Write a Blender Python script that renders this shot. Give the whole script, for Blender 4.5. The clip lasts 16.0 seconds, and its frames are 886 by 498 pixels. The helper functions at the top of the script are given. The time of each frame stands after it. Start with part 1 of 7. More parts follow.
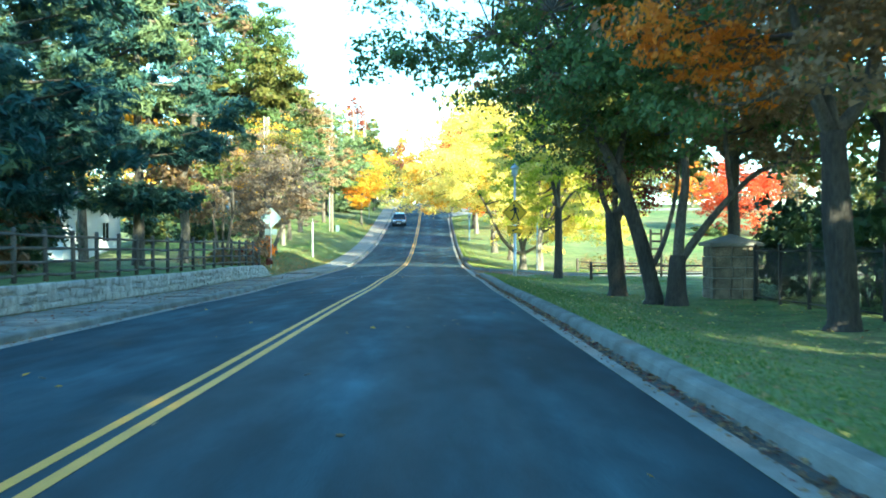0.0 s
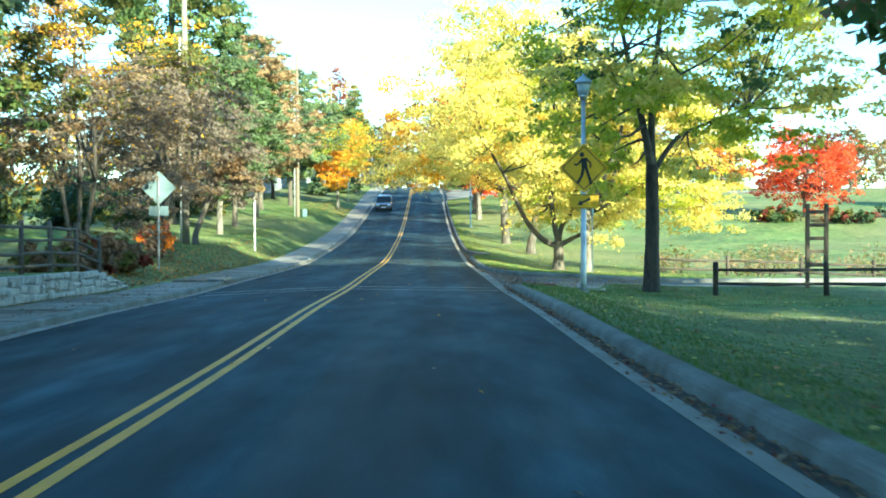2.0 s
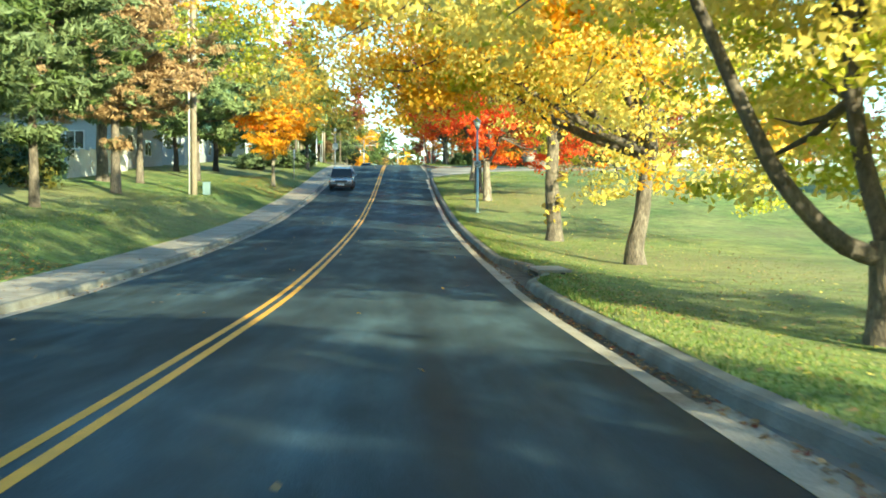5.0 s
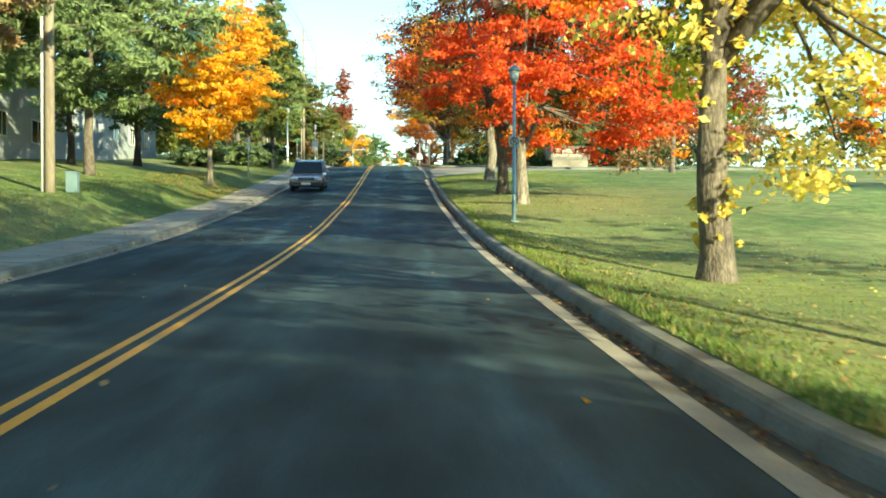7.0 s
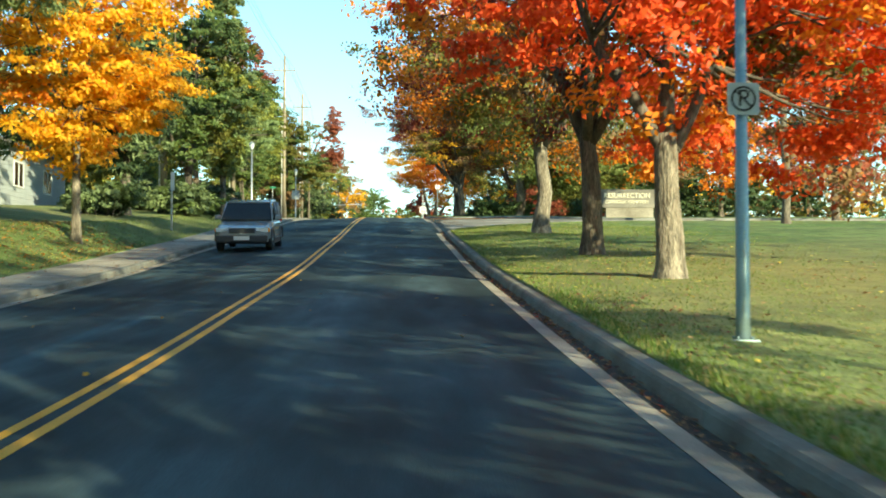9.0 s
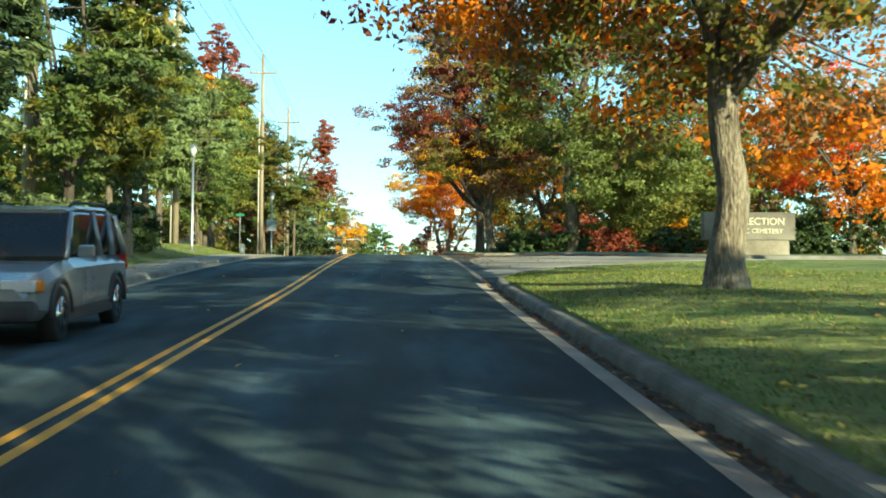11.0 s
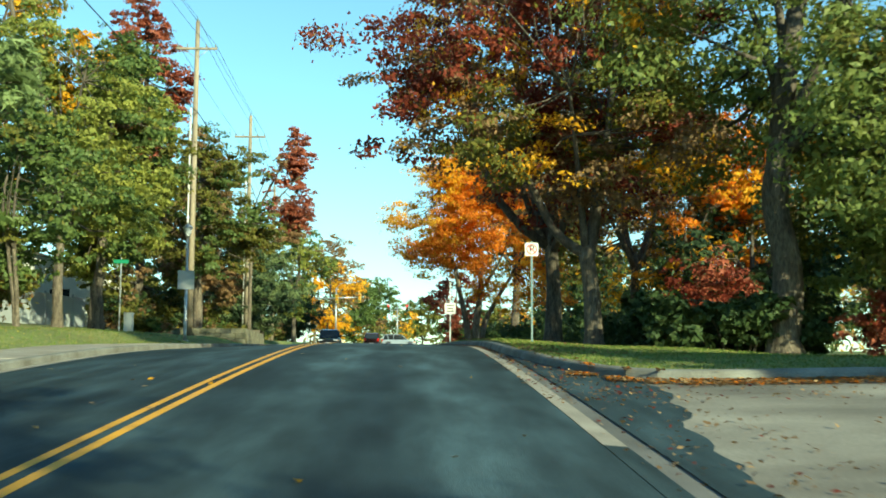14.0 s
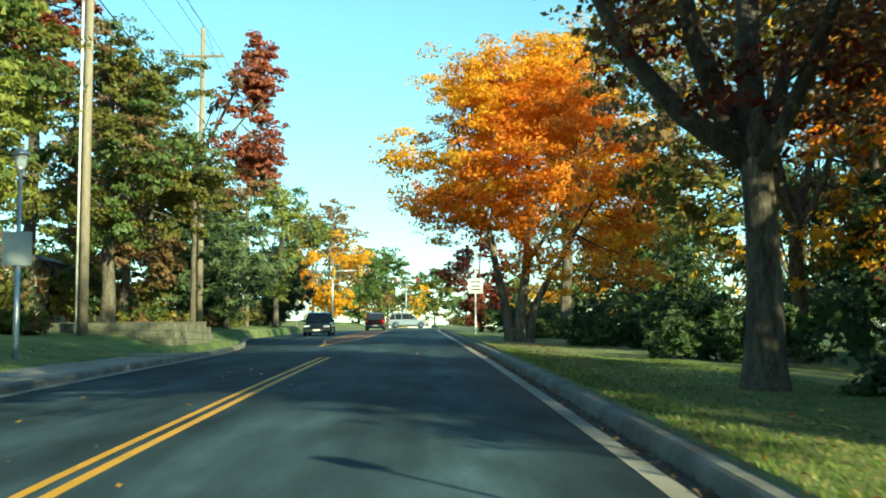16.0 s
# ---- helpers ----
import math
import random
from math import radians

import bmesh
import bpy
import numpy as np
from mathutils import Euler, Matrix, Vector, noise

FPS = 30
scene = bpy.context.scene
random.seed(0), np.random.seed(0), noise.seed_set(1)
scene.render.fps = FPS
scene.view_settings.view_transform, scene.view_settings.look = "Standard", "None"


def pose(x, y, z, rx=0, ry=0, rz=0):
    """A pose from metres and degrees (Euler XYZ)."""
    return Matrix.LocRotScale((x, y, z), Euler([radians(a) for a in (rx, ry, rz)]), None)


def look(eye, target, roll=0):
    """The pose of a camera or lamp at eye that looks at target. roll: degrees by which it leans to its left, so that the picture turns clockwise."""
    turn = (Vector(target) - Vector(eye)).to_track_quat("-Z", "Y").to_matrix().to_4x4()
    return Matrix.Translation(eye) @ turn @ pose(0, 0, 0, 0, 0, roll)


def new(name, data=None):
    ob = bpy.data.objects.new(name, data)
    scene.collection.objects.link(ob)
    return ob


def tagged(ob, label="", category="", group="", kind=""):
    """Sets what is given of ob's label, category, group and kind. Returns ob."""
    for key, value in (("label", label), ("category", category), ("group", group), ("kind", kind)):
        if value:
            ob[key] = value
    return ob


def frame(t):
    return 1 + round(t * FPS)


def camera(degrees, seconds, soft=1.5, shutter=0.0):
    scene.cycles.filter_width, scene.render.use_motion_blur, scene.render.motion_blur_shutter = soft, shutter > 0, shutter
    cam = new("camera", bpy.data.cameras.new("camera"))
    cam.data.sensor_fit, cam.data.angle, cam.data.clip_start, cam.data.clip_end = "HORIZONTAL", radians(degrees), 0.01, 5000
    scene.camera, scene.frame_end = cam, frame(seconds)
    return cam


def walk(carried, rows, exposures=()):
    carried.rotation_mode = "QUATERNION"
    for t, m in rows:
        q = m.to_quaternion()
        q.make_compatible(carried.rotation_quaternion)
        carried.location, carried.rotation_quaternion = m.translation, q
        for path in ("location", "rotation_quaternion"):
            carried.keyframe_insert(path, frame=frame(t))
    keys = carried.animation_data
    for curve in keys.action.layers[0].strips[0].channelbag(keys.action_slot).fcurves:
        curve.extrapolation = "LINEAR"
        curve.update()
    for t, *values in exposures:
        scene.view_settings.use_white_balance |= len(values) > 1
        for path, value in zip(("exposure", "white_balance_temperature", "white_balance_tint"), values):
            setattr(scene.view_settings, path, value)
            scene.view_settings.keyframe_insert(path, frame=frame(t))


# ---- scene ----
FOV = 42.0
cam = camera(FOV, 16.0, soft=1.75, shutter=0.22)
# seconds, x, y, z, pitch up, roll, yaw to the left (degrees)
PATH = [
    (0.0, 2.24, 0.00, 1.229, -0.674, -0.159, -0.408),
    (0.5, 2.28, 7.07, 1.156, -0.766, -0.193, -0.228),
    (1.0, 2.30, 14.06, 1.076, -0.825, -0.203, -0.398),
    (1.5, 2.24, 20.97, 0.998, -1.014, -0.181, -0.552),
    (2.0, 2.18, 27.86, 0.914, -1.194, -0.199, -0.822),
    (2.5, 2.11, 34.83, 0.805, -1.318, 0.021, -1.086),
    (3.0, 2.08, 41.84, 0.721, -1.414, 0.267, -1.374),
    (3.5, 2.11, 48.86, 0.645, -1.528, -0.048, -1.554),
    (4.0, 2.07, 55.98, 0.525, -1.567, 0.082, -1.775),
    (4.2, 2.02, 58.82, 0.509, -1.595, 0.198, -1.919),
    (6.3, 2.30, 86.27, 0.295, -1.263, -0.256, -2.028),
    (6.5, 2.30, 88.86, 0.313, -1.169, 0.096, -2.182),
    (7.0, 2.34, 95.29, 0.405, -0.956, 0.079, -2.266),
    (7.5, 2.42, 101.68, 0.576, 0.561, 0.288, -2.322),
    (8.0, 2.42, 108.11, 0.763, 1.171, 0.071, -2.365),
    (8.5, 2.41, 114.62, 0.977, 1.670, 0.021, -2.308),
    (9.0, 2.41, 121.20, 1.253, 2.002, -0.029, -2.269),
    (9.2, 2.39, 123.85, 1.381, 2.153, -0.047, -2.281),
    (11.3, 2.36, 149.48, 3.031, 4.179, 0.120, -2.083),
    (11.5, 2.36, 151.87, 3.222, 4.398, 0.024, -2.053),
    (12.0, 2.39, 157.85, 3.733, 4.912, 0.033, -2.036),
    (12.5, 2.48, 163.84, 4.281, 5.351, 0.184, -1.925),
    (13.0, 2.52, 169.90, 4.791, 5.813, 0.284, -1.825),
    (13.5, 2.53, 175.81, 5.358, 6.222, 0.180, -1.752),
    (14.0, 2.56, 181.76, 5.920, 6.559, 0.199, -1.670),
    (14.5, 2.55, 187.65, 6.438, 6.040, -0.044, -1.582),
    (15.0, 2.52, 193.38, 6.917, 5.390, -0.130, -1.492),
    (15.5, 2.54, 199.19, 7.378, 5.287, -0.344, -1.342),
    (16.0, 2.52, 205.07, 7.835, 5.075, -0.280, -1.179),
]
walk(cam, [(t, pose(x, y, z, 90 + pitch, 0, yaw) @ pose(0, 0, 0, 0, 0, roll)) for t, x, y, z, pitch, roll, yaw in PATH],
     exposures=[(0.0, 2.45, 5500, -20), (1.0, 2.2, 5500, -20), (2.5, 2.0, 5600, -20), (4.0, 1.9, 6200, -16), (6.5, 1.6, 7000, -18), (9.0, 1.25, 7000, -16), (11.5, 1.08, 7100, -20), (14.0, 0.9, 6750, -26), (16.0, 1.0, 6700, -28)])

# ---- world and sun ----
SUN_EL, SUN_DIR = 18.3, (0.55, -0.83)      # elevation; the way to the sun on the plan
world = bpy.data.worlds.new("world")
scene.world = world
world.use_nodes = True
wn = world.node_tree.nodes
sky = wn.new("ShaderNodeTexSky")
sky.sky_type, sky.sun_disc = "NISHITA", False
sky.sun_elevation, sky.sun_rotation = radians(SUN_EL), math.atan2(SUN_DIR[0], SUN_DIR[1])
sky.air_density, sky.dust_density, sky.ozone_density = 1.0, 0.05, 3.5
wn["Background"].inputs["Strength"].default_value = 0.142
world.node_tree.links.new(sky.outputs[0], wn["Background"].inputs["Color"])
sun = new("sun", bpy.data.lights.new("sun", "SUN"))
sun.data.energy, sun.data.angle, sun.data.color = 5.0, radians(0.6), (1.0, 0.85, 0.64)
_c = math.cos(radians(SUN_EL))
sun.matrix_world = look((SUN_DIR[0] * _c * 100, SUN_DIR[1] * _c * 100, math.sin(radians(SUN_EL)) * 100), (0, 0, 0))


# ---- materials ----
def material(name, base, rough=0.8, var=0.25, scale=3.0, fine=60.0, bump=0.2, metal=0.0, second=None, spec=0.5, bumpdist=0.01, stretch=(1, 1, 1)):
    """A surface with coarse and fine variation of its colour, and fine relief."""
    m = bpy.data.materials.new(name)
    m.use_nodes = True
    n, l = m.node_tree.nodes, m.node_tree.links
    b = n["Principled BSDF"]
    co = n.new("ShaderNodeNewGeometry")
    mp = n.new("ShaderNodeMapping")
    mp.inputs["Scale"].default_value = stretch
    l.new(co.outputs["Position"], mp.inputs["Vector"])
    n1, n2 = n.new("ShaderNodeTexNoise"), n.new("ShaderNodeTexNoise")
    for q, s, d in ((n1, scale, 5), (n2, fine, 3)):
        q.inputs["Scale"].default_value, q.inputs["Detail"].default_value = s, d
        l.new(mp.outputs[0], q.inputs["Vector"])
    ramp = n.new("ShaderNodeValToRGB")
    second = second or [c * (1 - var) for c in base]
    ramp.color_ramp.elements[0].position, ramp.color_ramp.elements[1].position = 0.32, 0.68
    ramp.color_ramp.elements[0].color, ramp.color_ramp.elements[1].color = (*second, 1), (*base, 1)
    l.new(n1.outputs["Fac"], ramp.inputs["Fac"])
    mix = n.new("ShaderNodeMix")
    mix.data_type, mix.blend_type = "RGBA", "MULTIPLY"
    mix.inputs["Factor"].default_value = 1.0
    r2 = n.new("ShaderNodeMapRange")
    r2.inputs["From Min"].default_value, r2.inputs["From Max"].default_value = 0.3, 0.7
    r2.inputs["To Min"].default_value, r2.inputs["To Max"].default_value = 1 - var * 0.8, 1 + var * 0.5
    l.new(n2.outputs["Fac"], r2.inputs["Value"])
    l.new(ramp.outputs["Color"], mix.inputs["A"])
    l.new(r2.outputs[0], mix.inputs["B"])
    l.new(mix.outputs["Result"], b.inputs["Base Color"])
    b.inputs["Roughness"].default_value, b.inputs["Metallic"].default_value = rough, metal
    b.inputs["Specular IOR Level"].default_value = spec
    if bump:
        bp = n.new("ShaderNodeBump")
        bp.inputs["Strength"].default_value, bp.inputs["Distance"].default_value = bump, bumpdist
        l.new(n2.outputs["Fac"], bp.inputs["Height"])
        l.new(bp.outputs[0], b.inputs["Normal"])
    return m


def leaf_material(name, a, b, glow=0.35):
    """Leaves between two colours, one at random for each leaf, that let light through."""
    m = bpy.data.materials.new(name)
    m.use_nodes = True
    n, l = m.node_tree.nodes, m.node_tree.links
    p, out = n["Principled BSDF"], n["Material Output"]
    g = n.new("ShaderNodeNewGeometry")
    ramp = n.new("ShaderNodeValToRGB")
    ramp.color_ramp.elements[0].color, ramp.color_ramp.elements[1].color = (*a, 1), (*b, 1)
    nz = n.new("ShaderNodeTexNoise")
    nz.inputs["Scale"].default_value = 0.9
    ad = n.new("ShaderNodeMath")
    ad.operation = "MULTIPLY_ADD"
    ad.inputs[1].default_value = 0.6
    l.new(g.outputs["Random Per Island"], ad.inputs[0])
    l.new(g.outputs["Position"], nz.inputs["Vector"])
    mm = n.new("ShaderNodeMath")
    mm.operation = "MULTIPLY"
    mm.inputs[1].default_value = 0.5
    l.new(nz.outputs["Fac"], mm.inputs[0])
    l.new(mm.outputs[0], ad.inputs[2])
    l.new(ad.outputs[0], ramp.inputs["Fac"])
    l.new(ramp.outputs["Color"], p.inputs["Base Color"])
    p.inputs["Roughness"].default_value = 0.55
    p.inputs["Specular IOR Level"].default_value = 0.3
    tr = n.new("ShaderNodeBsdfTranslucent")
    l.new(ramp.outputs["Color"], tr.inputs["Color"])
    mx = n.new("ShaderNodeMixShader")
    mx.inputs["Fac"].default_value = glow
    l.new(p.outputs[0], mx.inputs[1])
    l.new(tr.outputs[0], mx.inputs[2])
    l.new(mx.outputs[0], out.inputs["Surface"])
    return m


M = {}
M["asphalt"] = material("asphalt", (0.048, 0.076, 0.091), 0.75, 0.35, 0.30, 110, 0.4, second=(0.032, 0.052, 0.063), stretch=(1, 0.3, 1), spec=0.15)


def mottle(m, layers, streak=None):
    """Lay further patches or streaks over a material's colour; the streak also works on its gloss."""
    n, l = m.node_tree.nodes, m.node_tree.links
    b = n["Principled BSDF"]
    g = n.new("ShaderNodeNewGeometry")
    src = b.inputs["Base Color"].links[0].from_socket
    for sc, scale, lo, hi in layers:
        mp, nz, mr, mx = n.new("ShaderNodeMapping"), n.new("ShaderNodeTexNoise"), n.new("ShaderNodeMapRange"), n.new("ShaderNodeMix")
        mp.inputs["Scale"].default_value = sc
        nz.inputs["Scale"].default_value, nz.inputs["Detail"].default_value = scale, 4
        mr.inputs["From Min"].default_value, mr.inputs["From Max"].default_value = 0.36, 0.64
        mr.inputs["To Min"].default_value, mr.inputs["To Max"].default_value = lo, hi
        mx.data_type, mx.blend_type = "RGBA", "MULTIPLY"
        mx.inputs["Factor"].default_value = 1.0
        l.new(g.outputs["Position"], mp.inputs["Vector"])
        l.new(mp.outputs[0], nz.inputs["Vector"])
        l.new(nz.outputs["Fac"], mr.inputs["Value"])
        l.new(src, mx.inputs["A"])
        l.new(mr.outputs[0], mx.inputs["B"])
        src = mx.outputs["Result"]
        if scale == streak:
            rr = n.new("ShaderNodeMapRange")
            rr.inputs["From Min"].default_value, rr.inputs["From Max"].default_value = 0.36, 0.64
            rr.inputs["To Min"].default_value, rr.inputs["To Max"].default_value = 0.70, 0.88
            l.new(nz.outputs["Fac"], rr.inputs["Value"])
            l.new(rr.outputs[0], b.inputs["Roughness"])
    l.new(src, b.inputs["Base Color"])


mottle(M["asphalt"], (((1.0, 0.018, 0), 1.15, 0.70, 1.34), ((0.35, 0.10, 0), 1.0, 0.76, 1.26), ((2.5, 0.5, 0), 1.0, 0.84, 1.16), ((0.9, 0.2, 0), 1.0, 0.80, 1.24), ((1.7, 0.33, 0), 1.3, 0.74, 1.14)), 1.15)


def lane_wear(m):
    """A dark strip along the middle of each lane and paler wheel tracks beside it."""
    n, l = m.node_tree.nodes, m.node_tree.links
    b = n["Principled BSDF"]
    src = b.inputs["Base Color"].links[0].from_socket
    g, sx = n.new("ShaderNodeNewGeometry"), n.new("ShaderNodeSeparateXYZ")
    l.new(g.outputs["Position"], sx.inputs[0])
    last = sx.outputs["X"]
    for op, val in (("ABSOLUTE", None), ("SUBTRACT", 2.25), ("MULTIPLY", 3.5), ("COSINE", None)):
        q = n.new("ShaderNodeMath")
        q.operation = op
        l.new(last, q.inputs[0])
        if val is not None:
            q.inputs[1].default_value = val
        last = q.outputs[0]
    mr, mx = n.new("ShaderNodeMapRange"), n.new("ShaderNodeMix")
    mr.inputs["From Min"].default_value, mr.inputs["From Max"].default_value = -1.0, 1.0
    mr.inputs["To Min"].default_value, mr.inputs["To Max"].default_value = 1.12, 0.84
    mx.data_type, mx.blend_type = "RGBA", "MULTIPLY"
    mx.inputs["Factor"].default_value = 1.0
    l.new(last, mr.inputs["Value"])
    l.new(src, mx.inputs["A"])
    l.new(mr.outputs[0], mx.inputs["B"])
    l.new(mx.outputs["Result"], b.inputs["Base Color"])


lane_wear(M["asphalt"])
M["asphalt_worn"] = material("asphalt_worn", (0.19, 0.185, 0.175), 0.85, 0.3, 0.5, 60, 0.35, second=(0.10, 0.098, 0.092))
M["concrete_stained"] = material("stained_concrete", (0.36, 0.335, 0.285), 0.88, 0.35, 0.42, 40, 0.35, second=(0.11, 0.10, 0.085), stretch=(0.7, 1.2, 1))
# dirt on gutters and sign base; dirt and tree shade on the first slabs
M["concrete_dirt_shade"] = material("dirty_shaded_concrete", (0.33, 0.30, 0.25), 0.9, 0.4, 0.8, 30, 0.4, second=(0.15, 0.13, 0.10))
M["concrete"] = material("concrete", (0.38, 0.35, 0.30), 0.85, 0.3, 0.9, 45, 0.25, second=(0.24, 0.215, 0.18))
M["kerb"] = material("kerb_concrete", (0.245, 0.25, 0.225), 0.88, 0.35, 1.3, 50, 0.35, second=(0.13, 0.12, 0.10))
M["gutter_dirt"] = material("dirty_gutter", (0.11, 0.105, 0.09), 0.92, 0.5, 1.6, 45, 0.5, second=(0.05, 0.045, 0.038), bumpdist=0.02)
M["grass"] = material("grass", (0.195, 0.235, 0.066), 0.9, 0.4, 0.35, 25, 0.8, second=(0.08, 0.15, 0.03), bumpdist=0.05)
mottle(M["grass"], (((1, 1, 0.2), 1.6, 0.72, 1.28), ((1, 1, 0.2), 0.10, 0.80, 1.22), ((1, 1, 0.2), 7.0, 0.75, 1.2)))
def dry_patches(m, colour, scale, lo, hi, most):
    """Blend large patches of another colour into a material."""
    n, l = m.node_tree.nodes, m.node_tree.links
    b = n["Principled BSDF"]
    src = b.inputs["Base Color"].links[0].from_socket
    g, nz, mr, mx = n.new("ShaderNodeNewGeometry"), n.new("ShaderNodeTexNoise"), n.new("ShaderNodeMapRange"), n.new("ShaderNodeMix")
    nz.inputs["Scale"].default_value, nz.inputs["Detail"].default_value = scale, 5
    mr.inputs["From Min"].default_value, mr.inputs["From Max"].default_value = lo, hi
    mr.inputs["To Max"].default_value = most
    mx.data_type = "RGBA"
    mx.inputs["B"].default_value = (*colour, 1)
    l.new(g.outputs["Position"], nz.inputs["Vector"])
    l.new(nz.outputs["Fac"], mr.inputs["Value"])
    l.new(mr.outputs[0], mx.inputs["Factor"])
    l.new(src, mx.inputs["A"])
    l.new(mx.outputs["Result"], b.inputs["Base Color"])


dry_patches(M["grass"], (0.30, 0.25, 0.11), 0.055, 0.42, 0.62, 0.45)
M["verge"] = material("dry_verge", (0.22, 0.19, 0.14), 0.95, 0.4, 1.2, 30, 0.6, second=(0.12, 0.10, 0.06), bumpdist=0.03)
M["yellow_paint"] = material("yellow_paint", (0.82, 0.40, 0.02), 0.6, 0.2, 2.0, 70, 0.2)
M["white_paint"] = material("white_paint", (0.62, 0.62, 0.60), 0.6, 0.2, 2.0, 70, 0.2)
M["bark"] = material("bark", (0.205, 0.172, 0.13), 0.95, 0.7, 6.0, 26, 1.0, second=(0.09, 0.072, 0.055), bumpdist=0.05, stretch=(1, 1, 0.25))
M["bark_pale"] = material("bark_pale", (0.33, 0.285, 0.22), 0.95, 0.7, 6.0, 26, 1.0, second=(0.12, 0.10, 0.075), bumpdist=0.07, stretch=(1, 1, 0.25))
M["bark_dark"] = material("bark_dark", (0.085, 0.070, 0.056), 0.95, 0.5, 3.0, 22, 1.0, second=(0.04, 0.033, 0.027), bumpdist=0.05, stretch=(1, 1, 0.25))
M["bark_limb"] = material("branch_bark", (0.15, 0.125, 0.10), 0.95, 0.5, 5.0, 26, 0.8, second=(0.07, 0.057, 0.045), bumpdist=0.03, stretch=(1, 1, 0.4))
M["wood"] = material("weathered_wood", (0.17, 0.14, 0.11), 0.9, 0.4, 3.0, 40, 0.5, second=(0.09, 0.075, 0.06), stretch=(1, 1, 0.4))
M["dark_wood"] = material("dark_weathered_wood", (0.11, 0.085, 0.062), 0.9, 0.4, 3.0, 40, 0.5, second=(0.05, 0.04, 0.03), stretch=(1, 1, 0.4))
M["pole_wood"] = material("pole_wood", (0.36, 0.30, 0.22), 0.9, 0.35, 2.0, 30, 0.5, second=(0.20, 0.165, 0.125), stretch=(1, 1, 0.1))
M["stone"] = material("stone", (0.56, 0.53, 0.47), 0.9, 0.4, 2.5, 25, 0.8, second=(0.32, 0.30, 0.26), bumpdist=0.04)
M["stone_tan"] = material("tan_stone", (0.34, 0.27, 0.19), 0.9, 0.5, 2.5, 25, 0.8, second=(0.13, 0.10, 0.07), bumpdist=0.04)
M["stone_mossy"] = material("mossy_stone", (0.27, 0.25, 0.18), 0.92, 0.45, 2.2, 25, 0.8, second=(0.12, 0.12, 0.075), bumpdist=0.04)
M["mortar"] = material("mortar", (0.42, 0.40, 0.36), 0.95, 0.3, 4, 50, 0.5)
M["galv"] = material("galvanised_steel", (0.55, 0.57, 0.58), 0.42, 0.2, 3.0, 40, 0.05, metal=0.85)
# plain grey; on the no parking sign it stands for white in shade
M["sign_grey"] = material("grey_sign_shade", (0.42, 0.45, 0.45), 0.5, 0.08, 4.0, 50, 0.0)
M["pole_teal"] = material("dull_galvanised", (0.30, 0.40, 0.42), 0.4, 0.15, 3.0, 40, 0.03, metal=0.45)
M["teal_paint"] = material("grey_green_paint", (0.16, 0.24, 0.25), 0.5, 0.15, 2.0, 40, 0.05)
# darker and bluer than bare metal: tree shade on the diamond sign's back
M["sign_back"] = material("aluminium", (0.20, 0.27, 0.28), 0.6, 0.12, 4.0, 50, 0.05, metal=0.3)
M["sign_white"] = material("sign_white", (0.70, 0.70, 0.68), 0.45, 0.05, 4.0, 50, 0.0)
M["sign_yellow"] = material("sign_yellow", (0.80, 0.45, 0.01), 0.45, 0.08, 4.0, 50, 0.0)
M["black"] = material("black_paint", (0.018, 0.018, 0.018), 0.5, 0.2, 4, 40, 0.0)
M["red_paint"] = material("red_paint", (0.50, 0.03, 0.03), 0.5, 0.1, 4, 40, 0.0)
M["white_wall"] = material("white_siding", (0.74, 0.73, 0.70), 0.7, 0.1, 1.0, 20, 0.1)
M["grey_wall"] = material("grey_siding", (0.40, 0.43, 0.45), 0.75, 0.12, 1.0, 20, 0.1)
M["shingle"] = material("shingle", (0.15, 0.135, 0.125), 0.95, 0.35, 2.0, 14, 0.6)
M["glass"] = material("dark_glass", (0.02, 0.025, 0.03), 0.06, 0.1, 2, 10, 0.0)
M["rubber"] = material("rubber", (0.02, 0.02, 0.02), 0.85, 0.2, 4, 60, 0.1)
M["hedge"] = leaf_material("hedge_leaf", (0.03, 0.058, 0.024), (0.09, 0.13, 0.045), 0.25)
M["green"] = leaf_material("green_leaf", (0.055, 0.10, 0.03), (0.18, 0.235, 0.07))
M["oak_green"] = leaf_material("oak_leaf", (0.11, 0.16, 0.045), (0.32, 0.36, 0.11), 0.45)
M["olive"] = leaf_material("olive_leaf", (0.07, 0.09, 0.02), (0.24, 0.21, 0.045))
M["lime"] = leaf_material("lime_leaf", (0.3, 0.36, 0.035), (0.75, 0.7, 0.08), 0.5)
M["yellow"] = leaf_material("yellow_leaf", (0.70, 0.52, 0.09), (0.92, 0.79, 0.25), 0.5)
M["gold"] = leaf_material("gold_leaf", (0.7, 0.32, 0.02), (0.95, 0.58, 0.06), 0.5)
M["orange"] = leaf_material("orange_leaf", (0.6, 0.15, 0.015), (0.95, 0.36, 0.04), 0.45)
M["red"] = leaf_material("red_leaf", (0.58, 0.04, 0.015), (0.95, 0.18, 0.05), 0.45)
M["maroon"] = leaf_material("maroon_leaf", (0.10, 0.02, 0.014), (0.26, 0.05, 0.025), 0.3)
M["russet"] = leaf_material("russet_leaf", (0.20, 0.05, 0.03), (0.46, 0.14, 0.08), 0.35)
M["dun"] = leaf_material("dun_leaf", (0.12, 0.09, 0.068), (0.30, 0.225, 0.15), 0.3)
M["brown"] = leaf_material("brown_leaf", (0.14, 0.085, 0.045), (0.34, 0.21, 0.10), 0.35)
M["tan"] = leaf_material("tan_needle", (0.26, 0.16, 0.075), (0.50, 0.34, 0.17), 0.25)
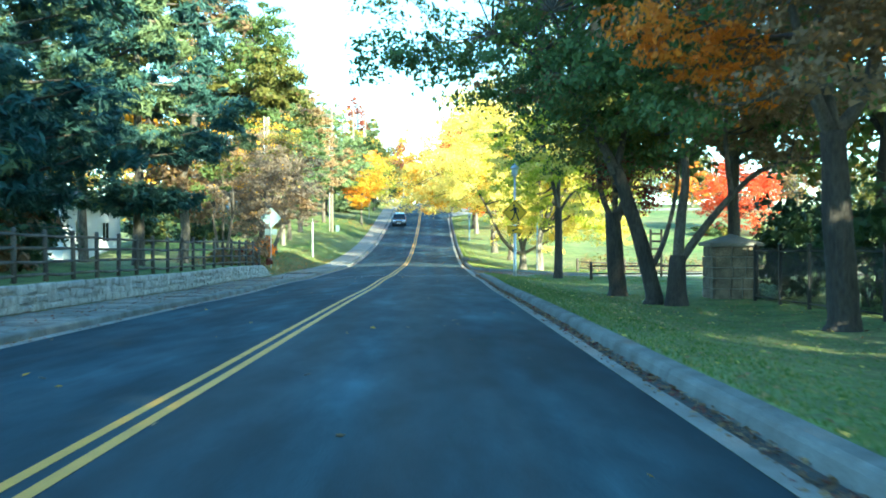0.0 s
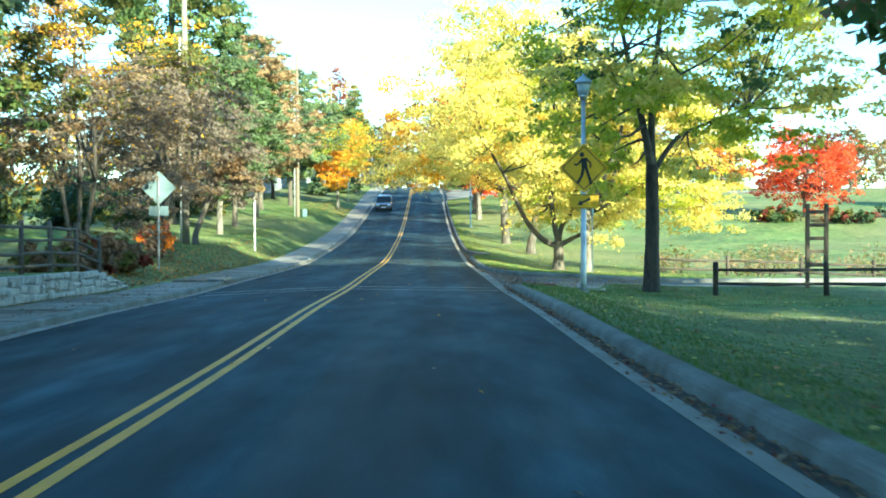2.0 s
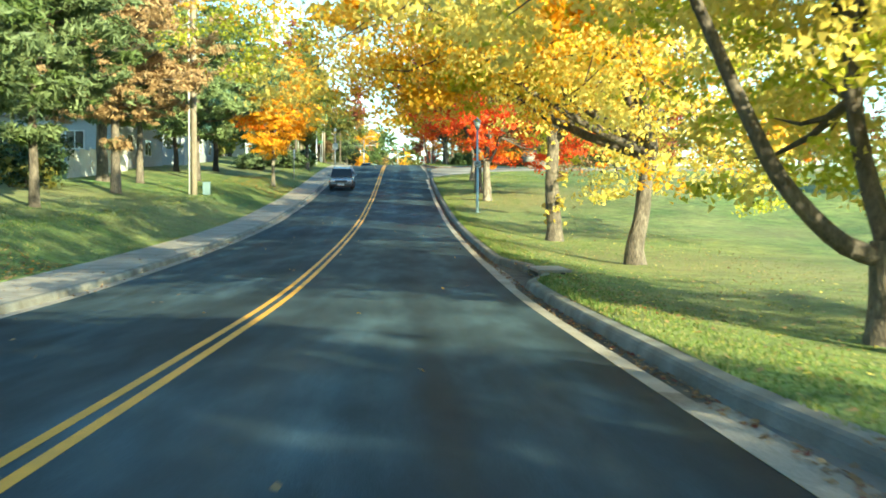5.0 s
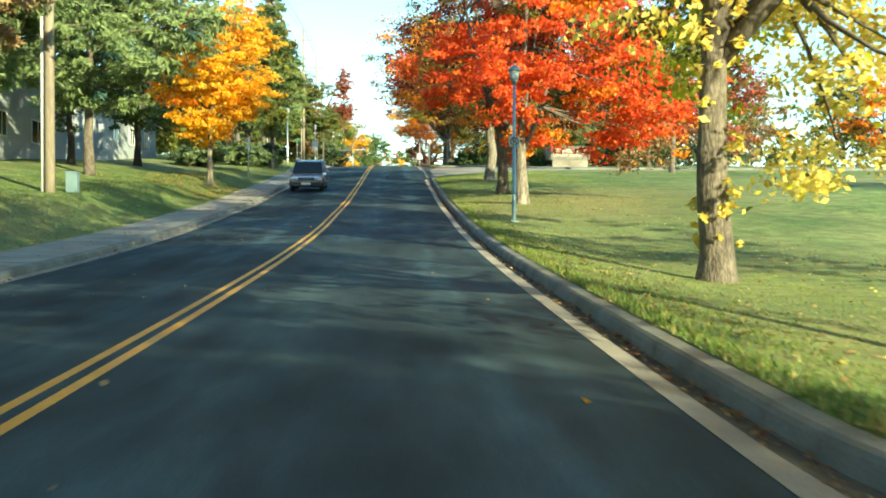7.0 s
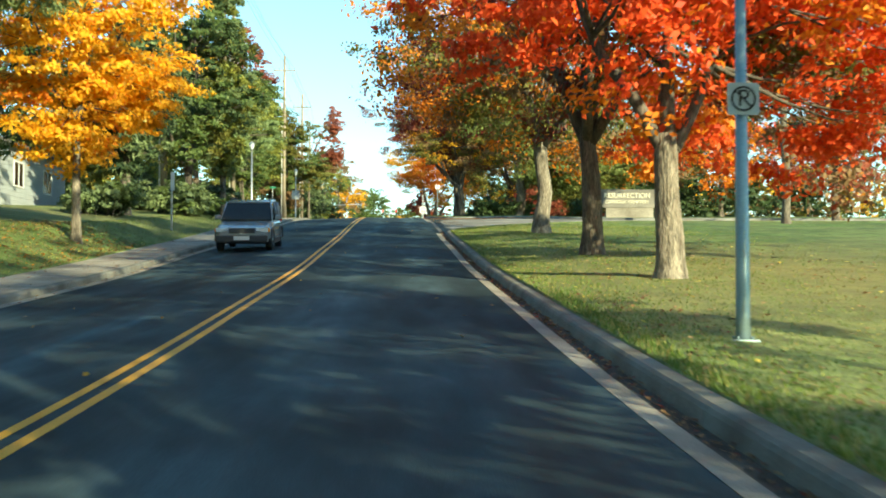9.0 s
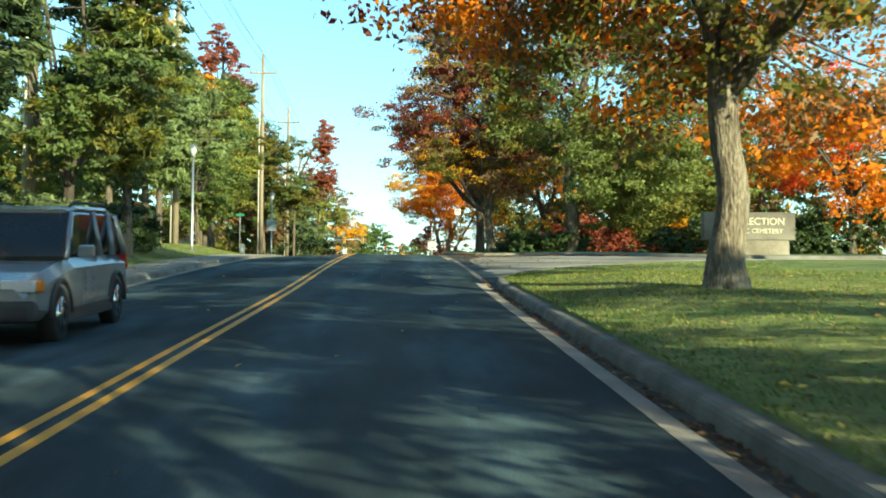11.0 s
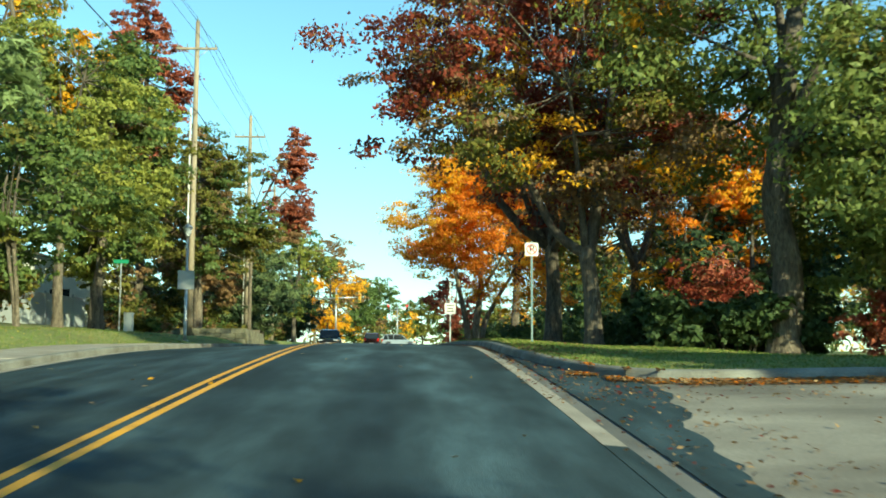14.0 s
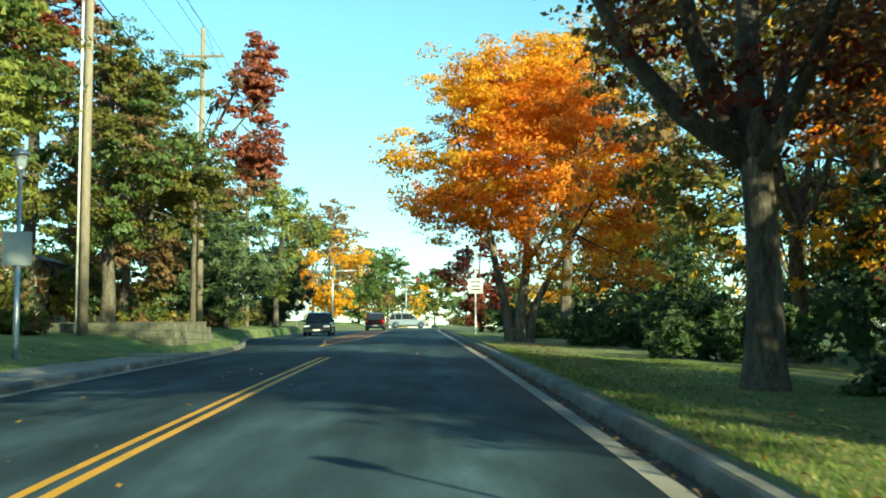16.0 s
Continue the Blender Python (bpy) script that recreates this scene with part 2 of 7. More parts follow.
M["pine"] = leaf_material("pine_needle", (0.07, 0.11, 0.05), (0.26, 0.32, 0.14), 0.3)
M["pine_pale"] = leaf_material("grey_pine_needle", (0.11, 0.16, 0.068), (0.32, 0.40, 0.165), 0.3)
M["pine_blue"] = leaf_material("blue_pine_needle", (0.022, 0.062, 0.055), (0.085, 0.165, 0.13), 0.22)
M["pine_dark"] = leaf_material("dark_needle", (0.02, 0.042, 0.022), (0.065, 0.10, 0.045), 0.2)
M["willow"] = leaf_material("pale_green_leaf", (0.16, 0.19, 0.04), (0.42, 0.42, 0.10), 0.4)


# ---- mesh tools ----
def mesh_from(name, verts, faces, mats, index=None, smooth=False):
    me = bpy.data.meshes.new(name)
    me.from_pydata([tuple(v) for v in verts], [], [tuple(f) for f in faces])
    for m in mats if isinstance(mats, (list, tuple)) else [mats]:
        me.materials.append(m)
    if index is not None:
        me.polygons.foreach_set("material_index", np.asarray(index, dtype=np.int32))
    if smooth:
        me.polygons.foreach_set("use_smooth", np.ones(len(me.polygons), dtype=bool))
    me.update()
    return me


def quads_mesh(name, v, mats, index=None):
    """v: (n, k, 3): n loose faces of k corners."""
    n, k = v.shape[:2]
    me = bpy.data.meshes.new(name)
    me.vertices.add(n * k)
    me.vertices.foreach_set("co", np.ascontiguousarray(v, dtype=np.float32).ravel())
    me.loops.add(n * k)
    me.loops.foreach_set("vertex_index", np.arange(n * k, dtype=np.int32))
    me.polygons.add(n)
    me.polygons.foreach_set("loop_start", np.arange(0, n * k, k, dtype=np.int32))
    for m in mats:
        me.materials.append(m)
    if index is not None:
        me.polygons.foreach_set("material_index", np.asarray(index, dtype=np.int32))
    me.update(calc_edges=True)
    return me


def part(name, bm, mat, parent, label=""):
    """Link a bmesh, or a mesh that is ready, as one object under a thing or a part."""
    if isinstance(bm, bmesh.types.BMesh):
        me = bpy.data.meshes.new(name)
        bm.to_mesh(me)
        bm.free()
        me.materials.append(mat)
    else:
        me = bm
    ob = new(name, me)
    ob.parent = parent
    return tagged(ob, label)


def thing(name, label, category, x=0, y=0, z=0, rz=0, group="", kind=""):
    ob = new(name)
    ob.empty_display_size = 0.2
    ob.matrix_world = pose(x, y, z, 0, 0, rz)
    return tagged(ob, label, category, group, kind)


def setting(name, me, label="", category=""):
    return tagged(new(name, me), label, category, "", "structure")


def box(bm, x0, x1, y0, y1, z0, z1, bevel=0.0):
    r = bmesh.ops.create_cube(bm, size=1.0)
    for v in r["verts"]:
        v.co = Vector((x0 if v.co.x < 0 else x1, y0 if v.co.y < 0 else y1, z0 if v.co.z < 0 else z1))
    if bevel:
        bmesh.ops.bevel(bm, geom=list({e for v in r["verts"] for e in v.link_edges}), offset=bevel, segments=2, affect="EDGES", profile=0.6)
    return r["verts"]


def boxed(*a, bevel=0.0):
    bm = bmesh.new()
    box(bm, *a, bevel=bevel)
    return bm


def tube(points, radii, sides=8, cap=True):
    """Vertices and faces of a tube along points."""
    pts = [Vector(p) for p in points]
    verts, faces = [], []
    up = Vector((0.31, 0.95, 0.05))
    for i, p in enumerate(pts):
        d = (pts[min(i + 1, len(pts) - 1)] - pts[max(i - 1, 0)]).normalized()
        if abs(d.dot(up)) > 0.95:
            up = Vector((0.9, -0.3, 0.3))
        a = d.cross(up).normalized()
        b = d.cross(a)
        for k in range(sides):
            w = 2 * math.pi * k / sides
            verts.append(p + (a * math.cos(w) + b * math.sin(w)) * radii[i])
    for i in range(len(pts) - 1):
        for k in range(sides):
            k2 = (k + 1) % sides
            faces.append((i * sides + k, i * sides + k2, (i + 1) * sides + k2, (i + 1) * sides + k))
    if cap:
        faces.append(tuple(range(sides - 1, -1, -1)))
        faces.append(tuple(range((len(pts) - 1) * sides, len(pts) * sides)))
    return verts, faces


def tubes_mesh(name, parts_, mat, smooth=True):
    V, Fc = [], []
    for v, f in parts_:
        o = len(V)
        V += v
        Fc += [tuple(i + o for i in q) for q in f]
    return mesh_from(name, V, Fc, mat, smooth=smooth)


def rod(p, q, r, mat, name="rod", sides=10, r2=None):
    return tubes_mesh(name, [tube([p, q], [r, r if r2 is None else r2], sides)], mat)


# ---- the lie of the land ----
KNOTS = [0.50, 0.00, -0.17, -0.29, -0.42, -0.58, -0.66, -0.82, -0.88, -0.96, -0.98, -0.78, -0.48, -0.10, 0.40, 1.07, 1.78, 2.64, 3.50, 4.44, 5.33, 6.13, 6.78, 7.18, 7.51, 7.81, 8.10, 8.38, 8.65]     # height of the crown of the road every 10 m from y = -10


def R(y):
    """Height of the road's middle at y."""
    s = (y + 10) / 10
    if s <= 0:
        return KNOTS[0] - (y + 10) * 0.03
    i = int(s)
    if i >= len(KNOTS) - 2:
        return KNOTS[-2] + (y + 10 - 10 * (len(KNOTS) - 2)) * 0.0272 if y < 420 else R(419.9) - (y - 420) * 0.004
    f = s - i
    a, b, c, d = KNOTS[max(i - 1, 0)], KNOTS[i], KNOTS[i + 1], KNOTS[i + 2]
    return b + 0.5 * f * (c - a + f * (2 * a - 5 * b + 4 * c - d + f * (3 * (b - c) + d - a)))


def step01(v, a, b):
    t = min(max((v - a) / (b - a), 0), 1)
    return t * t * (3 - 2 * t)


def road_z(x, y):
    """Height of the paving: a crown that falls more to one side."""
    return R(y) - (0.06 * x / 4.19 if x > 0 else 0.18 * -x / 4.19)


def side(x, y):
    """Height of the ground beside the road over the road's middle."""
    if x > 4.6:
        low = 0.09 - 0.42 * step01(x, 4.75, 8.8) - 0.5 * step01(x, 10, 26) * step01(y, 55, 80)
        high = 0.12 + 0.2 * step01(x, 4.8, 7.5) + 0.25 * step01(x, 12, 40)
        level = 0.12 - 0.14 * step01(x, 5.2, 8.0) - 0.45 * step01(x, 8, 16)
        high += (level - high) * step01(y, 190, 206)
        k = step01(y, 127, 146)
        flat = step01(y, 170, 180) * (1 - step01(y, 200, 206))
        return (low * (1 - k) + high * k) * (1 - flat) + flat * 0.08
    if x < -4.6:
        walled = 1 - step01(y, 56, 60)
        bank = 0.9 * step01(-x, 6.6, 9.5) + 0.9 * step01(-x, 9, 18)
        bank *= 0.35 + 0.65 * step01(y, 66, 84) * (1 - 0.7 * step01(y, 150, 190))
        return -0.04 + bank * (1 - walled) + walled * (0.60 * step01(-x, 6.45, 6.6) + 0.3 * step01(-x, 7, 14))
    return 0.0


def ground_z(x, y):
    if -4.6 <= x <= 4.6:
        return road_z(x, y)
    far = step01(abs(x), 60, 300)
    bump = 0.06 * noise.noise(Vector((x * 0.15, y * 0.15, 0)))
    k = step01(abs(x), 5.5, 9)
    return R(y) * (1 - far * 0.3) + side(x, y) + bump * k


def sheet(name, xs, ys, zf, mat, smooth=True):
    verts = [(x, y, zf(x, y)) for y in ys for x in xs]
    w = len(xs)
    faces = [(j * w + i, j * w + i + 1, (j + 1) * w + i + 1, (j + 1) * w + i) for j in range(len(ys) - 1) for i in range(w - 1)]
    return mesh_from(name, verts, faces, mat, smooth=smooth)


def span(a, b, step):
    n = max(1, int(round((b - a) / step)))
    return [a + (b - a) * i / n for i in range(n + 1)]


DRIVE1, DRIVE2 = (62.0, 72.5), (176.5, 199.0)      # the openings in the kerb on one side


def near1(x):
    return 60.3 + 1.9 * (1 - math.exp(-(x - 4.5) / 0.9))


def far1(x):
    return 69.0 + 9.5 * math.exp(-max(x - 4.5, 0) / 0.4)


def near2(x):
    return min(171.5 + 5.78 * max(x - 4.5, 0) ** 0.374, 186.2)


def path_near(x):
    """Where the footpath by the first drive meets the grass."""
    return 60.15 + 4.4 * step01(x, 6.8, 8.0) + 0.9 * step01(x, 8.0, 12.0)


def path_far(x):
    return 61.0 + 5.9 * (1 - math.exp(-max(x - 4.7, 0) / 1.6))


def far2(x):
    return 198.0 + 9.0 * math.exp(-max(x - 4.5, 0) / 0.45) - 7.0 * step01(x, 9.0, 17.0)


WAY_END = 330.0
gx = [-1500, -700, -350, -180, -110, -80] + span(-60, -20, 4) + span(-18, -9, 1.5) + span(-8.5, -6.8, 0.35) + [-6.6, -6.45, -6.2, -5.2, -4.75, -4.55]
gx2 = [4.70] + span(4.81, 5.51, 0.1) + span(6, 12, 0.75) + span(13, 30, 2) + span(34, 60, 5) + [80, 110, 180, 350, 700, 1500]
gy = [-400, -150, -60] + span(-30, 300, 1.5) + span(305, 430, 6) + [480, 560, 700, 1000, 2000, 4000]


def flare(y):
    """How far the kerb steps back round the storm drain."""
    return 0.58 * step01(y, 92.6, 95.4) * (1 - step01(y, 97.4, 101.8))


def left_edge(y):
    """How far the paving reaches on the pavement side; it widens before the junction."""
    return 4.19 + 3.9 * step01(y, 246, 284)


def ground_sheet(x, y):
    if y > 240 and 0 > x > -left_edge(y) - 0.4 and y < WAY_END:
        return R(y) - 0.6
    if -4.56 < x < 4.805 + flare(y):
        return R(y) - 0.5
    if 4.6 < x < 58 and (60.1 < y < 80.9 or 171.1 < y < 208.4):
        return ground_z(x, y) - 0.3
    if y > 322 and abs(x) < 200 and y < 352:
        return R(y) - 0.3
    if -6.4 < x < -4.6:
        return R(y) - 0.35
    return ground_z(x, y)


setting("ground", sheet("ground", gx + gx2, gy, ground_sheet, M["grass"]), "mown green lawn with dry patches and fallen leaves", "lawn")
setting("road", sheet("road", span(-4.19, 4.19, 0.6), span(-60, WAY_END, 1.5), road_z, M["asphalt"]),
        "dark asphalt road with a double yellow line", "road")
for nm, xa in (("lane_line_1", -0.155), ("lane_line_2", 0.055)):
    setting(nm, sheet(nm, [xa, xa + 0.10], span(-60, 236, 1.5), lambda x, y: road_z(x, y) + 0.004, M["yellow_paint"]), "yellow painted centre line", "road marking")
for nm, ya in (("crossing_line_1", 59.0), ("crossing_line_2", 60.7)):
    setting(nm, sheet(nm, span(-4.1, 4.1, 0.6), [ya - 0.05, ya + 0.05], lambda x, y: road_z(x, y) + 0.004, M["white_paint"]), "white painted crosswalk line", "road marking")


# gutters: a pale strip beside the asphalt, then a dirty channel below the kerb
for nm, ya, yb, mt in (("gutter_1", -60, 59, "concrete"), ("gutter_3", 59, 79, "concrete_dirt_shade"), ("gutter_4", 79, 174, "concrete"), ("gutter_5", 174, 191.5, "asphalt"), ("gutter_6", 191.5, WAY_END - 8, "concrete")):
    ys_g = span(ya, yb, 0.75)
    v = [(4.19 + (0.21 + 0.35 * flare(y)) * k / 2, y, R(y) - 0.056 - 0.009 * k) for y in ys_g for k in range(3)]
    setting(nm, mesh_from(nm, v, [(3 * j + i, 3 * j + i + 1, 3 * j + i + 4, 3 * j + i + 3) for j in range(len(ys_g) - 1) for i in range(2)], M[mt]), "dark asphalt edge across the drive" if mt == "asphalt" else "worn pale concrete gutter strip", "gutter")
for nm, ya, yb, mt in (("gutter_7", -60, 60.3, "gutter_dirt"), ("gutter_8", 60.3, 78.5, "concrete_dirt_shade"), ("gutter_9", 78.5, 171.5, "gutter_dirt"), ("gutter_10", 171.5, 207, "asphalt_worn"), ("gutter_11", 207, WAY_END - 8, "gutter_dirt")):
    ys_g = span(ya, yb, 0.75)
    v = []
    for y in ys_g:
        x0, x1 = 4.40 + 0.35 * flare(y), 4.60 + flare(y)
        low = 0.012 if mt == "gutter_dirt" else 0.0
        v += [(x0, y, R(y) - 0.074), (x0 + (x1 - x0) * 0.5, y, R(y) - 0.072 - low), (x1, y, R(y) - 0.070 - low * 1.4 - 0.06 * flare(y))]
    setting(nm, mesh_from(nm, v, [(3 * j + i, 3 * j + i + 1, 3 * j + i + 4, 3 * j + i + 3) for j in range(len(ys_g) - 1) for i in range(2)], M[mt]), "dark gutter channel with leaf litter", "gutter")
setting("gutter_2", sheet("gutter_2", [-4.52, -4.35, -4.19], span(-60, 246, 1.5), lambda x, y: R(y) - 0.18 + 0.004 - (-4.19 - x) * 0.06, M["concrete"]), "worn concrete gutter", "gutter")
verts = []
ys_wide = span(244, WAY_END, 2)
for y in ys_wide:
    for k in range(5):
        x = -4.19 - (left_edge(y) - 4.19 + 0.4) * k / 4
        verts.append((x, y, R(y) - 0.18 + 0.003 - 0.01 * k))
setting("turn_lane", mesh_from("turn_lane", verts, [(j * 5 + i, (j + 1) * 5 + i, (j + 1) * 5 + i + 1, j * 5 + i + 1) for j in range(len(ys_wide) - 1) for i in range(4)], M["asphalt"]), "dark asphalt where the road widens", "road")


# ---- kerbs, pavement, drives ----
def kerb_profile(s):
    """Cross-section from the gutter up, over the rounded nose and down behind; s is +1 or -1 for the side."""
    if s < 0:
        return [(4.50, -0.14), (4.515, 0.03), (4.53, 0.055), (4.56, 0.07), (4.68, 0.07), (4.69, -0.20)]
    return [(4.56, -0.16), (4.60, 0.025), (4.62, 0.06), (4.655, 0.08), (4.80, 0.085), (4.81, -0.20)]


def kerb_segment(y0, y1, s):
    base = -0.0 if s > 0 else -0.12
    pr = kerb_profile(s)
    ys = [y0, (y0 + y1) / 2, y1]
    wide = (lambda y: left_edge(y) - 4.19) if s < 0 else flare
    verts = [(s * (x + wide(y)), y, R(y) + base + z) for y in ys for x, z in pr]
    w = len(pr)
    faces = []
    for j in range(2):
        for i in range(w - 1):
            f = (j * w + i, j * w + i + 1, (j + 1) * w + i + 1, (j + 1) * w + i)
            faces.append(f if s < 0 else f[::-1])
    faces += [tuple(range(w)), tuple(range(2 * w, 3 * w))]
    return mesh_from("kerb_segment", verts, faces, M["kerb"])


kerb_1 = thing("kerb_1", "weathered grey concrete kerb along the lawn", "kerb", kind="structure")
kerb_2 = thing("kerb_2", "weathered grey concrete kerb along the pavement", "kerb", kind="structure")
for ker, s, y0, y1 in ((kerb_1, 1, -40, 60.3), (kerb_1, 1, 78.5, 91.5), (kerb_1, 1, 91.5, 102.3), (kerb_1, 1, 102.3, 171.5), (kerb_1, 1, 207, 320), (kerb_2, -1, -40, 320)):
    n = int(round((y1 - y0) / (0.9 if y0 == 91.5 else 3)))
    for i in range(n):
        a, b = y0 + (y1 - y0) * i / n, y0 + (y1 - y0) * (i + 1) / n
        if not (s > 0 and 95.4 < (a + b) / 2 < 97.4):
            part("kerb_segment", kerb_segment(a + 0.008, b - 0.008, s), None, ker)


def kerb_sweep(fn, x0, x1, s, n=40):
    """Kerb along the curve y = fn(x); s is +1 where the lawn lies beyond it, -1 where it lies before it."""
    xs = [x0 + (x1 - x0) * (k / n) ** 2.2 for k in range(n + 1)]
    pts = [Vector((x, fn(x - 0.06))) for x in xs]
    pr = [(0.0, -0.16), (0.04, 0.025), (0.06, 0.06), (0.095, 0.08), (0.24, 0.085), (0.25, -0.20)]
    verts = []
    for k, p in enumerate(pts):
        d = (pts[min(k + 1, n)] - pts[max(k - 1, 0)]).normalized()
        nr = Vector((-d.y, d.x)) * s
        if k == 0:
            nr = Vector((1, 0))
        for q, z in pr:
            e = p + nr * q
            verts.append((e.x, e.y, drive_z(e.x, e.y) + 0.07 + z))
    w = len(pr)
    return mesh_from("kerb_return", verts, [(j * w + i, j * w + i + 1, (j + 1) * w + i + 1, (j + 1) * w + i) for j in range(n) for i in range(w - 1)], M["kerb"])


def drive_z(x, y):
    """Height of the paving of the two drives."""
    return R(y) * (1 - step01(x, 60, 300) * 0.3) - 0.07 + 0.10 * step01(x, 4.5, 12) + (-0.35 * step01(x, 5, 12) if y < 100 else 0.0)


for fn, s, x1 in ((near1, -1, 5.0), (far1, 1, 40), (near2, -1, 58), (far2, 1, 58)):
    part("kerb_return", kerb_sweep(fn, 4.56, x1, s), None, kerb_1)
setting("drive_1", sheet("drive_1", span(4.58, 8, 0.25) + span(9, 58, 1.2), span(60, 81, 0.5), lambda x, y: drive_z(x, y) - (0.7 if y < path_far(x) - 0.8 or y > far1(x - 0.5) + 0.8 else 0.0), M["asphalt_worn"]), "worn grey park driveway strewn with leaves", "driveway")
setting("drive_2", sheet("drive_2", span(4.58, 8, 0.25) + span(9, 58, 1.2), span(171, 208.5, 0.5), lambda x, y: drive_z(x, y) + 0.01 - (0.7 if y < near2(x - 0.5) - 1.0 or y > far2(x - 0.5) + 1.0 else 0.0), M["concrete_stained"]), "pale worn concrete driveway apron with leaf litter", "driveway")


def skirt_x(y):
    """How far the dark paving reaches into the second drive."""
    return 4.62 + 0.35 * step01(y, 172, 177) + 0.85 * step01(y, 190, 197)


verts = []
ys_skirt = span(171.2, 206.6, 0.25)
for y in ys_skirt:
    for k in range(6):
        x = 4.575 + (skirt_x(y) + 0.22 * noise.noise(Vector((y * 0.9, 0, 5))) + 0.10 * noise.noise(Vector((y * 3.3, 0, 9))) - 4.575) * k / 5
        verts.append((x, y, max(drive_z(x, y) + 0.014, R(y) - 0.06 - (x - 4.19) * 0.06 if x < 4.6 else -99)))
setting("drive_edge", mesh_from("drive_edge", verts, [(j * 6 + i, j * 6 + i + 1, (j + 1) * 6 + i + 1, (j + 1) * 6 + i) for j in range(len(ys_skirt) - 1) for i in range(5)], M["asphalt"]), "dark asphalt edge of the drive", "road")


LAWNS = (("lawn_1", path_near, 60.0, -1, 0.05), ("lawn_2", far1, 81.0, 1, 0.135), ("lawn_3", near2, 171.0, -1, 0.135), ("lawn_4", far2, 208.5, 1, 0.135))


def lawn_z(x, y, yk, edge, lip):
    """Height of a lawn that runs from the open ground to the kerb of a drive."""
    t = step01((y - edge) / (yk - edge) if abs(yk - edge) > 0.01 else 0.0, 0.1, 0.95)
    return (ground_z(x, y) + 0.004) * (1 - t) + (drive_z(x, y) + lip) * t


def lawn_patch(name, fn, edge, s, lip):
    """Lawn between a straight edge and the line behind a drive's kerb."""
    n, rows = 64, 8
    pts = [Vector((x, fn(x - 0.06))) for x in [4.56 + 53.4 * (k / n) ** 2.2 for k in range(n + 1)]]
    verts = []
    for k, p in enumerate(pts):
        d = (pts[min(k + 1, n)] - pts[max(k - 1, 0)]).normalized()
        nr = Vector((-d.y, d.x)) * s if k else Vector((1, 0))
        e = p + nr * (0.24 if lip > 0.1 else 0.0)
        x, yk = max(e.x, 4.80), e.y
        if (yk - edge) * s > 0:
            yk = edge + 0.001 * -s
        for r in range(rows + 1):
            y = edge + (yk - edge) * r / rows
            verts.append((x, y, lawn_z(x, y, yk, edge, lip)))
    w = rows + 1
    return mesh_from(name, verts, [(j * w + i, j * w + i + 1, (j + 1) * w + i + 1, (j + 1) * w + i) for j in range(n) for i in range(rows)], M["grass"], smooth=True)


for nm, fn, edge, s, lip in LAWNS:
    setting(nm, lawn_patch(nm, fn, edge, s, lip), "mown green lawn beside the drive", "lawn")
verts = []
xs_path = span(4.71, 8, 0.22) + span(8.5, 40, 1.5)
for x in xs_path:
    for k in range(7):
        y0 = max(path_near(x) - 1.2, 59.7)
        y = y0 + (path_far(x) - y0) * k / 6
        verts.append((x, y, drive_z(x, y) + 0.022))
setting("footpath", mesh_from("footpath", verts, [(j * 7 + i, (j + 1) * 7 + i, (j + 1) * 7 + i + 1, j * 7 + i + 1) for j in range(len(xs_path) - 1) for i in range(6)], M["concrete"]), "pale concrete footpath strewn with leaves beside the drive", "footpath")

# pavement slabs
walk_2 = thing("pavement_1", "pale concrete sidewalk with leaf litter", "sidewalk", kind="structure")
y = -20.0
k = 0
while y < 242:
    y1 = y + 1.5
    if not (56.5 < y < 66 or 234 < y < 240):
        zz = [R(a) - 0.05 for a in (y, y1)]
        xa, xb, th, j = -6.42, -4.70, 0.1, 0.006 * random.uniform(-1, 1)
        v = [(xa, y + .012, zz[0] + j), (xb, y + .012, zz[0] + j - 0.01), (xb, y1 - .012, zz[1] + j - 0.01), (xa, y1 - .012, zz[1] + j)]
        v += [(p, q, r_ - th) for p, q, r_ in v]
        # slabs before y = 84 are coloured darker for dirt and tree shade
        me = mesh_from("slab", v, [(0, 1, 2, 3), (0, 4, 5, 1), (1, 5, 6, 2), (2, 6, 7, 3), (3, 7, 4, 0)], M["concrete_dirt_shade"] if y < 84 else M["concrete"])
        part("slab", me, None, walk_2)
    y = y1
setting("ramp_1", sheet("ramp_1", span(-9, -4.5, 0.6), span(56.5, 66, 0.8), lambda x, y: R(y) - 0.10 + 0.02 * step01(-x, 4.6, 7), M["concrete"]), "concrete ramp across the sidewalk", "ramp")
setting("ramp_bed", sheet("ramp_bed", [-6.44, -4.6], span(-40, 244, 3), lambda x, y: R(y) - 0.12, M["verge"]), "gravel bed under the sidewalk", "ground")
setting("cross_street", sheet("cross_street", [-200, -60] + span(-30, 30, 5) + [60, 200], span(330, 346, 2), lambda x, y: R(y) + 0.015 - 0.1 * step01(abs(x), 5, 200), M["asphalt_worn"]), "worn grey cross street at the junction", "road")


# ---- trees ----
def limb_path(rng, a, b, bend, n=5):
    a, b = np.array(a, float), np.array(b, float)
    d = b - a
    mid = (a + b) / 2 + rng.normal(0, bend, 3) * np.linalg.norm(d) + np.array([0, 0, -0.10]) * np.linalg.norm(d[:2])
    return [tuple((1 - t) ** 2 * a + 2 * t * (1 - t) * mid + t * t * b) for t in np.linspace(0, 1, n)]


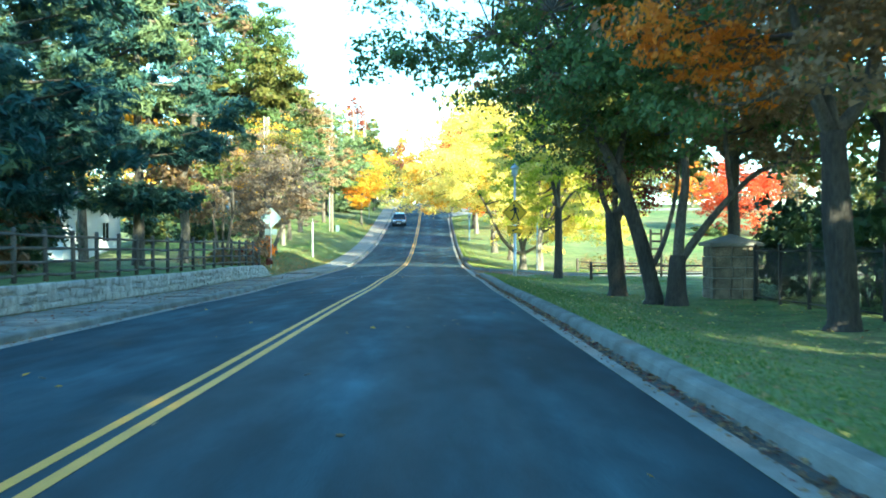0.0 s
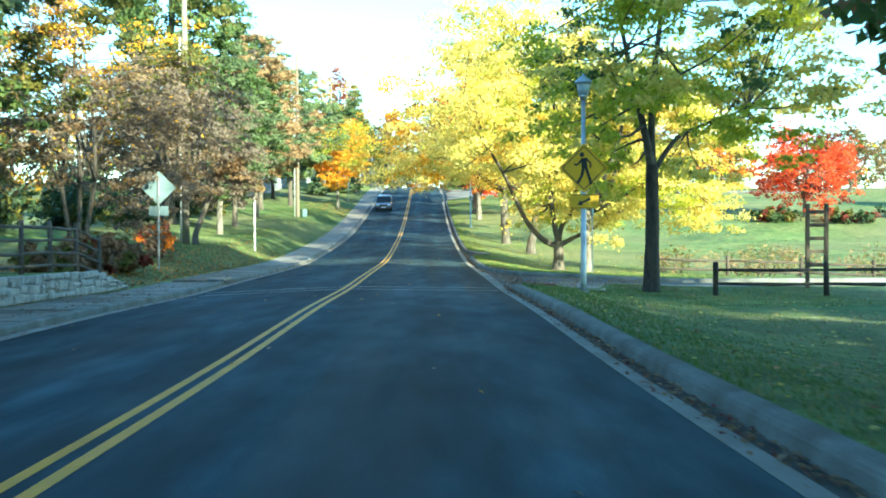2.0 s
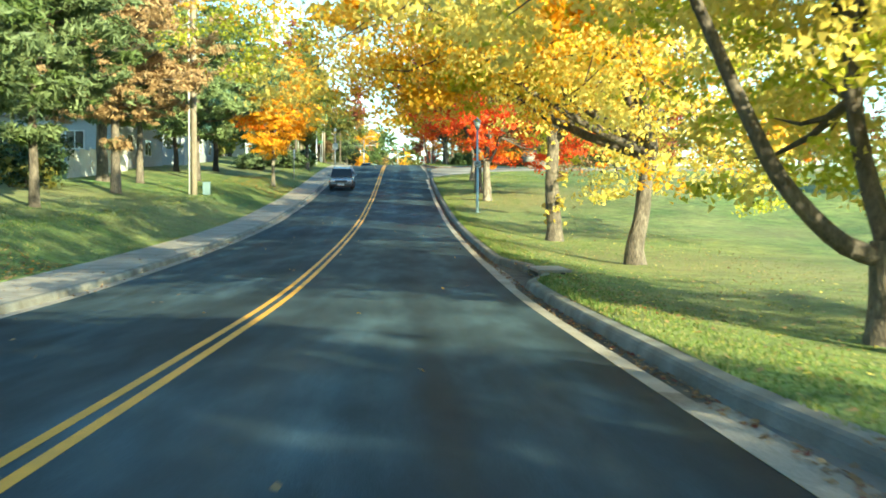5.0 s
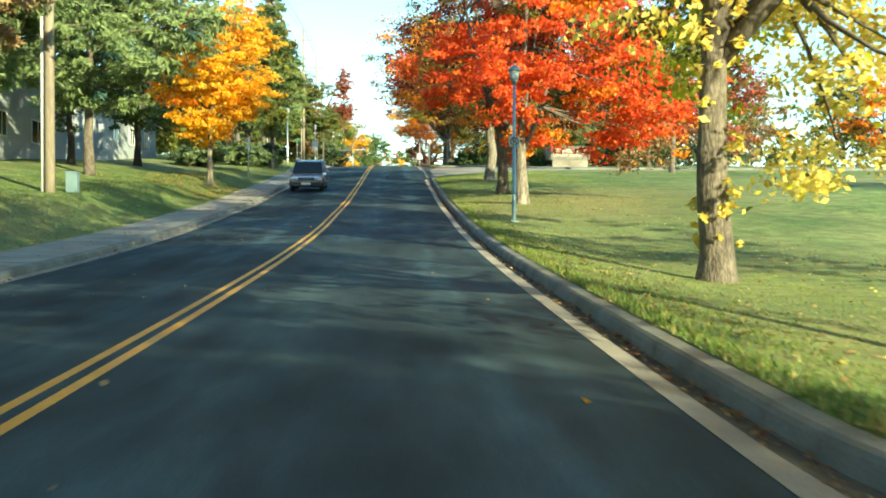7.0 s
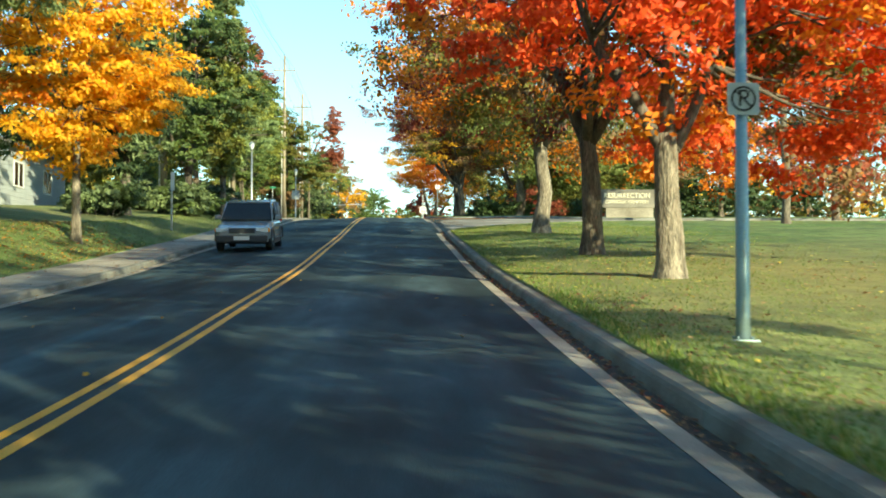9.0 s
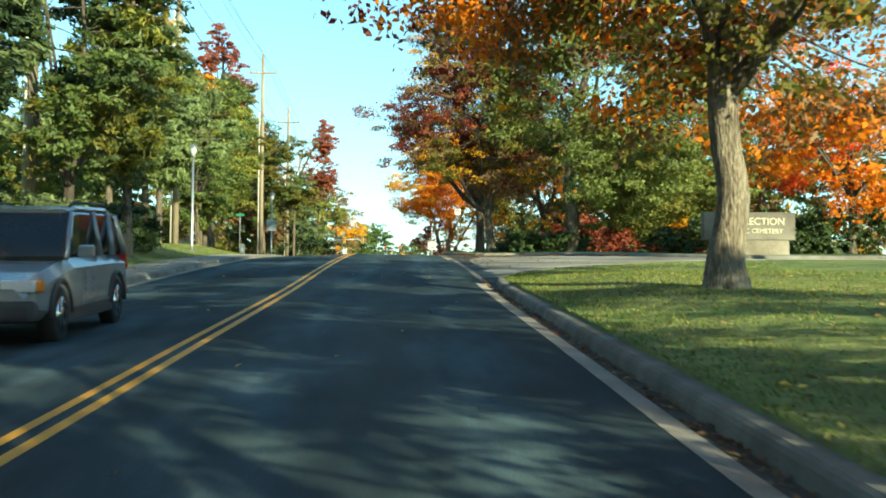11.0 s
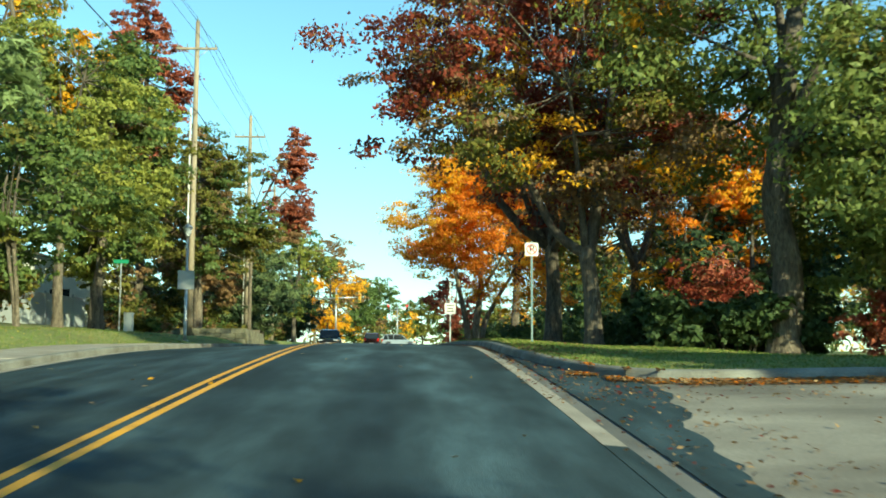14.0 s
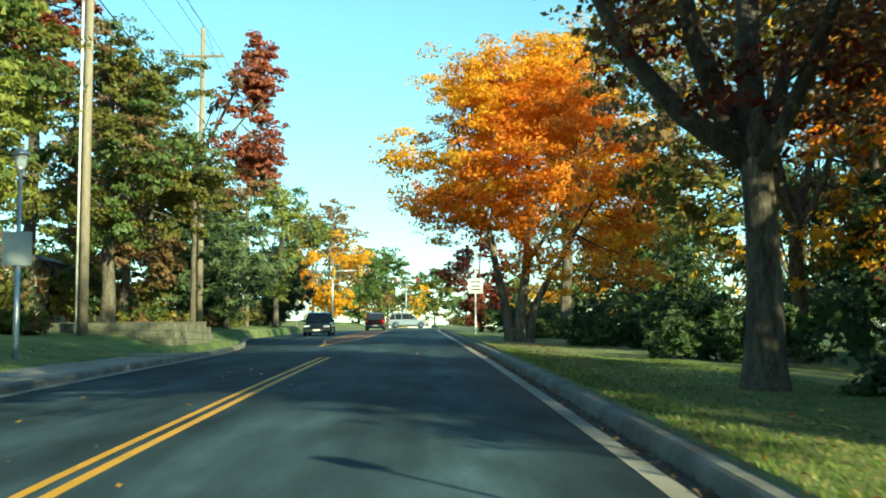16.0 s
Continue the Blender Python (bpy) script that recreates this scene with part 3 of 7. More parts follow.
def resample(points, radii, step, least=6, most=26):
    """A smooth line through the points, with the radius carried along."""
    p = [np.array(q, float) for q in points]
    r = list(radii) if len(radii) == len(p) else list(np.linspace(radii[0], radii[-1], len(p)))
    length = sum(np.linalg.norm(b - a) for a, b in zip(p[:-1], p[1:]))
    n = int(min(max(length / step, least), most))
    out, rad = [], []
    for k in range(n + 1):
        s = k / n * (len(p) - 1)
        i = min(int(s), len(p) - 2)
        f = s - i
        a, b, c, d = p[max(i - 1, 0)], p[i], p[i + 1], p[min(i + 2, len(p) - 1)]
        out.append(b + 0.5 * f * (c - a + f * (2 * a - 5 * b + 4 * c - d + f * (3 * (b - c) + d - a))))
        rad.append(r[i] * (1 - f) + r[i + 1] * f)
    return out, rad


def bark_tube(points, radii, seed, rough=0.09, sides=16, step=0.22):
    """A trunk or thick limb with ridges, hollows and knots."""
    pts, rad = resample(points, radii, step)
    v, f = tube([tuple(q) for q in pts], rad, sides)
    for i, q in enumerate(pts):
        for k in range(sides):
            j = i * sides + k
            d = v[j] - Vector(q)
            u = d.normalized()
            big = noise.noise(Vector((u.x * 1.3, u.y * 1.3, q[2] * 0.9 + seed * 7.3)))
            ridge = abs(noise.noise(Vector((u.x * 4.2 + seed, u.y * 4.2, q[2] * 0.55))))
            knot = max(0.0, noise.noise(Vector((u.x * 2.0, u.y * 2.0 + seed, q[2] * 2.2))) - 0.35)
            v[j] = Vector(q) + d * (0.82 + rough * (0.9 * big + 1.6 * (ridge - 0.25) + 2.0 * knot))
    return v, f


def leaves(rng, centres, radii, count, size, up=0.4, flat=0.75, long=1.5, droop=0.0, core=1.8, sprays=9, tight=0.36, inner=None):
    """Leaf faces in flat sprays round clump centres: (n, 4, 3) and the clump of each."""
    w = radii ** 2
    nc = len(centres)
    # sprays: small fans of leaves, most of them near the outside of their clump
    sd = rng.normal(0, 1, (nc, sprays, 3))
    sd /= np.maximum(np.linalg.norm(sd, axis=2, keepdims=True), 1e-6)
    su = 0.25 + 0.75 * rng.random((nc, sprays, 1)) ** 0.6
    sc = sd * su
    sr = tight * rng.uniform(0.65, 1.35, (nc, sprays))
    which = rng.choice(nc, count, p=w / w.sum())
    k = rng.integers(0, sprays, count)
    off = rng.normal(0, 1, (count, 3))
    off /= np.maximum(np.linalg.norm(off, axis=1, keepdims=True), 1e-6)
    off *= rng.random((count, 1)) ** 0.45 * sr[which, k][:, None]
    off[:, 2] *= 0.55
    off += sc[which, k]
    loose = rng.random((count, 1)) < 0.05
    off = np.where(loose, off * rng.uniform(0.9, 1.2, (count, 1)) + rng.normal(0, 0.12, (count, 3)), off)
    u = np.linalg.norm(off, axis=1, keepdims=True)
    out = off / np.maximum(u, 0.3)
    off = off * radii[which][:, None]
    off[:, 2] *= flat
    off[:, 2] -= 0.12 * radii[which] * np.hypot(out[:, 0], out[:, 1]) * np.minimum(u[:, 0], 1)
    c = centres[which] + off
    nrm = rng.normal(0, 0.50, (count, 3)) + out * 0.75
    nrm[:, 2] += up
    nrm /= np.linalg.norm(nrm, axis=1, keepdims=True)
    t = rng.normal(0, 1, (count, 3))
    t[:, 2] -= droop
    t -= nrm * np.sum(t * nrm, axis=1, keepdims=True)
    t /= np.maximum(np.linalg.norm(t, axis=1, keepdims=True), 1e-6)
    b = np.cross(nrm, t)
    s = size * rng.uniform(0.65, 1.3, (count, 1)) * np.where((u < 0.6) & (True if inner is None else inner[which][:, None]), core, 1.0)
    fold = nrm * s * 0.12
    return np.stack([c - t * s * 0.5 * long, c + b * s * 0.42 + fold, c + t * s * 0.5 * long, c - b * s * 0.42 + fold], axis=1), which


def cut(q):
    """Three-cornered leaves out of four-cornered ones."""
    f = (q[:, 2] - q[:, 0]) * 0.25
    return np.stack([q[:, 0], q[:, 1] + f, q[:, 3] + f], axis=1)


def broadleaf(name, label, x, y, h, cr, cb, trunk_r, mats, count, size=0.2, lean=(0, 0), fork=0, seed=0, bark="bark", clumps=70, squash=1.0, shift=(0, 0), open_=0.0, group="", trunks=1, droop=0.3, category="tree", spread=0.25, wide=1.0, skirt=0.0, tri=False, ivy=None, core=1.8, limbs=None, stems_n=1):
    """A broadleaved tree: trunk with root flare, limbs, branches, and a crown of leaf clumps with gaps."""
    rng = np.random.default_rng(seed + 17)
    z0 = ground_z(x, y) - 0.05
    tr = thing(name, label, category, x, y, z0, group=group)
    tips, woods = [], []
    cz, rz = (h + cb) / 2, (h - cb) / 2
    ctr = np.array([shift[0], shift[1], cz])
    # clump centres
    c = rng.normal(0, 1, (clumps * 3, 3))
    c /= np.linalg.norm(c, axis=1, keepdims=True)
    lob = np.array([noise.noise(Vector(q * 1.4 + seed * 3.1)) for q in c])
    c = c[np.argsort(-lob + rng.normal(0, 0.25, len(lob)))][:clumps]
    rad = (0.35 + 0.6 * rng.random((clumps, 1)) ** 0.55) * (1 + 0.35 * np.sort(lob)[::-1][:clumps, None])
    c = c * np.minimum(rad, 1.05)
    taper = 1 - 0.30 * np.clip(c[:, 2:3], 0, 1) - 0.15 * np.clip(-c[:, 2:3], 0, 1)
    centres = ctr + c * np.array([cr * wide, cr, rz * squash]) * np.concatenate([taper, taper, np.ones_like(taper)], axis=1)
    rho = np.hypot(c[:, 0], c[:, 1])
    # boughs droop on the side away from the road and stay high over it
    away = np.clip(0.55 + 0.9 * c[:, 0] * (1 if x > 0 else -1), 0.1, 1)
    centres[:, 2] = np.maximum(centres[:, 2] - skirt * rz * np.clip(rho - 0.45, 0, 1) * 2 * away, cb * 0.8)
    crad = cr * spread * rng.uniform(0.7, 1.35, clumps)
    over = np.abs(centres[:, 0] + x) < 5.2 + crad
    centres[:, 2] = np.where(over, np.maximum(centres[:, 2], min(4.0, h * 0.4) + crad * 0.85), centres[:, 2])
    stems = []
    for k in range(trunks):
        a = rng.uniform(0, 6.28)
        off = np.array([math.cos(a), math.sin(a)]) * (trunk_r * 1.3 if trunks > 1 else 0)
        ln = np.array(lean) + (off * 2.2 if trunks > 1 else 0)
        split = fork if fork else cb * 0.85 + 0.15 * h
        r = trunk_r * (0.7 if trunks > 1 else 1)
        prim = []
        if limbs:
            # the trunk first, then the limbs that leave it
            for j, (line, r0, r1) in enumerate(limbs):
                line = [(u, w, q) if len(c_) == 3 else (u, 0.0, w) for c_ in line for u, w, q in [(*c_, 0)[:3]]]
                rr = list(np.linspace(r0, r1, len(line)))
                if j < stems_n:
                    line = [(line[0][0], line[0][1], -0.25), (line[0][0], line[0][1], 0.05), (line[0][0], line[0][1], 0.4)] + line[1:]
                    rr = [r0 * 1.75, r0 * 1.4, r0 * 1.1] + list(np.linspace(r0, r1, len(line) - 3))
                    stems.append(bark_tube(line, rr, seed + j))
                if j >= stems_n:
                    woods.append(bark_tube(line, rr, seed + j, 0.06, 9, 0.4))
                    lp = [tuple(q) for q in resample(line, rr, 0.5, 6, 6)[0]]
                    prim.append((lp, r0))
        else:
            top = np.array([off[0] + ln[0], off[1] + ln[1], split])
            path = [(off[0] * 0.6, off[1] * 0.6, -0.25), (off[0] * 0.7, off[1] * 0.7, 0.12), (off[0], off[1], 0.6)]
            rr = [r * 1.75, r * 1.35, r * 1.06]
            for t in (0.33, 0.66, 1.0):
                q = np.array([*off, 0.6]) * (1 - t) + top * t + np.array([*(rng.normal(0, 0.06 * r / 0.3, 2)), 0])
                path.append(tuple(q))
                rr.append(r * (1.02 - 0.2 * t))
            up_ = np.array(path[-1]) * 1.0
            stems.append(bark_tube(path + [tuple(up_ + np.array([0.02, 0.02, r * 1.1])), tuple(up_ + np.array([0.04, 0.0, r * 2.6]))], rr + [r * 0.66, r * 0.2], seed + k, 0.09, 14 if r > 0.2 else 10, 0.3))
            m = 6 if trunks == 1 else 4
            for j in range(m):
                a = 6.28 * j / m + rng.uniform(-0.4, 0.4)
                e = ctr + np.array([math.cos(a) * cr * 0.55, math.sin(a) * cr * 0.55, rz * rng.uniform(-0.1, 0.55)]) if j else ctr + np.array([0, 0, rz * 0.75])
                st = np.array(path[-1]) * (1 - 0.12 * (j % 3)) + np.array(path[-2]) * 0.12 * (j % 3)
                lp = limb_path(rng, st, e, 0.13, 7)
                r0 = r * rng.uniform(0.40, 0.58) if j else r * 0.72
                woods.append(tube(lp, list(np.linspace(r0, r0 * 0.22, 7)), 7))
                prim.append((lp, r0))
        for j, q in enumerate(centres[k::trunks]):
            best = min(((np.linalg.norm(np.array(lp[i]) - q), lp[i], r0 * (1 - 0.75 * i / 6)) for lp, r0 in prim for i in (1, 2, 3, 4, 5)), key=lambda v: v[0])
            r1 = min(best[2] * 0.5, 0.05 + 0.01 * cr)
            woods.append(tube(limb_path(rng, best[1], q, 0.12, 4), list(np.linspace(r1, 0.012, 4)), 4, cap=False))
    part("trunk", tubes_mesh("trunk", stems, M[bark]), None, tr)
    part("crown_wood", tubes_mesh("crown_wood", woods, M["bark_limb"]), None, tr, "darker smooth branches")
    quads, which = leaves(rng, centres, crad, int(count * (1 - open_)), size, droop=droop, core=core, inner=np.linalg.norm(c, axis=1) < 0.62)
    names = [q for q, _ in mats]
    wts = np.array([q for _, q in mats], float)
    f = np.array([0.5 + 0.7 * noise.noise(Vector(q * 0.35 + seed * 1.7)) for q in centres]) + rng.normal(0, 0.08, clumps)
    order = np.argsort(np.argsort(f)) / clumps
    ci = np.searchsorted(np.cumsum(wts / wts.sum()), order, side="right").clip(0, len(names) - 1)
    idx = ci[which]
    swap = rng.random(len(idx)) < 0.10
    idx = np.where(swap, rng.integers(0, len(names), len(idx)), idx)
    part("crown", quads_mesh("crown", cut(quads) if tri else quads, [M[q] for q in names], idx), None, tr)
    if ivy:
        zc = np.sort(rng.uniform(0.7, 6.0, 60))
        ac = rng.uniform(0, 6.28, 60)
        cc = np.stack([np.cos(ac) * trunk_r * 1.15, np.sin(ac) * trunk_r * 1.15, zc], axis=1)
        part("ivy_leaves", quads_mesh("ivy_leaves", leaves(rng, cc, rng.uniform(0.06, 0.22, 60), ivy[1], 0.09)[0], [M[ivy[0]]]), None, tr, "yellow leaves on the trunk")
    return tr


def conifer(name, label, x, y, h, cr, cb, trunk_r, mats, count, seed=0, bark="bark", layers=13, size=0.22, ragged=0.35, lean=(0, 0), peak=0.3, group="", flat=0.45, blunt=0.5):
    """A pine or spruce: straight trunk, whorls of boughs, tufts of needles along them."""
    rng = np.random.default_rng(seed + 91)
    z0 = ground_z(x, y) - 0.05
    tr = thing(name, label, "tree", x, y, z0, group=group)
    woods, cen, crd = [], [], []
    axis = lambda z: np.array([lean[0] * z / h, lean[1] * z / h, z])
    zs = np.linspace(0, h * 0.97, 9)
    woods.append(tube([(0, 0, -0.25), (0, 0, 0.15)] + [tuple(axis(z) + np.array([*rng.normal(0, 0.04, 2), 0])) for z in zs[1:]],
                      [trunk_r * 1.6, trunk_r * 1.15] + [trunk_r * (1 - 0.88 * z / h) for z in zs[1:]], 10))
    for i in range(layers):
        t = (i + rng.uniform(0, 0.7)) / layers
        z = cb + (h - cb) * t
        shape = (t / peak) ** 0.5 if t < peak else ((1 - t) / (1 - peak)) ** blunt
        L = cr * max(shape, 0.12)
        nb = 6 if t < 0.7 else 4
        for j in range(nb):
            a = 6.28 * (j + rng.uniform(-0.35, 0.35)) / nb + i * 0.9
            l = L * (1 - ragged * rng.random())
            p0 = axis(z)
            p1 = p0 + np.array([math.cos(a) * l, math.sin(a) * l, l * rng.uniform(-0.05, 0.28)])
            lp = limb_path(rng, p0, p1, 0.05, 5)
            woods.append(tube(lp, list(np.linspace(0.035 + 0.012 * l, 0.012, 5)), 4, cap=False))
            for q in np.linspace(0.35, 1.0, 4):
                c = p0 * (1 - q) + p1 * q + rng.normal(0, 0.10 * l + 0.05, 3) * np.array([1, 1, 0.4])
                cen.append(c)
                crd.append((0.26 + 0.13 * l) * rng.uniform(0.8, 1.25))
    part("trunk", tubes_mesh("trunk", woods, M[bark]), None, tr)
    cen, crd = np.array(cen), np.array(crd)
    quads, which = leaves(rng, cen, crd, int(count * 1.7), size * 0.95, up=0.5, flat=flat + 0.2, long=1.8)
    side_ = (quads[:, 1] - quads[:, 3])[:, None, :]
    quads[:, 1] -= side_[:, 0] * 0.12
    names = [q for q, _ in mats]
    wts = np.array([q for _, q in mats], float)
    f = rng.random(len(cen))
    idx = np.searchsorted(np.cumsum(wts / wts.sum()), f, side="right").clip(0, len(names) - 1)[which]
    part("crown", quads_mesh("crown", quads[:, :3], [M[q] for q in names], idx), None, tr)
    return tr


def shrub(name, label, x, y, w, d, h, mats, count, size=0.12, seed=0, category="shrub", z=None, clumps=40, boxy=0.0):
    """A shrub or hedge: stems and a mass of leaf clumps of an uneven outline."""
    rng = np.random.default_rng(seed + 311)
    z0 = (ground_z(x, y) if z is None else z) - 0.05
    tr = thing(name, label, category, x, y, z0)
    c = rng.uniform(-1, 1, (clumps * 4, 3))
    nn = (np.abs(c) ** (2 + 8 * boxy)).sum(axis=1)
    c = c[nn < 1][:clumps]
    rad = min(w, d, h * 1.5) * (0.24 - 0.06 * boxy)
    cen = np.stack([c[:, 0] * (w / 2 - rad * 0.5), c[:, 1] * (d / 2 - rad * 0.5), h / 2 + c[:, 2] * (h / 2 - rad * 0.4)], axis=1)
    crd = rad * rng.uniform(0.8, 1.3, len(cen))
    woods = []
    for j in range(min(14, len(cen))):
        q = cen[j]
        woods.append(tube(limb_path(rng, (q[0] * 0.45, q[1] * 0.45, -0.05), q, 0.08, 5), list(np.linspace(0.03, 0.008, 5)), 5, cap=False))
    tagged(part("woody_base", tubes_mesh("woody_base", woods, M["bark_dark"]), None, tr), kind="stuff")
    quads, which = leaves(rng, cen, crd, int(count * 0.8), size * 1.1, flat=0.9)
    quads[..., 2] = np.maximum(quads[..., 2], 0.02)
    names = [q for q, _ in mats]
    idx = rng.choice(len(names), len(cen), p=np.array([q for _, q in mats]) / sum(q for _, q in mats))[which]
    part("foliage", quads_mesh("foliage", cut(quads), [M[q] for q in names], idx), None, tr)
    return tr


# trees along the lawn side
broadleaf("oak_tree", "large oak with rust brown leaves on the lawn", 10.3, 22.7, 13, 5.6, 4.2, 0.33, [("orange", .25), ("brown", .45), ("green", .3)], 34000, 0.13, tri=True, seed=1, core=1.4, bark="bark_dark", shift=(-0.5, 0),
          limbs=[([(0, 0), (-.12, 2.2), (-.2, 4.0)], .35, .30), ([(-.2, 3.8), (-.75, -.2, 5), (-1.2, -.4, 6.5), (-2.2, -.5, 9)], .2, .05), ([(-.2, 3.9), (.5, .2, 4.8), (.9, .3, 6.5), (1.5, 0, 9.5)], .2, .05), ([(-.2, 3.9), (-.35, .3, 6), (-.2, .5, 9), (0, 0, 11.5)], .22, .05)])
broadleaf("oak_tree", "large green oak leaning over the kerb", 8.65, 33.8, 13.5, 6.2, 4.6, 0.27, [("green", .8), ("olive", .2)], 40000, 0.13, tri=True, seed=2, core=1.4, bark="bark_dark", shift=(-2.2, 0),
          limbs=[([(0, 0), (-.4, 2), (-1.1, 4.1)], .27, .22), ([(-1.1, 3.9), (-2.2, 6.4), (-3.2, .3, 9.5)], .21, .06), ([(-.1, .1, 1.0), (.35, .2, 1.9), (.7, .3, 3.2), (.9, .3, 5)], .12, .05), ([(-1.1, 4.0), (-.6, .6, 6), (-.4, 1, 9)], .15, .04), ([(-2, 6), (-3.5, -.8, 7.2), (-5.2, -1.2, 8)], .12, .03)])
broadleaf("oak_tree", "green oak forked low into two dark limbs", 9.15, 33.0, 12.5, 5.4, 4.4, 0.33, [("green", .6), ("olive", .2), ("brown", .2)], 30000, 0.13, tri=True, seed=102, core=1.4, bark="bark_dark", shift=(1.4, 0),
          limbs=[([(0, 0), (.02, .8), (.05, 1.5)], .33, .28), ([(.05, 1.3), (.15, 2.6), (.28, 3.9), (.1, .2, 6), (-.6, .2, 9.5)], .22, .06), ([(.1, 1.3), (.75, 2.2), (1.6, 3.2), (2.6, 4), (4.5, .3, 4.4)], .17, .05), ([(1.6, 3.2), (1.5, .3, 5), (1.8, .4, 8)], .12, .04)])
broadleaf("oak_tree", "green and rust oak with a thick pruned trunk", 8.6, 40.2, 11.5, 4.8, 3.9, 0.34, [("green", .35), ("brown", .35), ("maroon", .3)], 36000, 0.115, tri=True, seed=3, core=1.3, bark="bark_dark", shift=(0.6, 0),
          limbs=[([(0, 0), (-.1, 2), (-.17, 2.95)], .35, .30), ([(-.1, 2.5), (.25, 3.4), (.55, 4.6), (.6, 7.4)], .2, .06), ([(-.15, 2.7), (-.5, .2, 3.6), (-.8, .2, 5.5), (-1.2, .4, 7)], .15, .04), ([(-.1, 2.6), (0, .5, 4), (-.2, .9, 7.5)], .16, .05)])
broadleaf("locust_tree", "slender tree with yellow green leaves by the drive", 8.9, 62.2, 13.5, 5.2, 3.4, 0.27, [("lime", .5), ("yellow", .4), ("green", .1)], 40000, 0.13, tri=True, seed=4, bark="bark_dark", spread=.22, core=1.2, clumps=95, shift=(.4, 0), skirt=.3,
          limbs=[([(0, 0), (.02, 2.2), (0, 3.9)], .26, .21), ([(0, 3.7), (-.15, 4.6), (-.5, 6.2), (-.9, 8), (-1.4, 11)], .17, .04), ([(0, 3.6), (.6, .1, 4.5), (1.1, .2, 4.9), (2.4, .2, 5.4), (3.8, .2, 5.9)], .11, .03), ([(0, 3.8), (.1, .4, 6), (.4, .5, 9), (.2, .3, 11.5)], .16, .04)])
broadleaf("locust_tree", "yellow tree with a pale stubby trunk on the lawn", 9.75, 82.4, 10.5, 5.0, 2.2, 0.30, [("yellow", .8), ("lime", .2)], 36000, 0.125, tri=True, seed=5, fork=3.0, bark="bark_pale", shift=(2.6, 0), clumps=100, skirt=.35)
broadleaf("locust_tree", "bright yellow tree with low spreading dark limbs", 8.75, 85.2, 14.5, 7.2, 2.4, 0.31, [("yellow", .8), ("lime", .2)], 60000, 0.13, tri=True, seed=6, bark="bark", shift=(-1.0, 1.0), clumps=110, skirt=.12,
          limbs=[([(0, 0), (.02, .8), (0, 1.5)], .30, .27), ([(0, 1.25), (-.7, 1.5), (-1.5, 2.35), (-2.05, 3.4), (-2.75, 4.9), (-3.5, 6.2), (-4.3, 8.5)], .20, .05), ([(.1, 1.3), (1.05, 1.8), (1.8, 2.15), (3.5, 3.2)], .16, .05), ([(0, 1.4), (.2, 2.3), (.7, 3.1), (1.2, 6), (1.6, 9)], .17, .05), ([(0, 1.4), (-.3, .5, 3.5), (-.2, .8, 7), (0, .5, 11)], .2, .05)])
broadleaf("locust_tree", "yellow tree with a leaning trunk on the lawn", 9.1, 104.2, 15.5, 7.9, 3.0, 0.30, [("yellow", .5), ("lime", .15), ("gold", .35)], 60000, 0.130, tri=True, core=2.4, seed=7, fork=3.5, lean=(0.5, 0), shift=(-4.4, 0.5), skirt=.25, clumps=105, spread=.30)
broadleaf("locust_tree", "yellow tree with ivy on its rugged trunk", 8.3, 116.6, 18, 7.8, 2.8, 0.36, [("yellow", .5), ("lime", .3), ("gold", .1), ("olive", .1)], 54000, 0.125, core=1.5, seed=8, fork=4.4, bark="bark", shift=(4.2, 1.5), skirt=.65, clumps=110, ivy=("yellow", 900))
broadleaf("maple_tree", "bright red maple with a pale rugged trunk", 7.4, 142.2, 14, 5.8, 2.6, 0.33, [("red", .92), ("orange", .08)], 50000, 0.125, core=1.5, seed=9, bark="bark_pale", shift=(0.8, 0), skirt=.6, clumps=100,
          limbs=[([(0, 0), (-.03, 1.4), (-.05, 2.7)], .29, .26), ([(-.1, 2.4), (-.65, 3.4), (-1.4, 4.5), (-2.1, 7), (-2.6, 9.5)], .17, .05), ([(0, 2.6), (0, 4), (.2, .3, 7.5), (.3, .3, 11)], .19, .05), ([(.1, 2.4), (.45, 3.1), (.8, 4), (1.5, 6.5), (2.6, 8.5)], .16, .05), ([(0, 2.6), (.3, .9, 4.5), (.8, 1.8, 7.5)], .14, .04)])
broadleaf("maple_tree", "rust and green maple on the lawn", 7.4, 150.5, 15, 7.4, 3.2, 0.30, [("maroon", .35), ("brown", .3), ("olive", .2), ("orange", .15)], 42000, 0.130, core=1.5, seed=10, fork=3.0, bark="bark", shift=(1.8, 0), clumps=95, skirt=.6)
broadleaf("maple_tree", "orange and olive maple with a broad trunk", 8.0, 165.7, 15.5, 7.4, 3.0, 0.36, [("orange", .3), ("brown", .3), ("olive", .25), ("maroon", .15)], 46000, 0.125, core=1.5, clumps=110, spread=.28, seed=11, fork=3.6, bark="bark_pale", shift=(0.8, 3.6), skirt=.5)
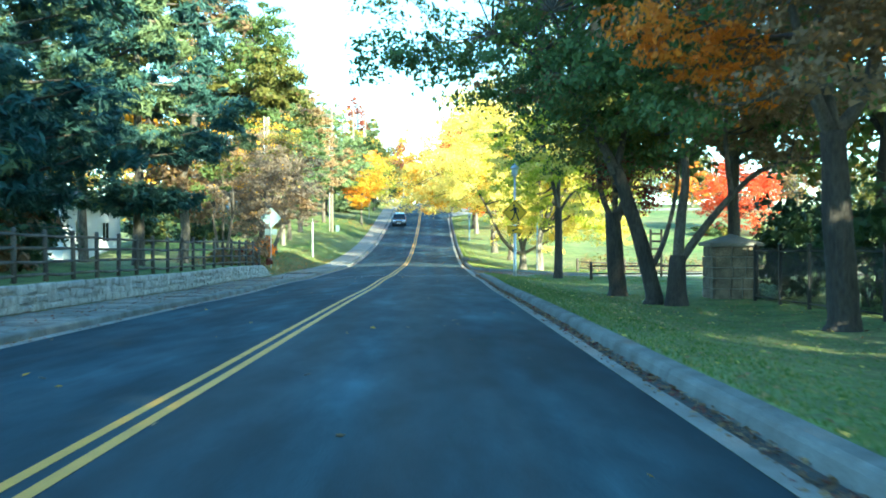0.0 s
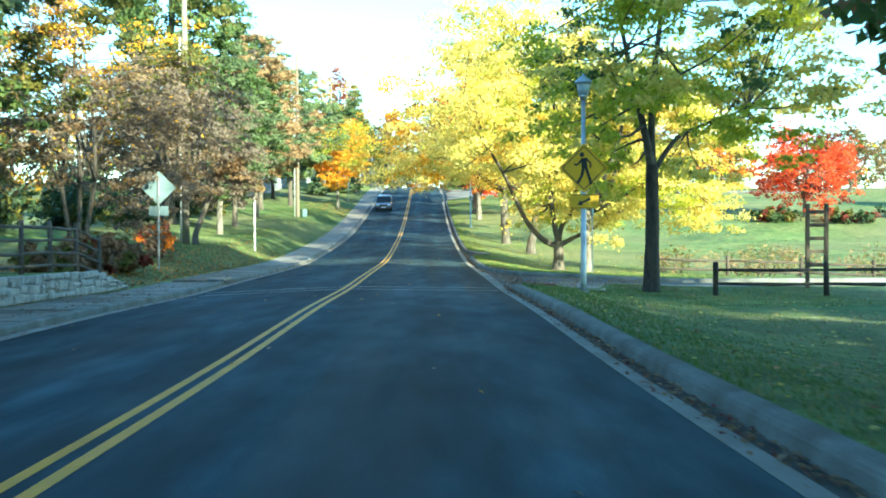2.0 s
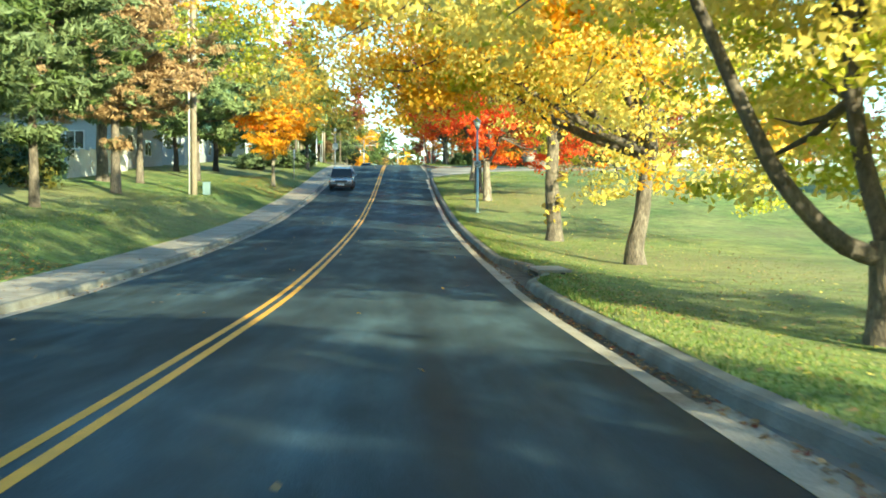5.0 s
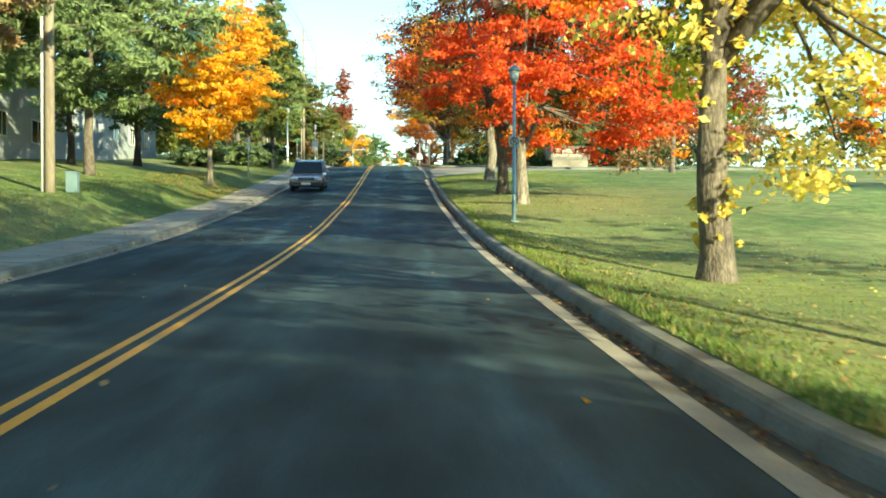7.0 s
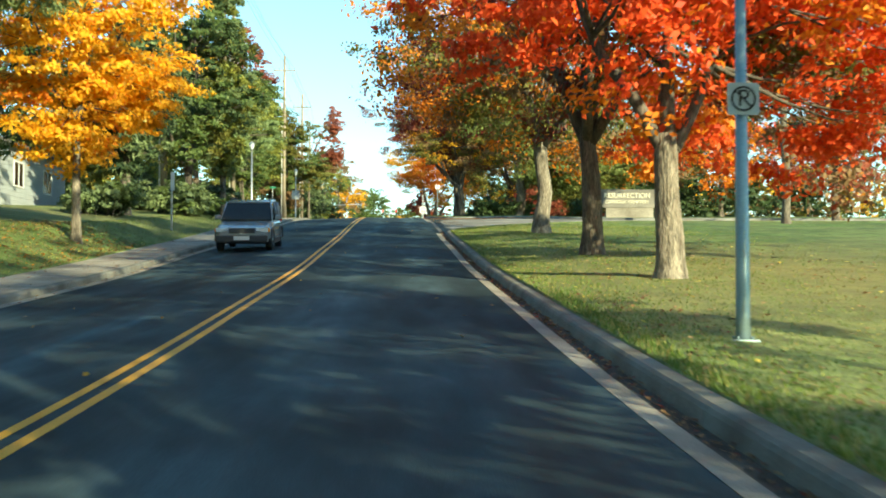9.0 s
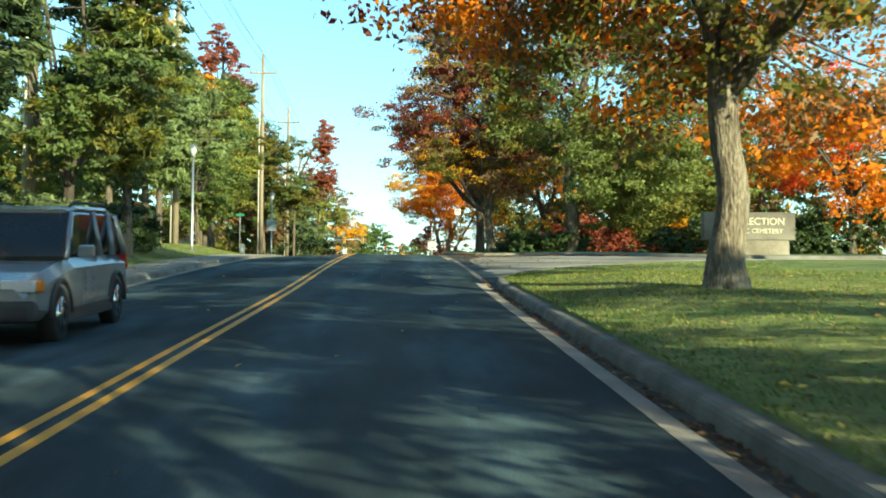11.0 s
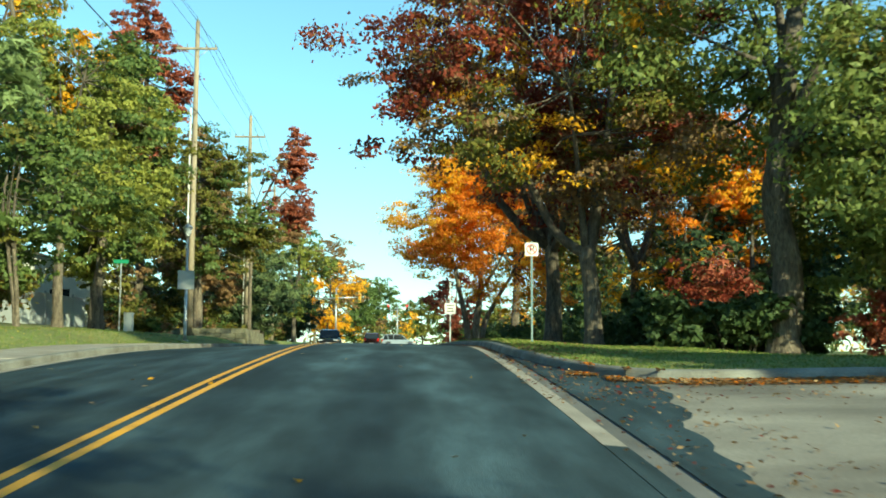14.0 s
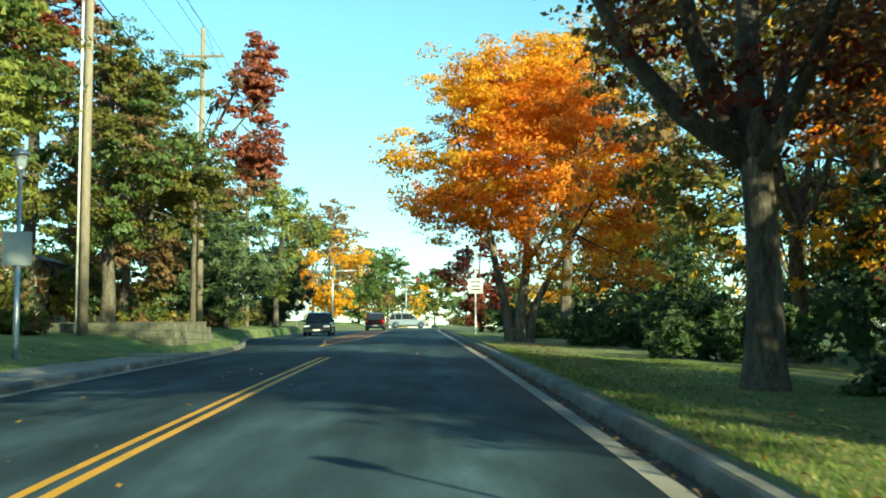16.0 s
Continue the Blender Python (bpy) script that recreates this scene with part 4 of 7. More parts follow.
broadleaf("maple_tree", "dark maroon and brown maple beside the kerb", 7.6, 213.2, 15, 5.0, 3.6, 0.32, [("maroon", .38), ("brown", .24), ("olive", .26), ("gold", .12)], 72000, 0.098, core=1.6, clumps=130, spread=.25, seed=12, bark="bark", shift=(-1.2, -0.5), skirt=.2,
          limbs=[([(0, 0), (-.05, 1.5), (-.2, 2.75)], .27, .27), ([(-.2, 2.55), (-.8, 2.95), (-1.25, 3.55), (-1.8, 4.7), (-2.35, 5.6), (-3.25, 6.5), (-4.6, 8.2)], .19, .05), ([(-.1, 2.5), (.1, 3.6), (.3, 5.1), (.5, 6.4), (.8, 10), (.6, 13)], .21, .05), ([(-.1, 2.6), (.2, .8, 4.4), (.6, 1.6, 7.5)], .16, .05), ([(-.2, 2.7), (-.5, -.9, 4.6), (-1, -2.2, 7.5)], .15, .04)])
broadleaf("maple_tree", "dark maroon and amber maple with a thick trunk", 7.6, 222, 15, 5.2, 4.6, 0.34, [("brown", .55), ("maroon", .3), ("gold", .15)], 38000, 0.110, core=1.5, clumps=100, spread=.27, seed=13, fork=3.4, bark="bark", shift=(0.3, 0), skirt=.3)
broadleaf("oak_tree", "tall green oak turning amber beyond the drive", 11.9, 210.3, 18, 7.2, 2.4, 0.45, [("oak_green", .7), ("olive", .3)], 92000, 0.150, tri=True, seed=14, core=1.0, fork=5.5, bark="bark", shift=(3.0, 0), skirt=.4, clumps=150, spread=.27)
broadleaf("maple_tree", "bright orange maple by the kerb", 6.5, 252, 12.2, 5.2, 2.6, 0.50, [("orange", .6), ("gold", .4)], 78000, 0.125, tri=True, clumps=145, spread=.28, seed=15, bark="bark_pale", shift=(0.3, 0), skirt=.3, stems_n=3,
          limbs=[([(-.35, 0), (-.5, 1.6), (-.9, 3.4), (-1.2, 5)], .22, .13), ([(.1, -.1, 0), (.15, -.1, 1.4), (.4, 0, 3.2), (.5, 0, 5.5)], .27, .16), ([(.5, .1, 0), (.75, .1, 1.5), (1.5, .2, 2.9), (2.3, .2, 4.2)], .2, .1), ([(-1.2, 4.9), (-2, 7), (-2.6, 9)], .11, .04), ([(.5, 5.3), (.5, .4, 8), (.3, .3, 10.8)], .14, .04), ([(2.2, 4.1), (3, 5.5), (4, 7)], .1, .03), ([(.4, 3.2), (1.6, -1, 5.2), (2.4, -1.6, 8)], .12, .04)])
broadleaf("oak_tree", "tall olive and brown tree behind the orange maple", 10.5, 268, 20, 7.0, 5.5, 0.4, [("olive", .5), ("brown", .4), ("green", .1)], 22000, 0.24, seed=16, tri=True, fork=6, shift=(2.5, 2.0))
broadleaf("maple_tree", "dark red maple near the junction", 7.2, 293, 7.4, 2.8, 0.8, 0.2, [("maroon", .7), ("russet", .3)], 7000, 0.2, tri=True, seed=17)
broadleaf("oak_tree", "tall green and rust oak behind the hedge", 28, 227, 17, 7.5, 4, 0.4, [("oak_green", .5), ("brown", .25), ("orange", .25)], 22000, 0.24, seed=18, tri=True, fork=6)
broadleaf("maple_tree", "orange maple behind the entrance wall", 27, 208, 11, 5, 2.5, 0.3, [("orange", .8), ("red", .2)], 9000, 0.22, seed=19, tri=True)
broadleaf("oak_tree", "olive and brown oak behind the hedge", 14, 240, 15, 5.5, 2.5, 0.3, [("olive", .5), ("brown", .4), ("gold", .1)], 14000, 0.2, tri=True, seed=20)
# added only for its shadow on the drive mouth and the lawn beyond
broadleaf("oak_tree", "tall high-crowned oak added to shade the lawn beyond the entrance drive", 23.0, 181.5, 12.0, 3.3, 7.0, 0.26, [("green", .6), ("olive", .4)], 12000, 0.24, tri=True, seed=48, fork=7)
broadleaf("maple_tree", "wine red maple on the far lawn", 28, 187.5, 9.5, 4.2, 2.0, 0.25, [("russet", .75), ("red", .25)], 9000, 0.2, tri=True, seed=21)
broadleaf("maple_tree", "scarlet maple across the field", 39.8, 142, 9, 5.2, 0.5, 0.25, [("red", .9), ("maroon", .1)], 14000, 0.2, tri=True, seed=22, clumps=100)
for i, (x, y, h, cr, mt) in enumerate(((46, 196, 8, 5, "orange"), (62, 190, 9, 6, "brown"), (80, 200, 9, 7, "olive"), (36, 214, 10, 6, "brown"), (52, 222, 11, 6, "olive"), (70, 226, 10, 7, "maroon"), (95, 215, 9, 7, "orange"), (60, 150, 6, 4, "olive"), (75, 160, 7, 5, "green"))):
    broadleaf("far_tree", "autumn tree at the far edge of the field", x, y, h, cr, 1.2, 0.25, [(mt, .7), ("olive", .3)], 5000, 0.3, seed=40 + i, tri=True, clumps=45, group="field edge trees")

for i, (x, y, h, cr) in enumerate(((19, 236, 8, 4), (22, 248, 10, 4.5), (21.5, 262, 9, 4), (26, 234, 9, 4.5), (18, 284, 10, 5))):
    broadleaf("yew_tree", "dark evergreen tree behind the hedges", x, y, h, cr, 0.8, 0.25, [("hedge", .7), ("pine_dark", .3)], 11000, 0.24, seed=150 + i, tri=True, clumps=60, group="dark evergreens")
broadleaf("maple_tree", "golden maple behind the hedge", 16.0, 237, 10.5, 3.4, 3.0, 0.2, [("gold", .7), ("orange", .3)], 12000, 0.16, seed=160, tri=True, clumps=60)
broadleaf("maple_tree", "bright orange maple behind the dark hedge", 19.8, 238.5, 13, 3.2, 5.0, 0.22, [("orange", .8), ("gold", .2)], 12000, 0.16, seed=161, tri=True, clumps=60)

# trees along the pavement side
conifer("pine_tree", "dense blue green pine behind the fence", -11.0, 33, 12, 5.2, 0.8, 0.22, [("pine_blue", .8), ("pine", .2)], 22000, seed=1)
conifer("pine_tree", "tall blue green pine with drooping boughs", -10.0, 47.7, 16.5, 5.2, 1.6, 0.24, [("pine_blue", .75), ("pine", .25)], 24000, seed=2)
conifer("pine_tree", "dark green pine behind the fence", -14.0, 22, 9, 4.5, 0.6, 0.22, [("pine_blue", .5), ("pine_dark", .5)], 12000, seed=3)
broadleaf("oak_tree", "brown and olive oak behind the fence", -10.4, 58, 18, 5.8, 2.5, 0.3, [("brown", .4), ("olive", .4), ("green", .2)], 46000, 0.17, tri=True, seed=23)
broadleaf("maple_tree", "tall yellow and olive tree behind the pines", -16, 60, 20, 6.0, 4, 0.3, [("olive", .5), ("gold", .4), ("green", .1)], 11000, 0.24, tri=True, seed=24)
broadleaf("crab_tree", "low brown and amber crab apple tree", -10.8, 71, 10.6, 5.2, 1.8, 0.16, [("dun", .5), ("brown", .2), ("olive", .2), ("gold", .1)], 30000, 0.12, tri=True, seed=25, core=1, trunks=3, open_=.1)
broadleaf("crab_tree", "purple brown crab apple with a leaning trunk", -10.2, 79.5, 8.8, 4.4, 2.0, 0.18, [("dun", .8), ("tan", .1), ("brown", .1)], 24000, 0.12, tri=True, seed=26, core=1, lean=(.5, 0), trunks=2)
broadleaf("crab_tree", "purple brown crab apple leaning over the bank", -10.2, 90, 8.4, 4.2, 2.2, 0.18, [("dun", .8), ("brown", .2)], 22000, 0.12, tri=True, seed=27, core=1, lean=(.9, 0))
conifer("pine_tree", "green pine with a pale trunk on the bank", -11.4, 104, 12.0, 3.9, 2.4, 0.2, [("pine", .75), ("green", .25)], 17000, seed=4, bark="bark_pale")
conifer("pine_tree", "green pine on the bank", -12.2, 115, 13.5, 4.8, 2.6, 0.2, [("pine", .7), ("green", .3)], 18000, seed=5)
conifer("pine_tree", "tan pine with browned needles on the bank", -13.0, 131, 16.5, 6.0, 2.6, 0.26, [("tan", .9), ("pine", .1)], 26000, seed=6, layers=15)
conifer("pine_tree", "blue green spruce on the bank", -12.2, 150.5, 15, 7.0, 3.0, 0.24, [("pine_pale", .7), ("pine", .25), ("pine_blue", .05)], 24000, seed=7, bark="bark")
conifer("pine_tree", "grey green pine with spreading boughs", -14.0, 141, 14, 5.4, 3.2, 0.22, [("pine_pale", .7), ("pine", .3)], 17000, seed=8, ragged=.5)
broadleaf("maple_tree", "golden orange maple on the verge", -7.8, 158.3, 10.8, 3.5, 2.8, 0.17, [("gold", .85), ("orange", .1), ("yellow", .05)], 34000, 0.13, tri=True, clumps=110, seed=28, bark="bark_pale", spread=.28)
broadleaf("maple_tree", "tall green tree behind the bank", -15.5, 138, 17, 5.0, 4, 0.4, [("pine", .5), ("green", .3), ("olive", .2)], 22000, 0.28, seed=29, tri=True)
broadleaf("maple_tree", "tall green tree behind the pines", -15.5, 108, 21.5, 7.5, 3, 0.4, [("olive", .4), ("green", .6)], 32000, 0.28, seed=30, tri=True)
broadleaf("oak_tree", "dark tree behind the house", -24, 165, 14, 6, 3, 0.4, [("green", .6), ("olive", .4)], 9000, 0.26, seed=31, tri=True)
conifer("pine_tree", "tall narrow evergreen by the pavement", -7.7, 188.6, 15.2, 1.9, 2.4, 0.2, [("pine", .5), ("willow", .3), ("olive", .2)], 14000, seed=9, peak=.35, layers=20)
conifer("pine_tree", "dark spreading evergreen near the house", -11.2, 179.6, 10.2, 3.3, 2.2, 0.25, [("pine_dark", .6), ("pine", .4)], 13000, seed=10, peak=.45)
conifer("pine_tree", "grey green pine with a bare trunk", -10.7, 208.3, 9.8, 4.2, 3.0, 0.2, [("pine_pale", .75), ("pine", .25)], 26000, seed=11, bark="bark", peak=.45)
conifer("pine_tree", "grey green pine beside the wooden fence", -13.0, 206.8, 10, 4.0, 3.2, 0.24, [("pine_pale", .75), ("pine", .25)], 22000, seed=12, bark="bark", peak=.45)
broadleaf("maple_tree", "small round green tree by the pavement", -10.9, 222, 7.6, 2.9, 1.8, 0.14, [("green", .9), ("olive", .1)], 10000, 0.16, tri=True, seed=32, trunks=2)
broadleaf("cottonwood_tree", "tall pale green tree behind the pines", -13.0, 240, 16, 4.4, 3, 0.35, [("willow", .6), ("green", .4)], 26000, 0.2, clumps=100, seed=33, tri=True)
broadleaf("maple_tree", "tall tree with dark red upper crown", -15, 257, 23, 2.6, 9, 0.35, [("russet", .8), ("maroon", .2)], 16000, 0.2, seed=34, tri=True, clumps=70, spread=.36)
broadleaf("maple_tree", "tall amber and olive tree behind the pines", -17.5, 236, 20, 4.6, 6, 0.35, [("gold", .45), ("olive", .45), ("brown", .1)], 16000, 0.22, seed=134, tri=True, clumps=70)
broadleaf("maple_tree", "tree with a high dark red crown", -8.2, 260, 14.2, 2.9, 6.9, 0.16, [("russet", .85), ("brown", .15)], 12000, 0.16, seed=35, tri=True, clumps=50, wide=.55, shift=(2.6, 0), spread=.27)
broadleaf("oak_tree", "brown and olive tree by the poles", -12.0, 262, 12.5, 3.8, 2.0, 0.3, [("olive", .5), ("brown", .5)], 30000, 0.17, seed=36, tri=True)
conifer("pine_tree", "dark green pine by the poles", -10.5, 272, 9, 3.2, 0.8, 0.2, [("pine_dark", .6), ("pine", .4)], 9000, seed=13)
broadleaf("willow_tree", "pale green tree near the junction", -9, 298, 12.5, 4.0, 3.0, 0.25, [("willow", .7), ("green", .3)], 9000, 0.22, seed=37, tri=True, droop=1.5)
conifer("pine_tree", "dark pine near the junction", -9.5, 304, 7, 3.2, 0.6, 0.2, [("pine_dark", 1)], 7000, seed=14)
broadleaf("maple_tree", "amber tree beyond the junction", -10.5, 366, 13, 6.5, 1.0, 0.3, [("gold", .8), ("brown", .2)], 9000, 0.34, seed=38, tri=True)
broadleaf("maple_tree", "brown tree beyond the junction", -14, 385, 20, 8, 2, 0.3, [("brown", .6), ("olive", .4)], 9000, 0.4, seed=39, tri=True)
for i, (x, y, h, cr, mt) in enumerate(((-4, 440, 17, 7, "green"), (-9, 425, 14, 7, "green"), (6, 460, 13, 6, "olive"), (22, 440, 10, 7, "olive"), (32, 430, 10, 7, "gold"), (-40, 440, 15, 9, "olive"), (48, 420, 12, 8, "brown"), (14, 480, 9, 6, "olive"))):
    broadleaf("far_tree", "distant tree beyond the junction", x, y, h, cr, 1.5, 0.3, [(mt, .7), ("green", .3)], 7000, 0.5, seed=60 + i, tri=True, clumps=55, spread=.3, group="far junction trees")
for i, (x, y, h, cr) in enumerate(((-20, 198, 10, 4.5), (-21.5, 209, 9, 4.5), (-20.5, 221, 11, 5), (-23, 232, 10, 5), (-24, 246, 12, 5), (-21, 286, 10, 5))):
    broadleaf("yard_tree", "olive green tree in the yards behind the fence", x, y, h, cr, 0.9, 0.22, [("willow", .35), ("green", .3), ("olive", .35)], 9000, 0.28, seed=170 + i, tri=True, clumps=60, group="yard trees")
# woods that close the distance on both sides
def woods_band(name, label, boxes, mats, count, size, seed):
    rng = np.random.default_rng(seed)
    cen, crd = [], []
    for x0, x1, y0, y1, n, hh in boxes:
        for _ in range(n):
            x, y = rng.uniform(x0, x1), rng.uniform(y0, y1)
            h = hh * rng.uniform(0.6, 1.2)
            for _ in range(6):
                cen.append((x + rng.normal(0, 1.8), y + rng.normal(0, 1.8), ground_z(x, y) + h * rng.uniform(0.15, 1)))
                crd.append(rng.uniform(1.2, 2.4))
    quads, which = leaves(rng, np.array(cen), np.array(crd), count, size, flat=0.9)
    idx = rng.choice(len(mats), len(cen))[which]
    return tagged(new(name, quads_mesh(name, quads[:, :3] , [M[q] for q in mats], idx)), label, "woodland", "", "stuff")


woods_band("far_woods", "autumn woods behind the houses", [(-60, -32, 10, 330, 130, 13), (-120, -30, 360, 480, 60, 12), (-30, 60, 400, 440, 45, 7), (16, 60, 240, 325, 70, 13), (60, 130, 230, 330, 40, 11), (60, 200, 330, 480, 50, 11), (120, 200, 0, 230, 50, 9)],
           ["green", "olive", "brown", "gold", "pine_dark"], 90000, 0.55, 5)

broadleaf("oak_tree", "olive and brown tree behind the low wall", -10.6, 254, 13.0, 4.8, 2.6, 0.35, [("olive", .5), ("green", .3), ("brown", .2)], 34000, 0.16, seed=81, tri=True, fork=5)
broadleaf("oak_tree", "brown olive tree among the poles", -14, 277, 13.5, 4.8, 2.0, 0.3, [("olive", .5), ("brown", .5)], 28000, 0.18, seed=82, tri=True)
conifer("pine_tree", "green pine beside the verge", -9.8, 279, 9, 3.6, 0.8, 0.2, [("pine", .6), ("pine_dark", .4)], 8000, seed=15)
# unseen park trees, added to shade the road where the drive begins
for i, (x, y, h, cr) in enumerate(((11, 4, 22, 7), (10.5, -10, 22, 7), (11.5, -24, 21, 7), (18.5, 13, 22, 7), (19, -2, 22, 7), (20, 27, 21, 7), (18.8, 42.5, 22, 7.5), (27, 12, 22, 7), (28, 33, 21, 7), (13, -38, 21, 7), (14.8, 48.5, 18, 6.0), (15.5, -12, 20, 7), (22, -16, 21, 7), (17, -27, 20, 7), (25, -31, 21, 7), (14.5, 9.5, 17, 5.5))):
    broadleaf("oak_tree", "large green oak out of view, added to shade the park road", x, y, h, cr, 3.4, 0.32, [("green", .7), ("olive", .2), ("brown", .1)], 10500, 0.38, seed=100 + i, bark="bark_dark", spread=.34, group="park oaks", tri=True)
conifer("pine_tree", "dark green pine crowding the fence", -13.2, 41, 10, 4.4, 0.5, 0.2, [("pine_blue", .6), ("pine_dark", .4)], 10000, seed=21)
conifer("pine_tree", "blue green pine near the fence", -10.2, 25, 9, 4.0, 0.5, 0.2, [("pine_blue", .8), ("pine", .2)], 10000, seed=22)
conifer("pine_tree", "dark green pine behind the others", -17, 34, 12, 4.6, 0.5, 0.2, [("pine_dark", .6), ("pine_blue", .4)], 9000, seed=23)
broadleaf("oak_tree", "dark green tree overhanging the junipers", -9.2, 186.4, 12.8, 4.0, 3.2, 0.3, [("hedge", .45), ("green", .4), ("olive", .15)], 26000, 0.16, tri=True, seed=91, fork=2.4, bark="bark_dark", trunks=2)

# low growth under the trees on the pavement side
def brush(i, x, y, w, d, h, mats, label="dark brush under the trees"):
    shrub("shrub", label, x, y, w, d, h, mats, 3000, 0.19, 400 + i, clumps=34)


for i in range(6):
    brush(i, -10.6 - 1.4 * (i % 3), 17 + 5.2 * i, 3.6, 5.6, 1.5 + 0.7 * (i % 3), [("hedge", .4), ("pine_dark", .3), ("brown", .3)])
# dark shrubs added in place of the deep shade behind the trunks
for i in range(3, 12):
    brush(20 + i, -16.2 - 1.5 * (i % 2), 62 + 6.4 * i, 4.0, 7.0, 2.4 + 0.6 * (i % 3), [("hedge", .5), ("pine_dark", .3), ("olive", .2)], "dark shrub row added for the deep shade behind the bank")
for i, (x, y, w, d, h) in enumerate(((-8.6, 62.5, 3.0, 4.0, 1.0), (-8.8, 67.5, 3.0, 4.0, 1.2))):
    brush(40 + i, x, y, w, d, h, [("brown", .6), ("olive", .25), ("maroon", .15)], "low brown leafy bush on the bank")
for i, (x, y, w, d, h) in enumerate(((-14.6, 228, 4, 6, 3.2), (-14.8, 252, 4, 8, 3.0), (-14.6, 262, 4, 8, 3.4), (-13.6, 270, 4, 8, 3.0), (-13.2, 286, 4, 8, 3.4))):
    brush(50 + i, x, y, w, d, h, [("olive", .4), ("hedge", .4), ("brown", .2)], "tall rough shrubs in front of the house")

broadleaf("oak_tree", "dark green tree beside the grey house", -13.4, 166, 12, 4.4, 3.0, 0.26, [("hedge", .5), ("green", .5)], 18000, 0.16, tri=True, seed=92, fork=3.2, bark="bark_dark")
broadleaf("oak_tree", "dark green tree in front of the grey house", -15.0, 157.5, 12, 4.4, 2.6, 0.22, [("hedge", .5), ("green", .3), ("olive", .2)], 18000, 0.16, tri=True, seed=93, fork=2.8, bark="bark_dark")
brush(60, 14.9, 31.5, 4, 9, 4.4, [("hedge", .6), ("pine_dark", .4)], "dark bush behind the iron fence")
brush(61, 15.0, 39.5, 4.2, 6.5, 4.2, [("hedge", .6), ("pine_dark", .4)], "dark bush behind the iron fence")
brush(62, 14.8, 19, 4, 9, 4.2, [("hedge", .6), ("pine_dark", .4)], "dark bush behind the iron fence")
broadleaf("cottonwood_tree", "pale green tree beside the house driveway", -12.6, 232, 14.5, 4.2, 2.4, 0.26, [("willow", .5), ("green", .5)], 26000, 0.17, tri=True, seed=96, clumps=100)
broadleaf("oak_tree", "olive green tree behind the retaining wall", -14.2, 243.5, 15, 4.4, 2.2, 0.28, [("olive", .5), ("green", .3), ("brown", .2)], 26000, 0.18, tri=True, seed=97, clumps=100)
for i, (x, y) in enumerate(((-13, 296), (-13.6, 307), (-14.2, 318), (-18, 262))):
    brush(70 + i, x, y, 5, 9, 2.8, [("olive", .4), ("hedge", .4), ("brown", .2)], "rough shrubs beside the road near the junction")
for i, (x, y, w, h) in enumerate(((36, 139, 6, 1.6), (43, 138, 6, 1.4), (50, 141, 7, 1.8), (56, 144, 7, 2.2))):
    brush(80 + i, x, y, w, 4, h, [("hedge", .5), ("maroon", .3), ("olive", .2)], "dark shrubs under the scarlet maple")
for i, (x, y) in enumerate(((-11.0, 287), (-11.2, 296), (-11.4, 305), (-11.6, 314))):
    brush(90 + i, x, y, 3.2, 9, 1.7, [("olive", .5), ("hedge", .3), ("brown", .2)], "rough low shrubs along the verge")


# ---- fences, walls and posts ----
def text_mesh(words, size, mat, depth=0.004, align="CENTER"):
    """Flat raised lettering, upright, facing -y."""
    cu = bpy.data.curves.new("lettering", "FONT")
    cu.body, cu.size, cu.extrude, cu.align_x, cu.align_y = words, size, depth, align, "CENTER"
    ob = bpy.data.objects.new("lettering", cu)
    scene.collection.objects.link(ob)
    bpy.context.view_layer.update()
    me = bpy.data.meshes.new_from_object(ob)
    bpy.data.objects.remove(ob)
    me.transform(Matrix.Rotation(radians(90), 4, "X"))
    me.materials.clear()
    me.materials.append(mat)
    return me


def shifted(me, x=0, y=0, z=0):
    me.transform(Matrix.Translation((x, y, z)))
    return me


def plate(outline, y, thick, mat, name="plate"):
    """A flat sheet with the outline given in x and z, its front at y and facing -y."""
    n = len(outline)
    v = [(a, y, b) for a, b in outline] + [(a, y + thick, b) for a, b in outline]
    f = [tuple(range(n)), tuple(range(2 * n - 1, n - 1, -1))] + [(i, n + i, n + (i + 1) % n, (i + 1) % n) for i in range(n)]
    return mesh_from(name, v, f, mat)


def round_rect(w, h, r=0.03, cz=0, cx=0, n=4):
    pts = []
    for sx, sz, a0 in ((1, 1, 0), (-1, 1, 90), (-1, -1, 180), (1, -1, 270)):
        for k in range(n + 1):
            a = radians(a0 + 90 * k / n)
            pts.append((cx + sx * (w / 2 - r) + r * math.cos(a), cz + sz * (h / 2 - r) + r * math.sin(a)))
    return pts


def ring_plate(r0, r1, y, mat, cz=0, cx=0, n=28):
    v, f = [], []
    for k in range(n):
        a = 2 * math.pi * k / n
        v += [(cx + r0 * math.cos(a), y, cz + r0 * math.sin(a)), (cx + r1 * math.cos(a), y, cz + r1 * math.sin(a))]
    for k in range(n):
        j = (k + 1) % n
        f.append((2 * k, 2 * k + 1, 2 * j + 1, 2 * j))
    return mesh_from("ring", v, f, mat)


def bar(p, q, w, y, mat, name="bar"):
    p, q = Vector(p), Vector(q)
    d = (q - p).normalized()
    s = Vector((-d.y, d.x)) * w / 2
    o = [p + s, p - s, q - s, q + s]
    return plate([(c.x, c.y) for c in o], y, 0.003, mat, name)


def disc(r, y, mat, cz=0, cx=0, n=20):
    return plate([(cx + r * math.cos(6.2832 * k / n), cz + r * math.sin(6.2832 * k / n)) for k in range(n)], y, 0.003, mat)


# rubble retaining wall
WALL_X, WALL_H = -6.45, 0.62


